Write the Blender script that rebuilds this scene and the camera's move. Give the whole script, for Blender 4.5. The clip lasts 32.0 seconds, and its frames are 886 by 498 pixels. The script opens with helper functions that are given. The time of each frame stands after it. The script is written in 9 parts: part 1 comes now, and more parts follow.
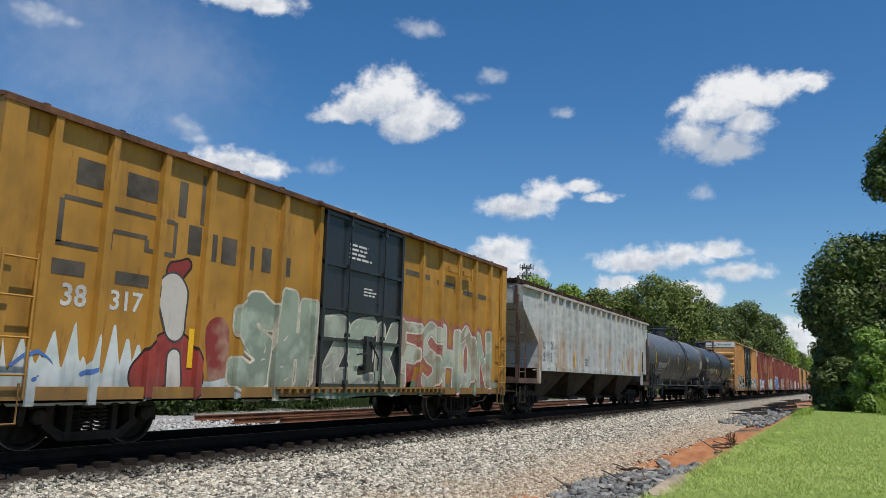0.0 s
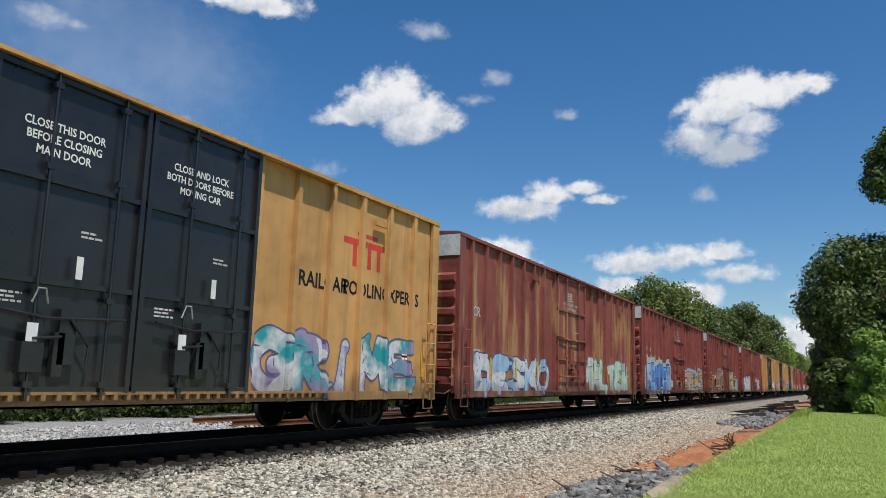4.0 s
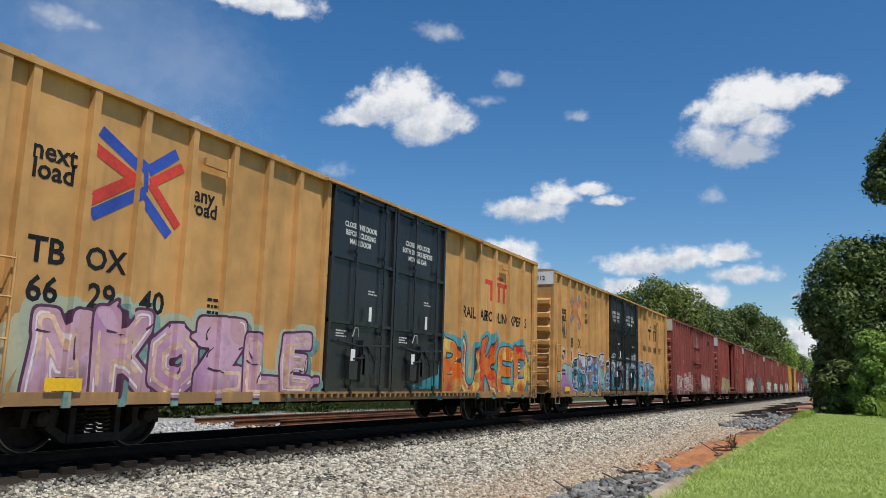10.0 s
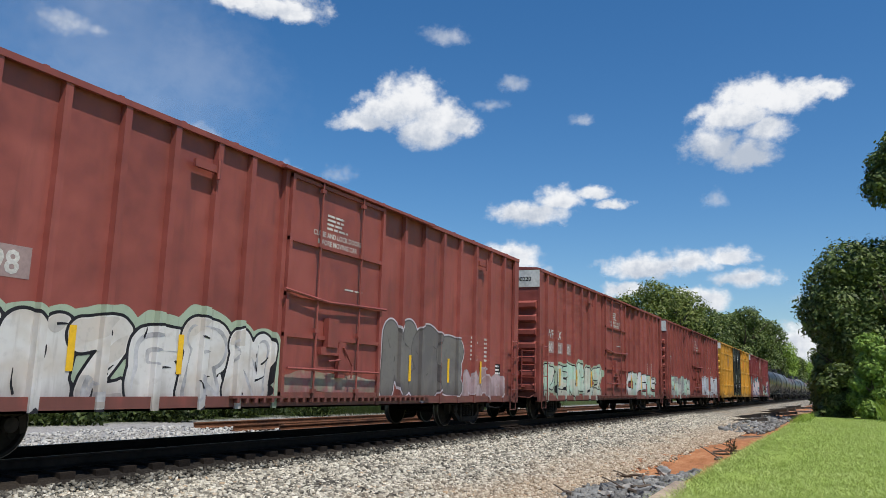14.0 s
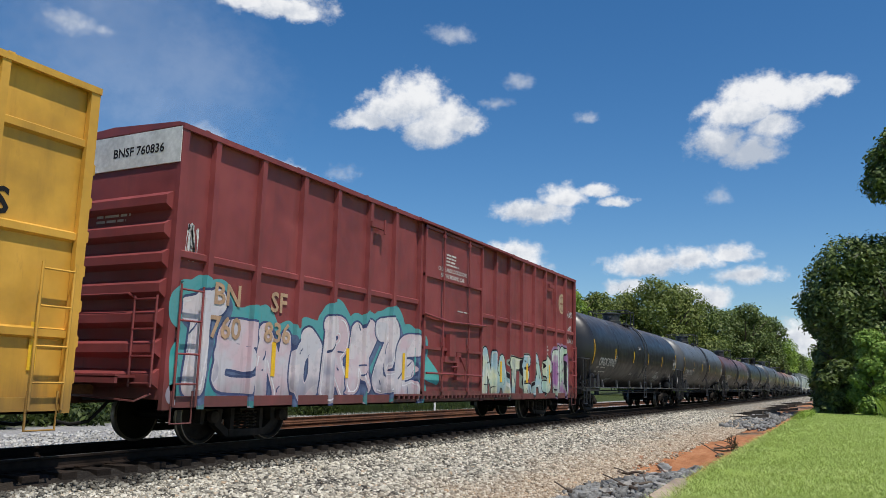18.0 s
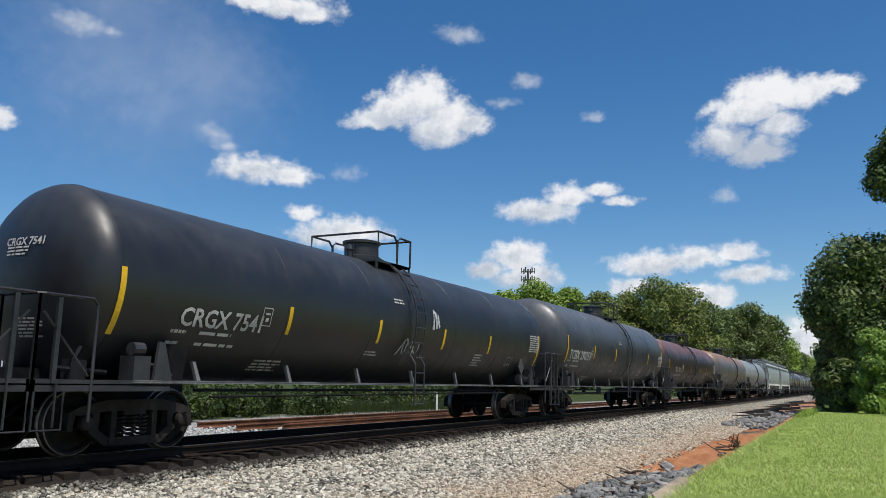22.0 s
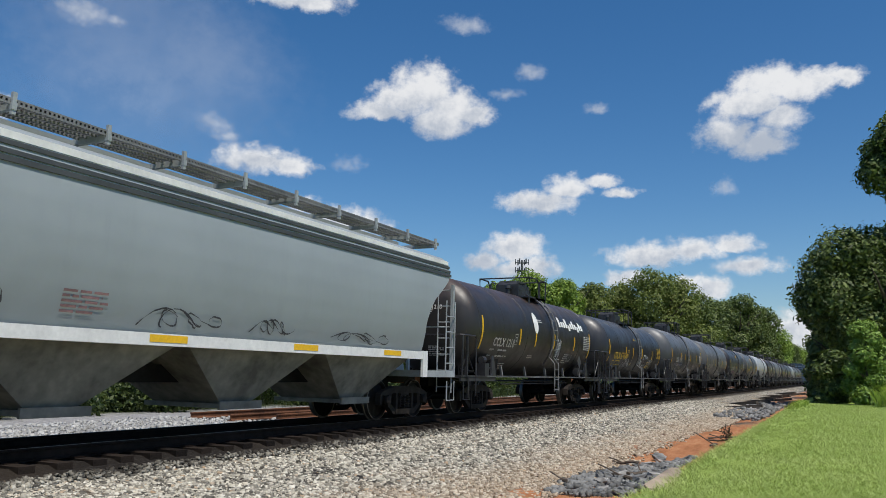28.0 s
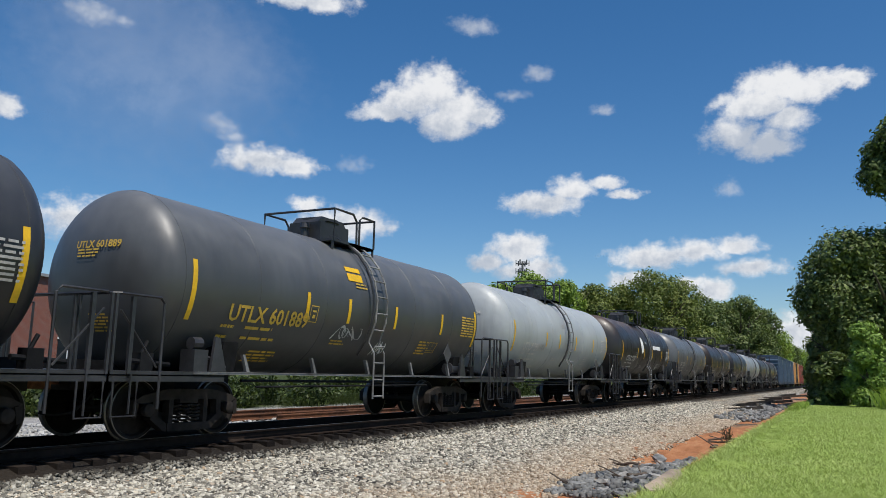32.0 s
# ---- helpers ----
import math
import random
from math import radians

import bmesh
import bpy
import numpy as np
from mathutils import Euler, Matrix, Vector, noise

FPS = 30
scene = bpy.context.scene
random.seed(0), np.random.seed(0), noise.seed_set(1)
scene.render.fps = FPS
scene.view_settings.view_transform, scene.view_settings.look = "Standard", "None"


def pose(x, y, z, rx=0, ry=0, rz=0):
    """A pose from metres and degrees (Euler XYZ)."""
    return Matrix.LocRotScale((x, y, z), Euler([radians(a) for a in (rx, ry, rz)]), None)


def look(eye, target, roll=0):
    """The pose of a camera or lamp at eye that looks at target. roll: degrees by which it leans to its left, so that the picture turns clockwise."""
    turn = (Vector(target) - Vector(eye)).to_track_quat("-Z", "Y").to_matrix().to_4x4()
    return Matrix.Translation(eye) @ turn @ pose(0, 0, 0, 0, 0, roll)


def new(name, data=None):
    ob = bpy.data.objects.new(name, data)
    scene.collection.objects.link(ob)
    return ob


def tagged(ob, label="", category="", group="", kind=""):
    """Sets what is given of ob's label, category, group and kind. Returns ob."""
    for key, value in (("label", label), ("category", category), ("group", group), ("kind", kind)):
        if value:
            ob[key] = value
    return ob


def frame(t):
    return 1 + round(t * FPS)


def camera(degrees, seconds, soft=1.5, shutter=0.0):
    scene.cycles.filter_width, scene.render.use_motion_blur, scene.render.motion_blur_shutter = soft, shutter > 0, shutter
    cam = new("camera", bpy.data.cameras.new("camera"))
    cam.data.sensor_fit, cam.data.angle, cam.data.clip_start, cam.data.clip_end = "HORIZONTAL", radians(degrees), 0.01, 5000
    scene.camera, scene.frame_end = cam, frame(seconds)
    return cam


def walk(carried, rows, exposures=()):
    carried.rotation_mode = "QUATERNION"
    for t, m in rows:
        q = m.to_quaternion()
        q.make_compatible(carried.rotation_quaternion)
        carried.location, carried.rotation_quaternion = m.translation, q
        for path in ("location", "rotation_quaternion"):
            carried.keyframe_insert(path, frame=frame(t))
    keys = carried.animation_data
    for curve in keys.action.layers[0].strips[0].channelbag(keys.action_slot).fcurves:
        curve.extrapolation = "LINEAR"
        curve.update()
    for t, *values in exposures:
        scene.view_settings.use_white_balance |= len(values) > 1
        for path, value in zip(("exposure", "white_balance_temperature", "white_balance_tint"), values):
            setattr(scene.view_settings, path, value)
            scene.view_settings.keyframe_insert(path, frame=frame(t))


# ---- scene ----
# Metres; x along the track, y across it, z = 0 on the rail heads.
TRACK_Y = 10.52
SIDE = 1.56
EYE = Vector((0.0, 0.0, 1.13))
# seconds, heading from the track, tilt, lean (degrees)
TURN = [
    (0, 27.343, 9.252, 1.685), (0.5, 27.350, 9.269, 1.690), (1, 27.342, 9.298, 1.680), (1.5, 27.311, 9.309, 1.658),
    (2, 27.289, 9.310, 1.651), (2.5, 27.261, 9.327, 1.625), (3, 27.222, 9.358, 1.585), (3.5, 27.207, 9.376, 1.571),
    (5.5, 27.296, 9.445, 1.627), (6, 27.319, 9.484, 1.652), (6.5, 27.360, 9.556, 1.680), (7, 27.376, 9.605, 1.675),
    (7.5, 27.374, 9.613, 1.692), (8, 27.377, 9.592, 1.731), (8.5, 27.379, 9.560, 1.748), (9, 27.384, 9.516, 1.754),
    (9.5, 27.383, 9.472, 1.737), (10, 27.374, 9.432, 1.711), (10.5, 27.375, 9.382, 1.732), (11, 27.381, 9.333, 1.755),
    (11.5, 27.375, 9.310, 1.729), (12, 27.364, 9.327, 1.683), (12.5, 27.357, 9.392, 1.656), (13, 27.356, 9.500, 1.649),
    (13.5, 27.352, 9.623, 1.646), (14, 27.328, 9.721, 1.625), (14.5, 27.308, 9.759, 1.608), (16.5, 27.286, 9.513, 1.559),
    (17, 27.293, 9.519, 1.507), (17.5, 27.305, 9.546, 1.404), (18, 27.322, 9.599, 1.321), (18.5, 27.344, 9.665, 1.233),
    (19, 27.378, 9.712, 1.149), (19.5, 27.426, 9.724, 1.124), (20, 27.467, 9.702, 1.147), (20.5, 27.486, 9.665, 1.174),
    (21, 27.481, 9.641, 1.152), (21.5, 27.463, 9.618, 1.138), (22, 27.438, 9.573, 1.167), (22.5, 27.403, 9.514, 1.181),
    (23, 27.360, 9.436, 1.203), (23.5, 27.315, 9.345, 1.260), (24, 27.287, 9.266, 1.334), (24.5, 27.270, 9.204, 1.391),
    (25, 27.234, 9.155, 1.422), (25.5, 27.209, 9.135, 1.436), (27.5, 27.010, 8.929, 1.321), (28, 26.991, 8.919, 1.289),
    (28.5, 26.963, 8.919, 1.272), (29, 26.951, 8.944, 1.295), (29.5, 26.953, 8.969, 1.326), (30, 26.972, 8.976, 1.364),
    (30.5, 26.995, 8.968, 1.364), (31, 27.009, 8.963, 1.360), (31.5, 27.022, 8.974, 1.395), (32, 27.030, 8.983, 1.419),
]


def aim(heading, tilt, lean):
    a, b = radians(heading), radians(tilt)
    way = Vector((math.cos(a) * math.cos(b), math.sin(a) * math.cos(b), math.sin(b)))
    return look(EYE, EYE + way, lean)


cam = camera(59.0, 32.0, soft=0.6)
walk(cam, [(t, aim(a, b, c)) for t, a, b, c in TURN], [(0, 0.0), (3, 0.0), (7, 0.05), (10, 0.02), (13.5, 0.09), (17, 0.04), (19.5, 0.08), (23, 0.03), (25, -0.04), (28, -0.07), (30, 0.0), (32, -0.01)])

# ---- light ----
SUN = Vector((-0.24, -0.4, 1.0)).normalized()
world = bpy.data.worlds.new("sky")
scene.world = world
world.use_nodes = True
wn = world.node_tree.nodes
sky = wn.new("ShaderNodeTexSky")
sky.sky_type = 'NISHITA'
sky.sun_disc = False
sky.sun_elevation = math.asin(SUN.z)
sky.sun_rotation = math.atan2(SUN.x, SUN.y)
sky.altitude = 200
sky.air_density = 1.0
sky.dust_density = 0.7
sky.ozone_density = 4.0
tint = wn.new("ShaderNodeHueSaturation")
tint.inputs["Saturation"].default_value = 1.28
world.node_tree.links.new(sky.outputs[0], tint.inputs["Color"])
world.node_tree.links.new(tint.outputs[0], wn["Background"].inputs[0])
wn["Background"].inputs[1].default_value = 0.11
sun = new("sun", bpy.data.lights.new("sun", 'SUN'))
sun.data.energy = 4.4
sun.data.angle = radians(0.55)
sun.data.color = (1.0, 0.95, 0.87)
sun.matrix_world = look((0, 0, 60), Vector((0, 0, 60)) - SUN)
scene.view_settings.exposure = 0.0

# ---- mesh and part helpers ----
class Shape:
    """Collects vertices and faces for one mesh."""

    def __init__(self):
        self.v, self.f = [], []

    def add(self, verts, faces):
        n = len(self.v)
        self.v += [tuple(v) for v in verts]
        self.f += [tuple(i + n for i in f) for f in faces]
        return self

    def box(self, x0, x1, y0, y1, z0, z1):
        return self.add([(x0, y0, z0), (x1, y0, z0), (x1, y1, z0), (x0, y1, z0), (x0, y0, z1), (x1, y0, z1), (x1, y1, z1), (x0, y1, z1)],
                        [(3, 2, 1, 0), (4, 5, 6, 7), (0, 1, 5, 4), (1, 2, 6, 5), (2, 3, 7, 6), (3, 0, 4, 7)])

    def prism(self, poly, a, b, axis):
        """A polygon pushed from a to b along an axis; poly holds the two other coordinates in xyz order."""
        def at(p, s):
            return {0: (s, p[0], p[1]), 1: (p[0], s, p[1]), 2: (p[0], p[1], s)}[axis]
        n = len(poly)
        faces = [tuple(range(n)), tuple(range(2 * n - 1, n - 1, -1))]
        faces += [(i, i + n, (i + 1) % n + n, (i + 1) % n) for i in range(n)]
        return self.add([at(p, a) for p in poly] + [at(p, b) for p in poly], faces)

    def tube(self, pts, r, n=6):
        pts = [Vector(p) for p in pts]
        verts, faces = [], []
        for i, p in enumerate(pts):
            d = (pts[min(i + 1, len(pts) - 1)] - pts[max(i - 1, 0)]).normalized()
            u = d.cross(Vector((0, 0, 1)) if abs(d.z) < 0.9 else Vector((1, 0, 0))).normalized()
            w = d.cross(u)
            verts += [p + r * (math.cos(a) * u + math.sin(a) * w) for a in (2 * math.pi * k / n for k in range(n))]
        for i in range(len(pts) - 1):
            for k in range(n):
                faces.append((i * n + k, i * n + (k + 1) % n, (i + 1) * n + (k + 1) % n, (i + 1) * n + k))
        faces += [tuple(range(n - 1, -1, -1)), tuple(range(len(verts) - n, len(verts)))]
        return self.add(verts, faces)

    def spin(self, profile, n, c=(0, 0, 0), axis=0):
        """A profile of (along, radius) turned about an axis through c."""
        verts, faces = [], []
        for s, r in profile:
            for k in range(n):
                a = 2 * math.pi * k / n
                q = (r * math.cos(a), r * math.sin(a))
                p = {0: (s, q[0], q[1]), 1: (q[0], s, q[1]), 2: (q[0], q[1], s)}[axis]
                verts.append((p[0] + c[0], p[1] + c[1], p[2] + c[2]))
        for i in range(len(profile) - 1):
            for k in range(n):
                faces.append((i * n + k, (i + 1) * n + k, (i + 1) * n + (k + 1) % n, i * n + (k + 1) % n))
        faces += [tuple(range(n)), tuple(range(len(verts) - 1, len(verts) - n - 1, -1))]
        return self.add(verts, faces)

    def data(self, name, material, smooth=False):
        me = bpy.data.meshes.new(name)
        me.from_pydata(self.v, [], self.f)
        bm = bmesh.new()
        bm.from_mesh(me)
        bmesh.ops.recalc_face_normals(bm, faces=bm.faces)
        bm.to_mesh(me)
        bm.free()
        if smooth:
            me.polygons.foreach_set("use_smooth", [True] * len(me.polygons))
            me.set_sharp_from_angle(angle=radians(38))
        me.materials.append(material)
        return me


def S():
    return Shape()


def part(name, shape, material, parent, label="", smooth=False, at=None):
    """One mesh object under a thing or a part."""
    me = shape if isinstance(shape, bpy.types.Mesh) else shape.data(name, material, smooth)
    ob = new(name, me)
    ob.parent = parent
    if name in JOINED:
        tagged(ob, kind="stuff")
    if at is not None:
        ob.matrix_basis = at
    if label:
        tagged(ob, label=label)
    return ob


SHARED = {}
JOINED = {"stencil_block", "rod_guide", "bracket_strip", "brake_pipe", "deck_legs", "roof_ribs", "end_ribs", "spray_tag", "stencil_box", "data_panel", "brake_gear", "running_board", "sprayed_outline", "sprayed_gleam", "sprayed_cloud", "sprayed_shadow", "sprayed_shading", "sprayed_rim", "sprayed_detail", "sprayed_accent", "sprayed_patch"}


def shared(key, make):
    if key not in SHARED:
        SHARED[key] = make()
    return SHARED[key]


# ---- lettering, made from the built-in font before the scene fills ----
WORDS = {}


def letters(words, bold):
    """Mesh data (vertices, faces, width) of a word, 1 unit high, kept for later use."""
    key = (words, bold)
    if key not in WORDS:
        cu = bpy.data.curves.new("word", 'FONT')
        cu.body, cu.size, cu.resolution_u, cu.offset = words, 1.37, 2, 0.03 if bold else 0.0
        ob = bpy.data.objects.new("word", cu)
        scene.collection.objects.link(ob)
        dg = bpy.context.evaluated_depsgraph_get()
        me = bpy.data.meshes.new_from_object(ob.evaluated_get(dg))
        vs = [v.co.copy() for v in me.vertices]
        fs = [tuple(p.vertices) for p in me.polygons]
        x0 = min((v.x for v in vs), default=0)
        WORDS[key] = ([(v.x - x0, v.y) for v in vs], fs, max((v.x for v in vs), default=0) - x0)
        bpy.data.objects.remove(ob)
        bpy.data.meshes.remove(me)
        bpy.data.curves.remove(cu)
    return WORDS[key]


# ---- material helpers ----
class Nodes:
    def __init__(self, name):
        self.m = bpy.data.materials.new(name)
        self.m.use_nodes = True
        self.t = self.m.node_tree
        self.bsdf = self.t.nodes["Principled BSDF"]
        self.out = self.t.nodes["Material Output"]
        self.tc = self.t.nodes.new("ShaderNodeTexCoord")
        self.obj = self.tc.outputs["Object"]

    def node(self, kind, **sockets):
        n = self.t.nodes.new("ShaderNode" + kind)
        for k, v in sockets.items():
            self.put(n.inputs[k.replace("_", " ")], v)
        return n

    def put(self, socket, v):
        if isinstance(v, bpy.types.NodeSocket):
            self.t.links.new(v, socket)
        elif isinstance(v, (tuple, list)) and len(v) == 3 and socket.type == 'RGBA':
            socket.default_value = (*v, 1)
        else:
            socket.default_value = v

    def math(self, op, a, b=0.0, c=0.0, clamp=False):
        n = self.t.nodes.new("ShaderNodeMath")
        n.operation, n.use_clamp = op, clamp
        for i, v in enumerate((a, b, c)):
            self.put(n.inputs[i], v)
        return n.outputs[0]

    def mix(self, f, a, b, mode='MIX'):
        n = self.t.nodes.new("ShaderNodeMix")
        n.data_type, n.blend_type, n.clamp_factor = 'RGBA', mode, True
        self.put(n.inputs[0], f)
        self.put(n.inputs[6], a)
        self.put(n.inputs[7], b)
        return n.outputs[2]

    def ramp(self, f, stops, constant=False):
        n = self.t.nodes.new("ShaderNodeValToRGB")
        r = n.color_ramp
        if constant:
            r.interpolation = 'CONSTANT'
        while len(r.elements) < len(stops):
            r.elements.new(0.5)
        for e, (p, c) in zip(r.elements, stops):
            e.position = p
            e.color = (*c, 1) if isinstance(c, (tuple, list)) else (c, c, c, 1)
        self.put(n.inputs[0], f)
        return n.outputs[0]

    def step(self, v, a, b):
        n = self.t.nodes.new("ShaderNodeMapRange")
        n.interpolation_type = 'SMOOTHSTEP'
        for k, x in (("Value", v), ("From Min", a), ("From Max", b)):
            self.put(n.inputs[k], x)
        return n.outputs[0]

    def scale(self, vec, s, move=(0, 0, 0)):
        n = self.t.nodes.new("ShaderNodeMapping")
        self.put(n.inputs[0], vec)
        n.inputs[1].default_value = move
        n.inputs[3].default_value = s
        return n.outputs[0]

    def noise(self, vec, scale, detail=3, rough=0.55, color=False):
        n = self.node("TexNoise", Vector=vec, Scale=scale, Detail=detail, Roughness=rough)
        return n.outputs[1] if color else n.outputs[0]

    def cells(self, vec, scale, feature='F1', rand=1.0):
        n = self.t.nodes.new("ShaderNodeTexVoronoi")
        n.feature = feature
        self.put(n.inputs["Vector"], vec)
        n.inputs["Scale"].default_value = scale
        n.inputs["Randomness"].default_value = rand
        return n

    def bump(self, height, strength, distance):
        n = self.node("Bump", Strength=strength, Distance=distance, Height=height)
        self.t.links.new(n.outputs[0], self.bsdf.inputs["Normal"])

    def done(self, color, rough=0.6, metal=0.0, spec=0.5):
        self.put(self.bsdf.inputs["Base Color"], color)
        self.put(self.bsdf.inputs["Roughness"], rough)
        self.put(self.bsdf.inputs["Metallic"], metal)
        self.bsdf.inputs["Specular IOR Level"].default_value = spec
        return self.m


def xyz(n, vec):
    s = n.node("SeparateXYZ", Vector=vec)
    return s.outputs


def plain(name, c, rough=0.6, metal=0.0, vary=0.15, grain=18.0, bump=0.0, spec=None):
    """Paint, metal or plastic with stains at two scales; grimy dark surfaces hardly shine."""
    spec = spec if spec is not None else (0.12 if max(c) < 0.06 else 0.4)
    n = Nodes(name)
    a = n.noise(n.obj, 1.3, 4)
    b = n.noise(n.obj, grain, 3)
    k = n.math('ADD', n.math('MULTIPLY', a, 1.3), n.math('MULTIPLY', b, 0.7))
    dark = tuple(x * (1 - vary * 1.6) for x in c)
    light = tuple(min(1, x * (1 + vary)) for x in c)
    col = n.ramp(n.math('MULTIPLY', k, 0.5), [(0.36, dark), (0.64, light)])
    if bump:
        n.bump(b, bump, 0.02)
    return n.done(col, n.ramp(a, [(0.3, rough * 0.85), (0.7, min(1, rough * 1.15))]), metal, spec)


def car_paint(name, base, rust=0.25, fade=0.3, drips=None, rough=0.55, top_rust_or_sheen=None, dent=0.32, vary=1.0):
    """Weathered car paint with faded areas, streaks, rust and grime; top tints are rust or painted sky sheen."""
    n = Nodes(name)
    x, y, z = xyz(n, n.obj)
    big = n.noise(n.obj, 0.55, 3)
    mid = n.noise(n.obj, 2.6, 4)
    streak = n.noise(n.scale(n.obj, (2.3, 2.3, 0.22)), 1.6, 5, 0.62)
    fine = n.noise(n.obj, 34, 3)
    pale = tuple(min(1, c * (1 + 0.22 * vary) + 0.035 * fade * vary) for c in base)
    deep = tuple(c * (1 - 0.28 * vary) for c in base)
    col = n.ramp(n.math('ADD', n.math('MULTIPLY', big, 0.6), n.math('MULTIPLY', mid, 0.4)), [(0.34, deep), (0.5, base), (0.68, pale)])
    col = n.mix(n.math('MULTIPLY', n.step(streak, 0.5, 0.75), (0.32 + fade * 0.5) * vary), col, tuple(c * 0.45 + 0.008 for c in base))
    spots = n.math('MULTIPLY', n.step(n.noise(n.scale(n.obj, (3.2, 3.2, 0.9)), 1.7, 6, 0.7), 0.62 - 0.12 * rust, 0.74), rust)
    col = n.mix(spots, col, (0.17, 0.06, 0.022))
    # warm tints are rust; grey ones paint sky sheen onto a tank's crown
    if top_rust_or_sheen:
        z0, z1, tint = top_rust_or_sheen
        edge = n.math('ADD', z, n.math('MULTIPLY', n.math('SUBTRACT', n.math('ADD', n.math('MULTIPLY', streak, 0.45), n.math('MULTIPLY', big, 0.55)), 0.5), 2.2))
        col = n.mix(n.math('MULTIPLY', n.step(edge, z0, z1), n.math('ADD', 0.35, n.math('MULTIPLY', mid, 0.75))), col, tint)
    if drips:
        tint, top = drips
        d = n.noise(n.scale(n.obj, (1.0, 1.0, 0.16), (7, 0, 3)), 1.5, 5, 0.6)
        mask = n.math('MULTIPLY', n.step(d, 0.5, 0.62), n.math('SUBTRACT', 1.0, n.step(n.math('ADD', z, n.math('MULTIPLY', n.math('SUBTRACT', d, 0.5), 6.0)), top, top + 0.7)))
        col = n.mix(n.math('MULTIPLY', mask, 0.75), col, tint)
    grime = n.math('MULTIPLY', n.step(n.math('ADD', z, n.math('MULTIPLY', streak, -1.1)), 0.75, 0.15), 0.55)
    col = n.mix(grime, col, (0.045, 0.037, 0.03))
    h = n.math('ADD', n.math('MULTIPLY', n.noise(n.scale(n.obj, (1.6, 1, 1.0)), 1.4, 2), 1.0), n.math('MULTIPLY', fine, 0.035))
    n.bump(h, min(1.0, dent), 0.06 if dent < 0.5 else 0.13)
    return n.done(col, n.ramp(mid, [(0.3, rough * 0.8), (0.7, min(1, rough * 1.25))]))


def spray_fill(fills, seed):
    """Sprayed fill that fades and blotches from colour to colour."""
    n = Nodes("sprayed letter paint")
    x, y, z = xyz(n, n.obj)
    a = n.noise(n.scale(n.obj, (1, 1, 1), (seed * 3.1, 0, seed)), 1.5, 3)
    f = n.math('ADD', n.math('MULTIPLY', n.math('SUBTRACT', z, 0.8), 0.22), n.math('MULTIPLY', n.math('SUBTRACT', a, 0.32), 1.9))
    k = len(fills)
    c = n.ramp(f, [(0.1 + 0.85 * i / k, q) for i, q in enumerate(fills)])
    b = n.noise(n.obj, 9, 4)
    c = n.mix(n.math('MULTIPLY', n.step(b, 0.52, 0.7), 0.25), c, tuple(0.6 * q for q in fills[0]))
    run = n.noise(n.scale(n.obj, (7, 1, 0.5)), 1.6, 4)
    c = n.mix(n.math('MULTIPLY', n.step(run, 0.58, 0.72), 0.3), c, (0.2, 0.17, 0.15))
    grime = n.math('MULTIPLY', n.step(n.math('ADD', z, n.math('MULTIPLY', n.noise(n.scale(n.obj, (2.3, 1, 0.3)), 1.6, 4), -1.1)), 0.7, 0.1), 0.45)
    return n.done(n.mix(grime, c, (0.05, 0.04, 0.033)), 0.55, 0.0, 0.3)


# ---- common materials ----
BLACK = plain("black steel", (0.013, 0.013, 0.014), 0.6, 0.0, 0.35, 9)
FRAME = plain("dusty cast steel", (0.027, 0.023, 0.02), 0.75, 0.0, 0.4, 7, 0.2)
RUSTY = plain("rusty steel", (0.14, 0.06, 0.03), 0.85, 0.0, 0.4, 12, 0.3)
TREAD = plain("polished wheel steel", (0.2, 0.185, 0.17), 0.5, 1.0, 0.25, 30)
WHEEL = plain("oily wheel plate", (0.015, 0.013, 0.012), 0.6, 0.0, 0.4, 10)
WHITE = plain("white paint", (0.76, 0.76, 0.74), 0.55, 0.0, 0.1, 14)
DULL_WHITE = plain("chalky white paint", (0.6, 0.6, 0.58), 0.7, 0.0, 0.2, 14)
STENCIL = plain("worn white stencil", (0.52, 0.5, 0.48), 0.7, 0.0, 0.25, 30)
DARK_STENCIL = plain("black stencil paint", (0.02, 0.02, 0.022), 0.6, 0.0, 0.3, 30)
GOLD = plain("yellow stencil paint", (0.62, 0.4, 0.06), 0.6, 0.0, 0.2, 30)
REFLECT = plain("yellow reflective tape", (0.8, 0.47, 0.02), 0.4, 0.0, 0.12, 20)
LOGO_RED = plain("red logo paint", (0.58, 0.05, 0.035), 0.5, 0.0, 0.2, 20)
LOGO_BLUE = plain("blue logo paint", (0.035, 0.08, 0.42), 0.5, 0.0, 0.2, 20)
SPRAY = plain("white spray paint", (0.6, 0.6, 0.6), 0.6, 0.0, 0.25, 25)
SPRAY_DARK = plain("dark spray paint", (0.05, 0.05, 0.06), 0.6, 0.0, 0.25, 25)
YELLOW_STEEL = plain("yellow painted steel", (0.52, 0.3, 0.07), 0.6, 0.0, 0.25, 12)
GALV = plain("galvanised steel", (0.4, 0.41, 0.41), 0.5, 0.4, 0.2, 15)

# ---- ground ----
def smooth_step(a, b, v):
    k = np.clip((v - a) / (b - a), 0, 1)
    return k * k * (3 - 2 * k)


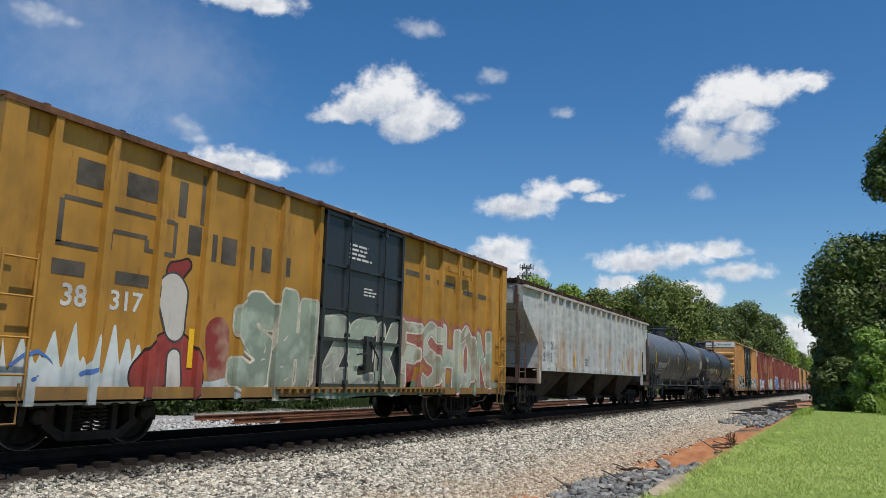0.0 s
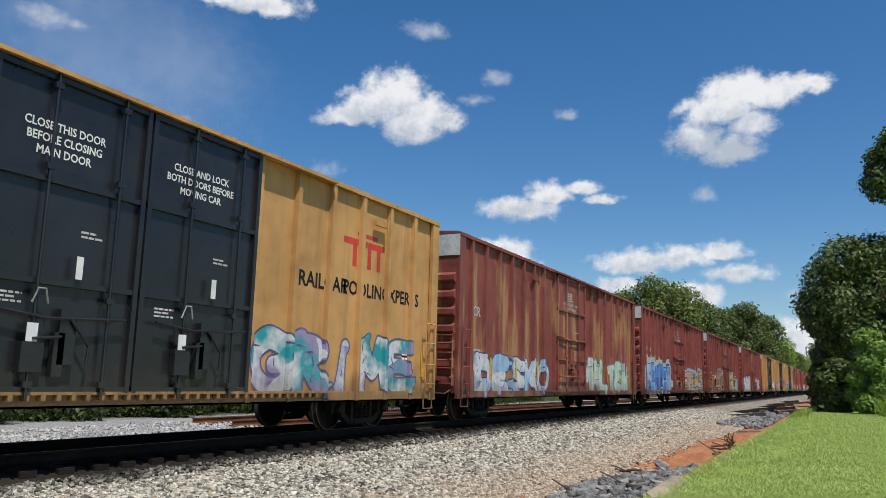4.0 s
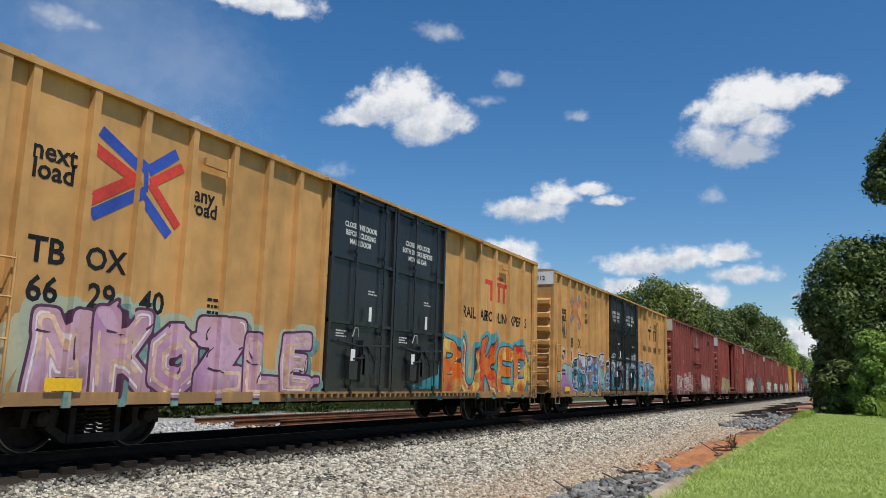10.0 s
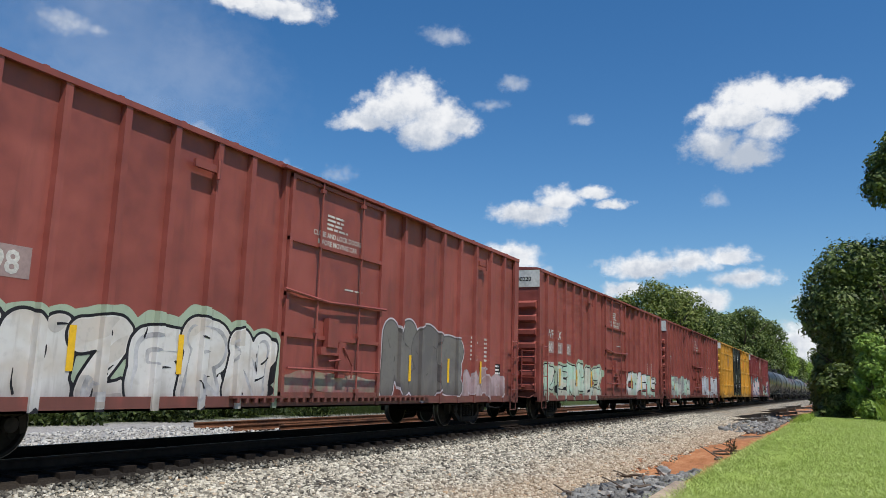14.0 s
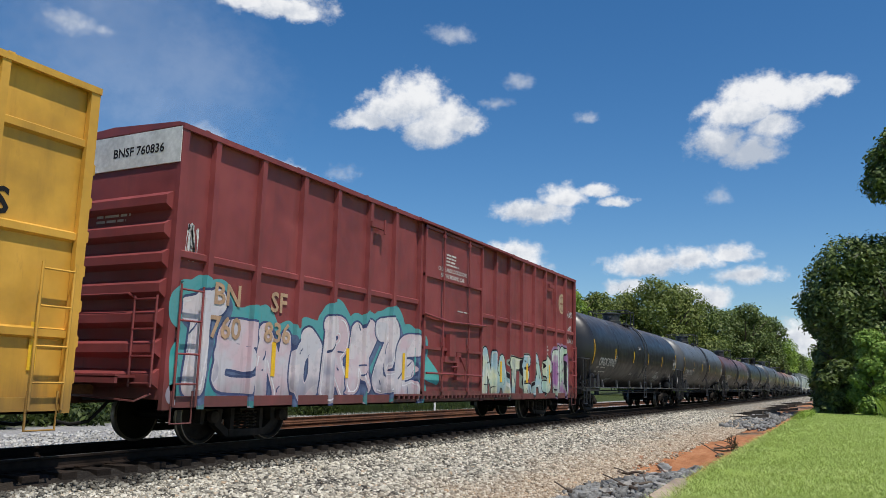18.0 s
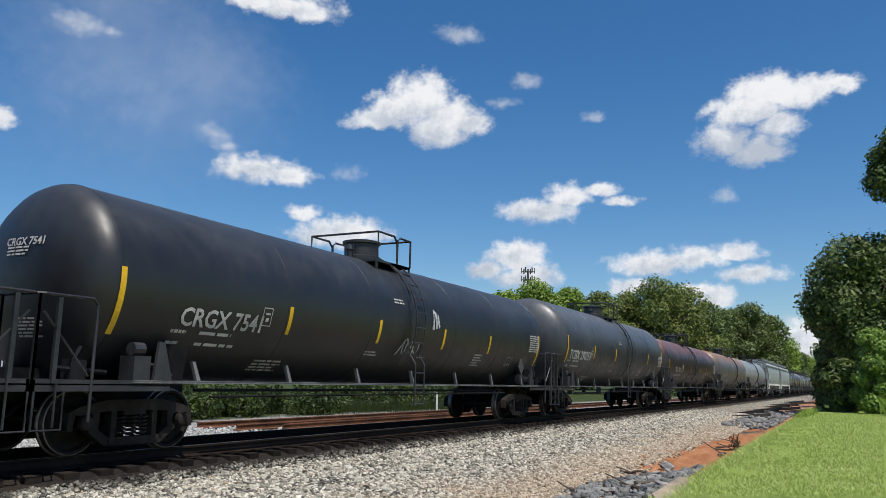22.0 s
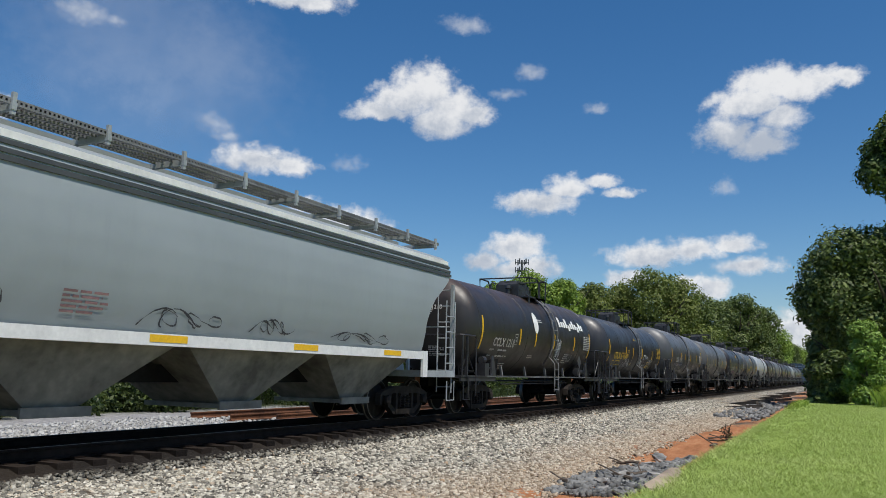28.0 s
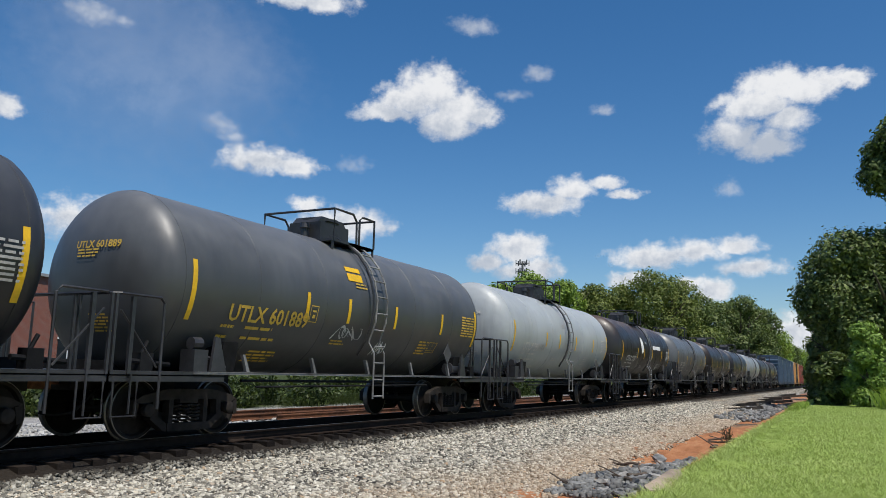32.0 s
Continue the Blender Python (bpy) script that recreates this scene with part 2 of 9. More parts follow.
def ground_z(x, y):
    """Height of the ground: lawn, ditch, ballast shoulder, track bed and yard."""
    x, y = np.asarray(x, float), np.asarray(y, float)
    far = np.clip(x, 0, 90)
    lawn = -0.47 + 0.0042 * far + 0.012 * np.clip(2.4 - y, 0, 12)
    ditch = -0.8 + 0.0035 * far
    shoulder, bed, yard = -0.4, -0.2, -0.36
    z = lawn + (ditch - lawn) * smooth_step(2.15, 3.35, y)
    slope = np.clip((y - 4.3) / 4.6, 0, 1)
    z = np.where(y > 4.3, ditch + (shoulder - ditch) * slope ** 0.9, z)
    z = np.where(y > 8.9, shoulder + (bed - shoulder) * smooth_step(8.8, 9.25, y), z)
    return np.where(y > 12.4, bed + (yard - bed) * smooth_step(12.4, 13.8, y), z)


def ground_material():
    n = Nodes("ground")
    x, y, z = xyz(n, n.obj)
    wob = n.math('MULTIPLY', n.math('SUBTRACT', n.noise(n.obj, 0.9, 5, 0.65), 0.5), 1.0)
    yy = n.math('ADD', y, wob)
    # lawn
    g1 = n.noise(n.obj, 0.35, 4)
    g2 = n.noise(n.scale(n.obj, (1, 1, 1)), 14, 4, 0.7)
    lawn = n.ramp(n.math('ADD', n.math('MULTIPLY', g1, 0.6), n.math('MULTIPLY', g2, 0.4)), [(0.34, (0.19, 0.26, 0.05)), (0.5, (0.26, 0.345, 0.07)), (0.66, (0.36, 0.43, 0.12))])
    # crushed stone
    v = n.cells(n.obj, 19)
    st = n.ramp(xyz(n, v.outputs["Color"])[0], [(0.0, (0.05, 0.047, 0.042)), (0.4, (0.15, 0.14, 0.12)), (0.8, (0.3, 0.28, 0.245)), (1.0, (0.45, 0.43, 0.38))])
    loose = n.step(x, 52.0, 40.0)
    st = n.mix(n.step(v.outputs["Distance"], 0.3, 0.6), n.mix(n.math('MULTIPLY', loose, 0.4), n.mix(n.math('SUBTRACT', 1.0, loose), st, (0.36, 0.33, 0.27), 'SCREEN'), (0.04, 0.036, 0.032)), n.mix(loose, (0.12, 0.11, 0.09), (0.02, 0.018, 0.016)))
    st = n.mix(n.math('MULTIPLY', n.step(n.noise(n.obj, 0.5, 4), 0.5, 0.66), 0.5), st, (0.3, 0.22, 0.14))
    # red clay
    c1 = n.noise(n.scale(n.obj, (0.5, 1.6, 1)), 1.6, 6, 0.65)
    clay = n.ramp(c1, [(0.3, (0.24, 0.1, 0.045)), (0.5, (0.4, 0.17, 0.075)), (0.7, (0.5, 0.26, 0.13))])
    # yard beyond the track: pale grit, then rough grass
    yard = n.ramp(n.noise(n.obj, 6, 5, 0.7), [(0.3, (0.2, 0.195, 0.19)), (0.7, (0.42, 0.41, 0.4))])
    wild = n.ramp(n.noise(n.obj, 3, 5, 0.7), [(0.3, (0.02, 0.032, 0.008)), (0.7, (0.07, 0.09, 0.025))])
    bare = n.step(n.math('ADD', n.noise(n.obj, 1.4, 4), n.math('MULTIPLY', n.noise(n.obj, 0.3, 2), 0.6)), 0.74, 0.95)
    edge = n.mix(bare, clay, st)
    patch = n.math('MULTIPLY', n.step(n.math('ADD', x, n.math('MULTIPLY', wob, 7.0)), 17.0, 18.6), n.step(n.math('ADD', x, n.math('MULTIPLY', wob, 7.0)), 34.0, 31.0))
    patch = n.math('MULTIPLY', patch, n.step(n.math('ADD', yy, n.math('MULTIPLY', wob, 1.2)), 4.95, 4.45))
    near = n.math('MULTIPLY', n.step(n.math('ADD', x, n.math('MULTIPLY', wob, 2.0)), 13.6, 13.0), n.step(yy, 4.9, 4.6))
    ditch = n.mix(n.math('MAXIMUM', patch, near), edge, clay)
    col = n.mix(n.step(yy, 2.45, 2.75), lawn, ditch)
    rim = n.math('MULTIPLY', n.step(yy, 2.5, 2.65), n.step(n.math('ADD', yy, n.math('MULTIPLY', n.noise(n.obj, 2.5, 4), 0.7)), 3.75, 3.4))
    col = n.mix(n.math('MULTIPLY', rim, 0.85), col, clay)
    col = n.mix(n.step(yy, 4.7, 5.3), col, n.mix(patch, st, clay))
    col = n.mix(n.step(yy, 5.3, 5.6), col, st)
    # track bed: oil stain plus the train's shade, painted near black
    oily_shaded = n.math('MULTIPLY', n.step(n.math('ADD', y, n.math('MULTIPLY', wob, 0.3)), 8.75, 9.05), 0.92)
    col = n.mix(oily_shaded, col, (0.016, 0.013, 0.011))
    col = n.mix(n.step(yy, 12.2, 12.8), col, yard)
    col = n.mix(n.step(n.math('ADD', yy, n.math('MULTIPLY', wob, 3.0)), 19.0, 21.0), col, wild)
    h = n.math('ADD', n.math('MULTIPLY', v.outputs["Distance"], -0.6), n.noise(n.obj, 28, 4, 0.7))
    n.bump(h, 0.7, 0.05)
    return n.done(col, 0.95, 0.0, 0.2)


def build_ground():
    xs = np.concatenate([[-3000, -1200, -500, -200, -90], np.arange(-40, 6, 2.0), np.arange(6, 42, 0.3), np.arange(42, 120, 1.5), [130, 160, 220, 320, 500, 900, 1600, 3500]])
    ys = np.concatenate([[-3000, -1200, -500, -200, -80, -40, -20, -10, -5], np.arange(-3, 1.5, 0.5), np.arange(1.5, 9, 0.2), np.arange(9, 14.5, 0.4), [16, 18, 20, 24, 30, 45, 70, 110, 180, 300, 600, 1500, 3500]])
    gx, gy = np.meshgrid(xs, ys)
    gz = ground_z(gx, gy)
    for i in range(gz.shape[0]):
        for j in range(gz.shape[1]):
            if -30 < gx[i, j] < 110 and 1.0 < gy[i, j] < 9:
                p = Vector((gx[i, j] * 0.8, gy[i, j] * 1.1, 0))
                gz[i, j] += 0.05 * noise.noise(p) + 0.025 * noise.noise(p * 3.1)
    nx = len(xs)
    me = bpy.data.meshes.new("ground")
    me.from_pydata(np.stack([gx, gy, gz], -1).reshape(-1, 3).tolist(), [], [(r * nx + c, r * nx + c + 1, (r + 1) * nx + c + 1, (r + 1) * nx + c) for r in range(len(ys) - 1) for c in range(nx - 1)])
    me.polygons.foreach_set("use_smooth", [True] * len(me.polygons))
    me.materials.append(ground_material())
    tagged(new("ground", me), "mown lawn, red clay ditch and grey ballast bank beside the railway", "ground", kind="structure")


build_ground()


def stone_material():
    n = Nodes("crushed stone")
    g = n.node("NewGeometry")
    r = g.outputs["Random Per Island"]
    c = n.ramp(r, [(0.0, (0.05, 0.047, 0.04)), (0.22, (0.18, 0.168, 0.138)), (0.5, (0.38, 0.355, 0.29)), (0.8, (0.6, 0.56, 0.46)), (0.95, (0.8, 0.76, 0.65)), (1.0, (0.42, 0.29, 0.17))])
    c = n.mix(n.math('MULTIPLY', n.noise(n.obj, 60, 3), 0.35), c, (0.12, 0.11, 0.1))
    x, y, z = xyz(n, n.obj)
    tan = n.math('MULTIPLY', n.step(n.math('ADD', y, n.math('MULTIPLY', n.noise(n.obj, 0.8, 4), -2.6)), 5.6, 3.4), 0.5)
    c = n.mix(tan, c, (0.42, 0.3, 0.19))
    # stones by the rails take the same painted shade and oil
    oily_shaded = n.math('MULTIPLY', n.step(n.math('ADD', y, n.math('MULTIPLY', n.math('SUBTRACT', n.noise(n.obj, 1.5, 4), 0.5), 0.5)), 8.75, 9.1), 0.9)
    c = n.mix(oily_shaded, c, (0.018, 0.015, 0.013))
    return n.done(c, 0.9, 0.0, 0.25)


ROCK = [(-1, -0.75, -0.55), (0.9, -0.95, -0.45), (1.05, 0.7, -0.6), (-0.8, 0.95, -0.5), (-0.7, -0.8, 0.55), (0.75, -0.6, 0.7), (0.8, 0.75, 0.5), (-0.85, 0.6, 0.75)]
ROCK_F = [(3, 2, 1, 0), (4, 5, 6, 7), (0, 1, 5, 4), (1, 2, 6, 5), (2, 3, 7, 6), (3, 0, 4, 7)]


def stones(name, xs, ys, size, lift, material, seed, label, category):
    """Many loose stones as one object."""
    rng = np.random.default_rng(seed)
    n = len(xs)
    base = np.array(ROCK) * (1 + 0.0)
    v = base[None] + rng.uniform(-0.28, 0.28, (n, 8, 3))
    v *= size[:, None, None] * rng.uniform(0.55, 1.25, (n, 1, 3))
    a, b = rng.uniform(0, 6.28, n), rng.normal(0, 0.9, n)
    ca, sa, cb, sb = np.cos(a), np.sin(a), np.cos(b), np.sin(b)
    x, y, z = v[..., 0], v[..., 1], v[..., 2]
    y, z = y * cb[:, None] - z * sb[:, None], y * sb[:, None] + z * cb[:, None]
    x, y = x * ca[:, None] - y * sa[:, None], x * sa[:, None] + y * ca[:, None]
    z0 = ground_z(xs, ys) + lift * size * rng.uniform(0.2, 2.4, n)
    co = np.stack([x + xs[:, None], y + ys[:, None], z + z0[:, None]], -1).reshape(-1, 3)
    faces = (np.array(ROCK_F)[None] + 8 * np.arange(n)[:, None, None]).reshape(-1)
    me = bpy.data.meshes.new(name)
    me.vertices.add(len(co))
    me.vertices.foreach_set("co", co.reshape(-1).astype(np.float32))
    me.loops.add(len(faces))
    me.loops.foreach_set("vertex_index", faces.astype(np.int32))
    me.polygons.add(len(faces) // 4)
    me.polygons.foreach_set("loop_start", np.arange(0, len(faces), 4, dtype=np.int32))
    me.update(calc_edges=True)
    me.validate()
    me.materials.append(material)
    return tagged(new(name, me), label, category, kind="stuff")


def build_ballast():
    rng = np.random.default_rng(5)
    n = 125000
    # denser near the eye
    x = 5.2 + 48 * rng.random(n) ** 2.3
    y = 4.1 + 4.95 * rng.random(n)
    keep = ~((x > 17.6 + rng.normal(0, 0.5, n)) & (x < 31 + rng.normal(0, 1.2, n)) & (y < 4.5 + rng.normal(0, 0.16, n))) & ~((x < 12.6) & (y < 4.5) & (rng.random(n) < 0.6))
    x, y = x[keep], y[keep]
    s = rng.uniform(0.013, 0.034, len(x)) * (1 + 0.013 * x)
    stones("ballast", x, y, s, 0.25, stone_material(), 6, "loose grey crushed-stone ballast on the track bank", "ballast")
    m = 9000
    x, y = 6 + 70 * rng.random(m) ** 1.5, 12.2 + 5.5 * rng.random(m)
    stones("yard_gravel", x, y, rng.uniform(0.02, 0.06, m), 0.2, plain("pale grit", (0.42, 0.42, 0.41), 0.9, 0, 0.3), 8, "pale grey gravel strewn beyond the track", "gravel")


build_ballast()


def build_ditch_stones():
    slate = plain("grey broken stone", (0.2, 0.2, 0.192), 0.85, 0.0, 0.45, 8, 0.3)
    pale = plain("pale broken stone", (0.36, 0.34, 0.31), 0.85, 0.0, 0.3, 8, 0.3)
    rng = np.random.default_rng(12)
    n = 1500
    x = 12.4 + 6.4 * rng.random(n)
    y = 2.85 + 1.55 * np.clip((19.2 - x) / 4.5, 0.15, 1) * rng.random(n) + 0.03 * (x - 12)
    stones("broken_stone", x, y, rng.uniform(0.02, 0.075, n), 0.3, slate, 13, "blue-grey broken stone washed into the ditch", "rubble")
    x, y = 37 + 23 * rng.random(500), 3.4 + 1.9 * rng.random(500)
    stones("ditch_rubble", x, y, rng.uniform(0.04, 0.16, 500), 0.3, slate, 14, "dark broken stone heaped along the ditch", "rubble")
    for i in range(46):
        far = i >= 34
        x, y = (38 + 20 * rng.random(), 3.5 + 1.6 * rng.random()) if far else (12.6 + 6.5 * rng.random() ** 1.2, 3.1 + 1.2 * rng.random())
        s = rng.uniform(0.1, 0.2) if not far else rng.uniform(0.14, 0.26)
        bm = bmesh.new()
        bmesh.ops.create_icosphere(bm, subdivisions=1, radius=1)
        for v in bm.verts:
            q = v.co * (1 + 0.6 * noise.noise(v.co * 1.7 + Vector((i * 3.3, 0, 0))) + rng.uniform(-0.22, 0.22))
            q = Vector([max(-0.7, min(0.7, c)) for c in q])
            v.co = Vector((q.x * 1.4, q.y * 0.9, q.z * 0.45)) * s
        me = bpy.data.meshes.new("stone")
        bm.to_mesh(me)
        bm.free()
        me.materials.append(pale if i % 3 == 0 else slate)
        ob = new("stone", me)
        ob.matrix_world = pose(x, y, float(ground_z(x, y)) + s * 0.3, rng.uniform(-20, 20), rng.uniform(-20, 20), rng.uniform(0, 360))
        tagged(ob, "pale grey angular stone in the ditch" if i % 3 == 0 else "blue-grey angular stone in the ditch", "stone", "stones in the ditch")


build_ditch_stones()


def leaf_material(name, dark, mid, light, shine=0.35):
    n = Nodes(name)
    r = n.node("NewGeometry").outputs["Random Per Island"]
    c = n.ramp(r, [(0.0, dark), (0.5, mid), (1.0, light)])
    big = n.noise(n.obj, 0.5, 3)
    c = n.mix(n.math('MULTIPLY', n.step(big, 0.45, 0.65), 0.25), c, light)
    n.done(c, 0.5, 0.0, shine * 0.8)
    tr = n.node("BsdfTranslucent", Color=n.mix(0.5, c, (0.14, 0.2, 0.02)))
    mx = n.node("MixShader", Fac=0.26)
    n.t.links.new(n.bsdf.outputs[0], mx.inputs[1])
    n.t.links.new(tr.outputs[0], mx.inputs[2])
    n.t.links.new(mx.outputs[0], n.out.inputs[0])
    return n.m


def build_grass():
    """Mown blades near the eye and a taller fringe along the ditch."""
    rng = np.random.default_rng(21)
    n = 190000
    x = 10.2 + 42 * rng.random(n) ** 1.7
    y = 2.55 - (2.85 + x * 0.05) * rng.random(n)
    fringe = rng.random(n) < 0.06
    y = np.where(fringe, 2.45 + 0.5 * rng.normal(0, 0.35, n), y)
    h = np.where(fringe, rng.uniform(0.05, 0.14, n), rng.uniform(0.025, 0.06, n))
    a = rng.uniform(0, 6.28, n)
    w = 0.0035 * (1 + x * 0.08)
    lean = rng.normal(0, 1.0, (n, 2)) * h[:, None]
    z = ground_z(x, y) - 0.005
    b0 = np.stack([x - w * np.cos(a), y - w * np.sin(a), z], -1)
    b1 = np.stack([x + w * np.cos(a), y + w * np.sin(a), z], -1)
    top = np.stack([x + lean[:, 0], y + lean[:, 1], z + h], -1)
    co = np.stack([b0, b1, top], 1).reshape(-1, 3)
    me = bpy.data.meshes.new("lawn_grass")
    me.vertices.add(3 * n)
    me.vertices.foreach_set("co", co.reshape(-1).astype(np.float32))
    me.loops.add(3 * n)
    me.loops.foreach_set("vertex_index", np.arange(3 * n, dtype=np.int32))
    me.polygons.add(n)
    me.polygons.foreach_set("loop_start", np.arange(0, 3 * n, 3, dtype=np.int32))
    me.update(calc_edges=True)
    me.materials.append(leaf_material("grass blades", (0.26, 0.36, 0.07), (0.4, 0.51, 0.12), (0.56, 0.63, 0.24)))
    tagged(new("lawn_grass", me), "short bright green mown lawn grass", "grass", kind="stuff")


build_grass()


# ---- track ----
def rail_shape(x0, x1, y):
    prof = [(-0.07, -0.17), (0.07, -0.17), (0.07, -0.155), (0.012, -0.13), (0.012, -0.04), (0.036, -0.03), (0.036, -0.004), (0.028, 0.0), (-0.028, 0.0), (-0.036, -0.004), (-0.036, -0.03), (-0.012, -0.04), (-0.012, -0.13), (-0.07, -0.155)]
    return S().prism([(y + a, b) for a, b in prof], x0, x1, 0)


def tie_material():
    n = Nodes("creosoted tie")
    r = n.node("ObjectInfo").outputs["Random"]
    g = n.noise(n.scale(n.obj, (18, 1.2, 18)), 2.0, 5)
    c = n.ramp(n.math('ADD', n.math('MULTIPLY', g, 0.7), n.math('MULTIPLY', r, 0.3)), [(0.3, (0.009, 0.007, 0.006)), (0.7, (0.03, 0.022, 0.017))])
    n.bump(g, 0.5, 0.02)
    return n.done(c, 0.9, 0.0, 0.15)


TIE = tie_material()


def build_track():
    track = tagged(new("track"), "main railway track with worn rails on dark wooden ties", "railway track", kind="structure")
    rail_mat = plain("worn rail steel", (0.02, 0.014, 0.011), 0.7, 0.0, 0.4, 10)
    for y in (TRACK_Y - 0.755, TRACK_Y + 0.755):
        part("rail", rail_shape(-400, 1200, y), rail_mat, track)
        part("rail_head", S().box(-400, 1200, y - 0.022, y + 0.022, 0.0005, 0.003), TREAD, track, "polished running surface")
    one = S().box(-0.115, 0.115, -1.3, 1.3, -0.18, 0.0).data("tie", TIE)
    rng = random.Random(4)
    rest = S()
    for i in range(-60, 560):
        x = 0.52 * i
        if -2 < x < 120:
            part("tie", one, TIE, track, at=pose(x + rng.uniform(-0.03, 0.03), TRACK_Y, -0.165 + rng.uniform(-0.01, 0.01), 0, 0, rng.uniform(-1.5, 1.5)))
        else:
            rest.box(x - 0.115, x + 0.115, TRACK_Y - 1.3, TRACK_Y + 1.3, -0.35, -0.165)
    tagged(part("far_ties", rest, TIE, track), kind="stuff")
    plates = S()
    for i in range(0, 120):
        for y in (TRACK_Y - 0.755, TRACK_Y + 0.755):
            plates.box(0.52 * i - 0.09, 0.52 * i + 0.09, y - 0.17, y + 0.17, -0.165, -0.15)
    tagged(part("tie_plates", plates, plain("oily tie plate", (0.022, 0.014, 0.01), 0.85, 0.0, 0.4, 12), track), kind="stuff")
    siding = tagged(new("siding"), "disused siding of rust-brown rails in pale gravel", "railway track", kind="structure")
    for y in (15.1, 16.55):
        part("rail", S().add([(v[0], v[1], v[2] - 0.16) for v in rail_shape(17, 400, y).v], rail_shape(0, 1, y).f), RUSTY, siding)
    part("stacked_rail", S().add([(v[0], v[1] + 0.006 * v[0], v[2] - 0.15) for v in rail_shape(18, 44, 14.2).v], rail_shape(0, 1, 14.2).f), RUSTY, siding)
    for i in range(60):
        part("tie", one, TIE, siding, at=pose(17.5 + 0.6 * i, 15.8, -0.345))


build_track()

# ---- running gear shared by all freight cars ----
WHEEL_R = 0.46
SPINNING = []


def wheelset_mesh():
    s = S()
    for side in (-1, 1):
        y = 0.755 * side
        out = side
        prof = [(y - 0.075 * out, 0.44), (y - 0.07 * out, 0.485), (y - 0.04 * out, 0.485), (y - 0.03 * out, WHEEL_R + 0.002), (y + 0.06 * out, WHEEL_R - 0.004), (y + 0.066 * out, 0.44), (y + 0.06 * out, 0.40), (y + 0.01 * out, 0.375), (y + 0.035 * out, 0.2), (y + 0.075 * out, 0.14), (y + 0.09 * out, 0.1)]
        s.spin(prof, 28, axis=1)
        for k in range(3):
            a = 2.1 * k
            s.add([(0.29 * math.cos(a + d) * r, y + 0.045 * out, 0.29 * math.sin(a + d) * r) for d, r in ((0, 0.85), (0.25, 0.85), (0.25, 1.15), (0, 1.15))], [(0, 1, 2, 3)])
    s.tube([(0, -0.98, 0), (0, 0.98, 0)], 0.085, 10)
    me = s.data("wheelset", WHEEL, True)
    me.materials.append(TREAD)
    for p in me.polygons:
        c = p.center
        if math.hypot(c.x, c.z) > 0.43 and abs(abs(c.y) - 0.755) < 0.085:
            p.material_index = 1
    return me


def side_frame_mesh(y):
    a, b = y - 0.07, y + 0.07
    s = S()
    s.prism([(-1.12, 0.6), (-0.95, 0.68), (-0.5, 0.77), (0.5, 0.77), (0.95, 0.68), (1.12, 0.6), (0.95, 0.55), (0.5, 0.61), (-0.5, 0.61), (-0.95, 0.55)], a, b, 1)
    for k in (-1, 1):
        s.prism([(k * 1.12, 0.6), (k * 1.14, 0.36), (k * 1.06, 0.34), (k * 1.02, 0.56)], a, b, 1)
        s.prism([(k * 0.75, 0.6), (k * 0.72, 0.34), (k * 0.64, 0.34), (k * 0.62, 0.6)], a, b, 1)
        s.prism([(k * 0.74, 0.42), (k * 0.42, 0.22), (k * 0.42, 0.12), (k * 0.52, 0.13), (k * 0.8, 0.33)], a, b, 1)
        s.prism([(k * 0.42, 0.64), (k * 0.42, 0.2), (k * 0.33, 0.2), (k * 0.33, 0.64)], a, b, 1)
    s.prism([(-0.46, 0.24), (0.46, 0.24), (0.44, 0.12), (-0.44, 0.12)], a - 0.02, b + 0.02, 1)
    return s.data("side_frame", FRAME)


def spring_mesh(y):
    s = S()
    for x in (-0.2, 0, 0.2):
        s.tube([(x + 0.075 * math.cos(k * 1.05), y + 0.075 * math.sin(k * 1.05), 0.25 + 0.28 * k / 30) for k in range(31)], 0.017, 5)
    return s.data("spring", FRAME, True)


def add_truck(car, xc, look_like=0):
    bolster = shared("bolster", lambda: S().box(-0.2, 0.2, -1.05, 1.05, 0.55, 0.74).box(-0.35, 0.35, -0.35, 0.35, 0.6, 0.86).box(-1.0, 1.0, -0.05, 0.05, 0.5, 0.58).box(-0.5, -0.42, -0.75, 0.75, 0.35, 0.5).box(0.42, 0.5, -0.75, 0.75, 0.35, 0.5).data("truck", FRAME))
    truck = part("truck", bolster, FRAME, car, at=pose(xc, 0, 0))
    for y in (-0.98, 0.98):
        part("side_frame", shared(("side_frame", y), lambda: side_frame_mesh(y)), FRAME, truck, "dusty cast steel side frame")
        part("spring_nest", shared(("spring", y), lambda: spring_mesh(y)), FRAME, truck)
    for x in (-0.88, 0.88):
        w = part("wheelset", shared("wheelset", wheelset_mesh), WHEEL, truck, "dark steel wheels with bright treads", at=pose(x, 0, WHEEL_R))
        SPINNING.append((w, car, x, xc))
        cap = shared("cap", lambda: S().spin([(-0.02, 0.105), (-0.1, 0.1), (-0.12, 0.07), (-0.12, 0.02)], 14, axis=1).data("bearing_cap", FRAME, True))
        part("bearing_cap", cap, FRAME, truck, "round greasy bearing cap", at=pose(x, -1.03, WHEEL_R))


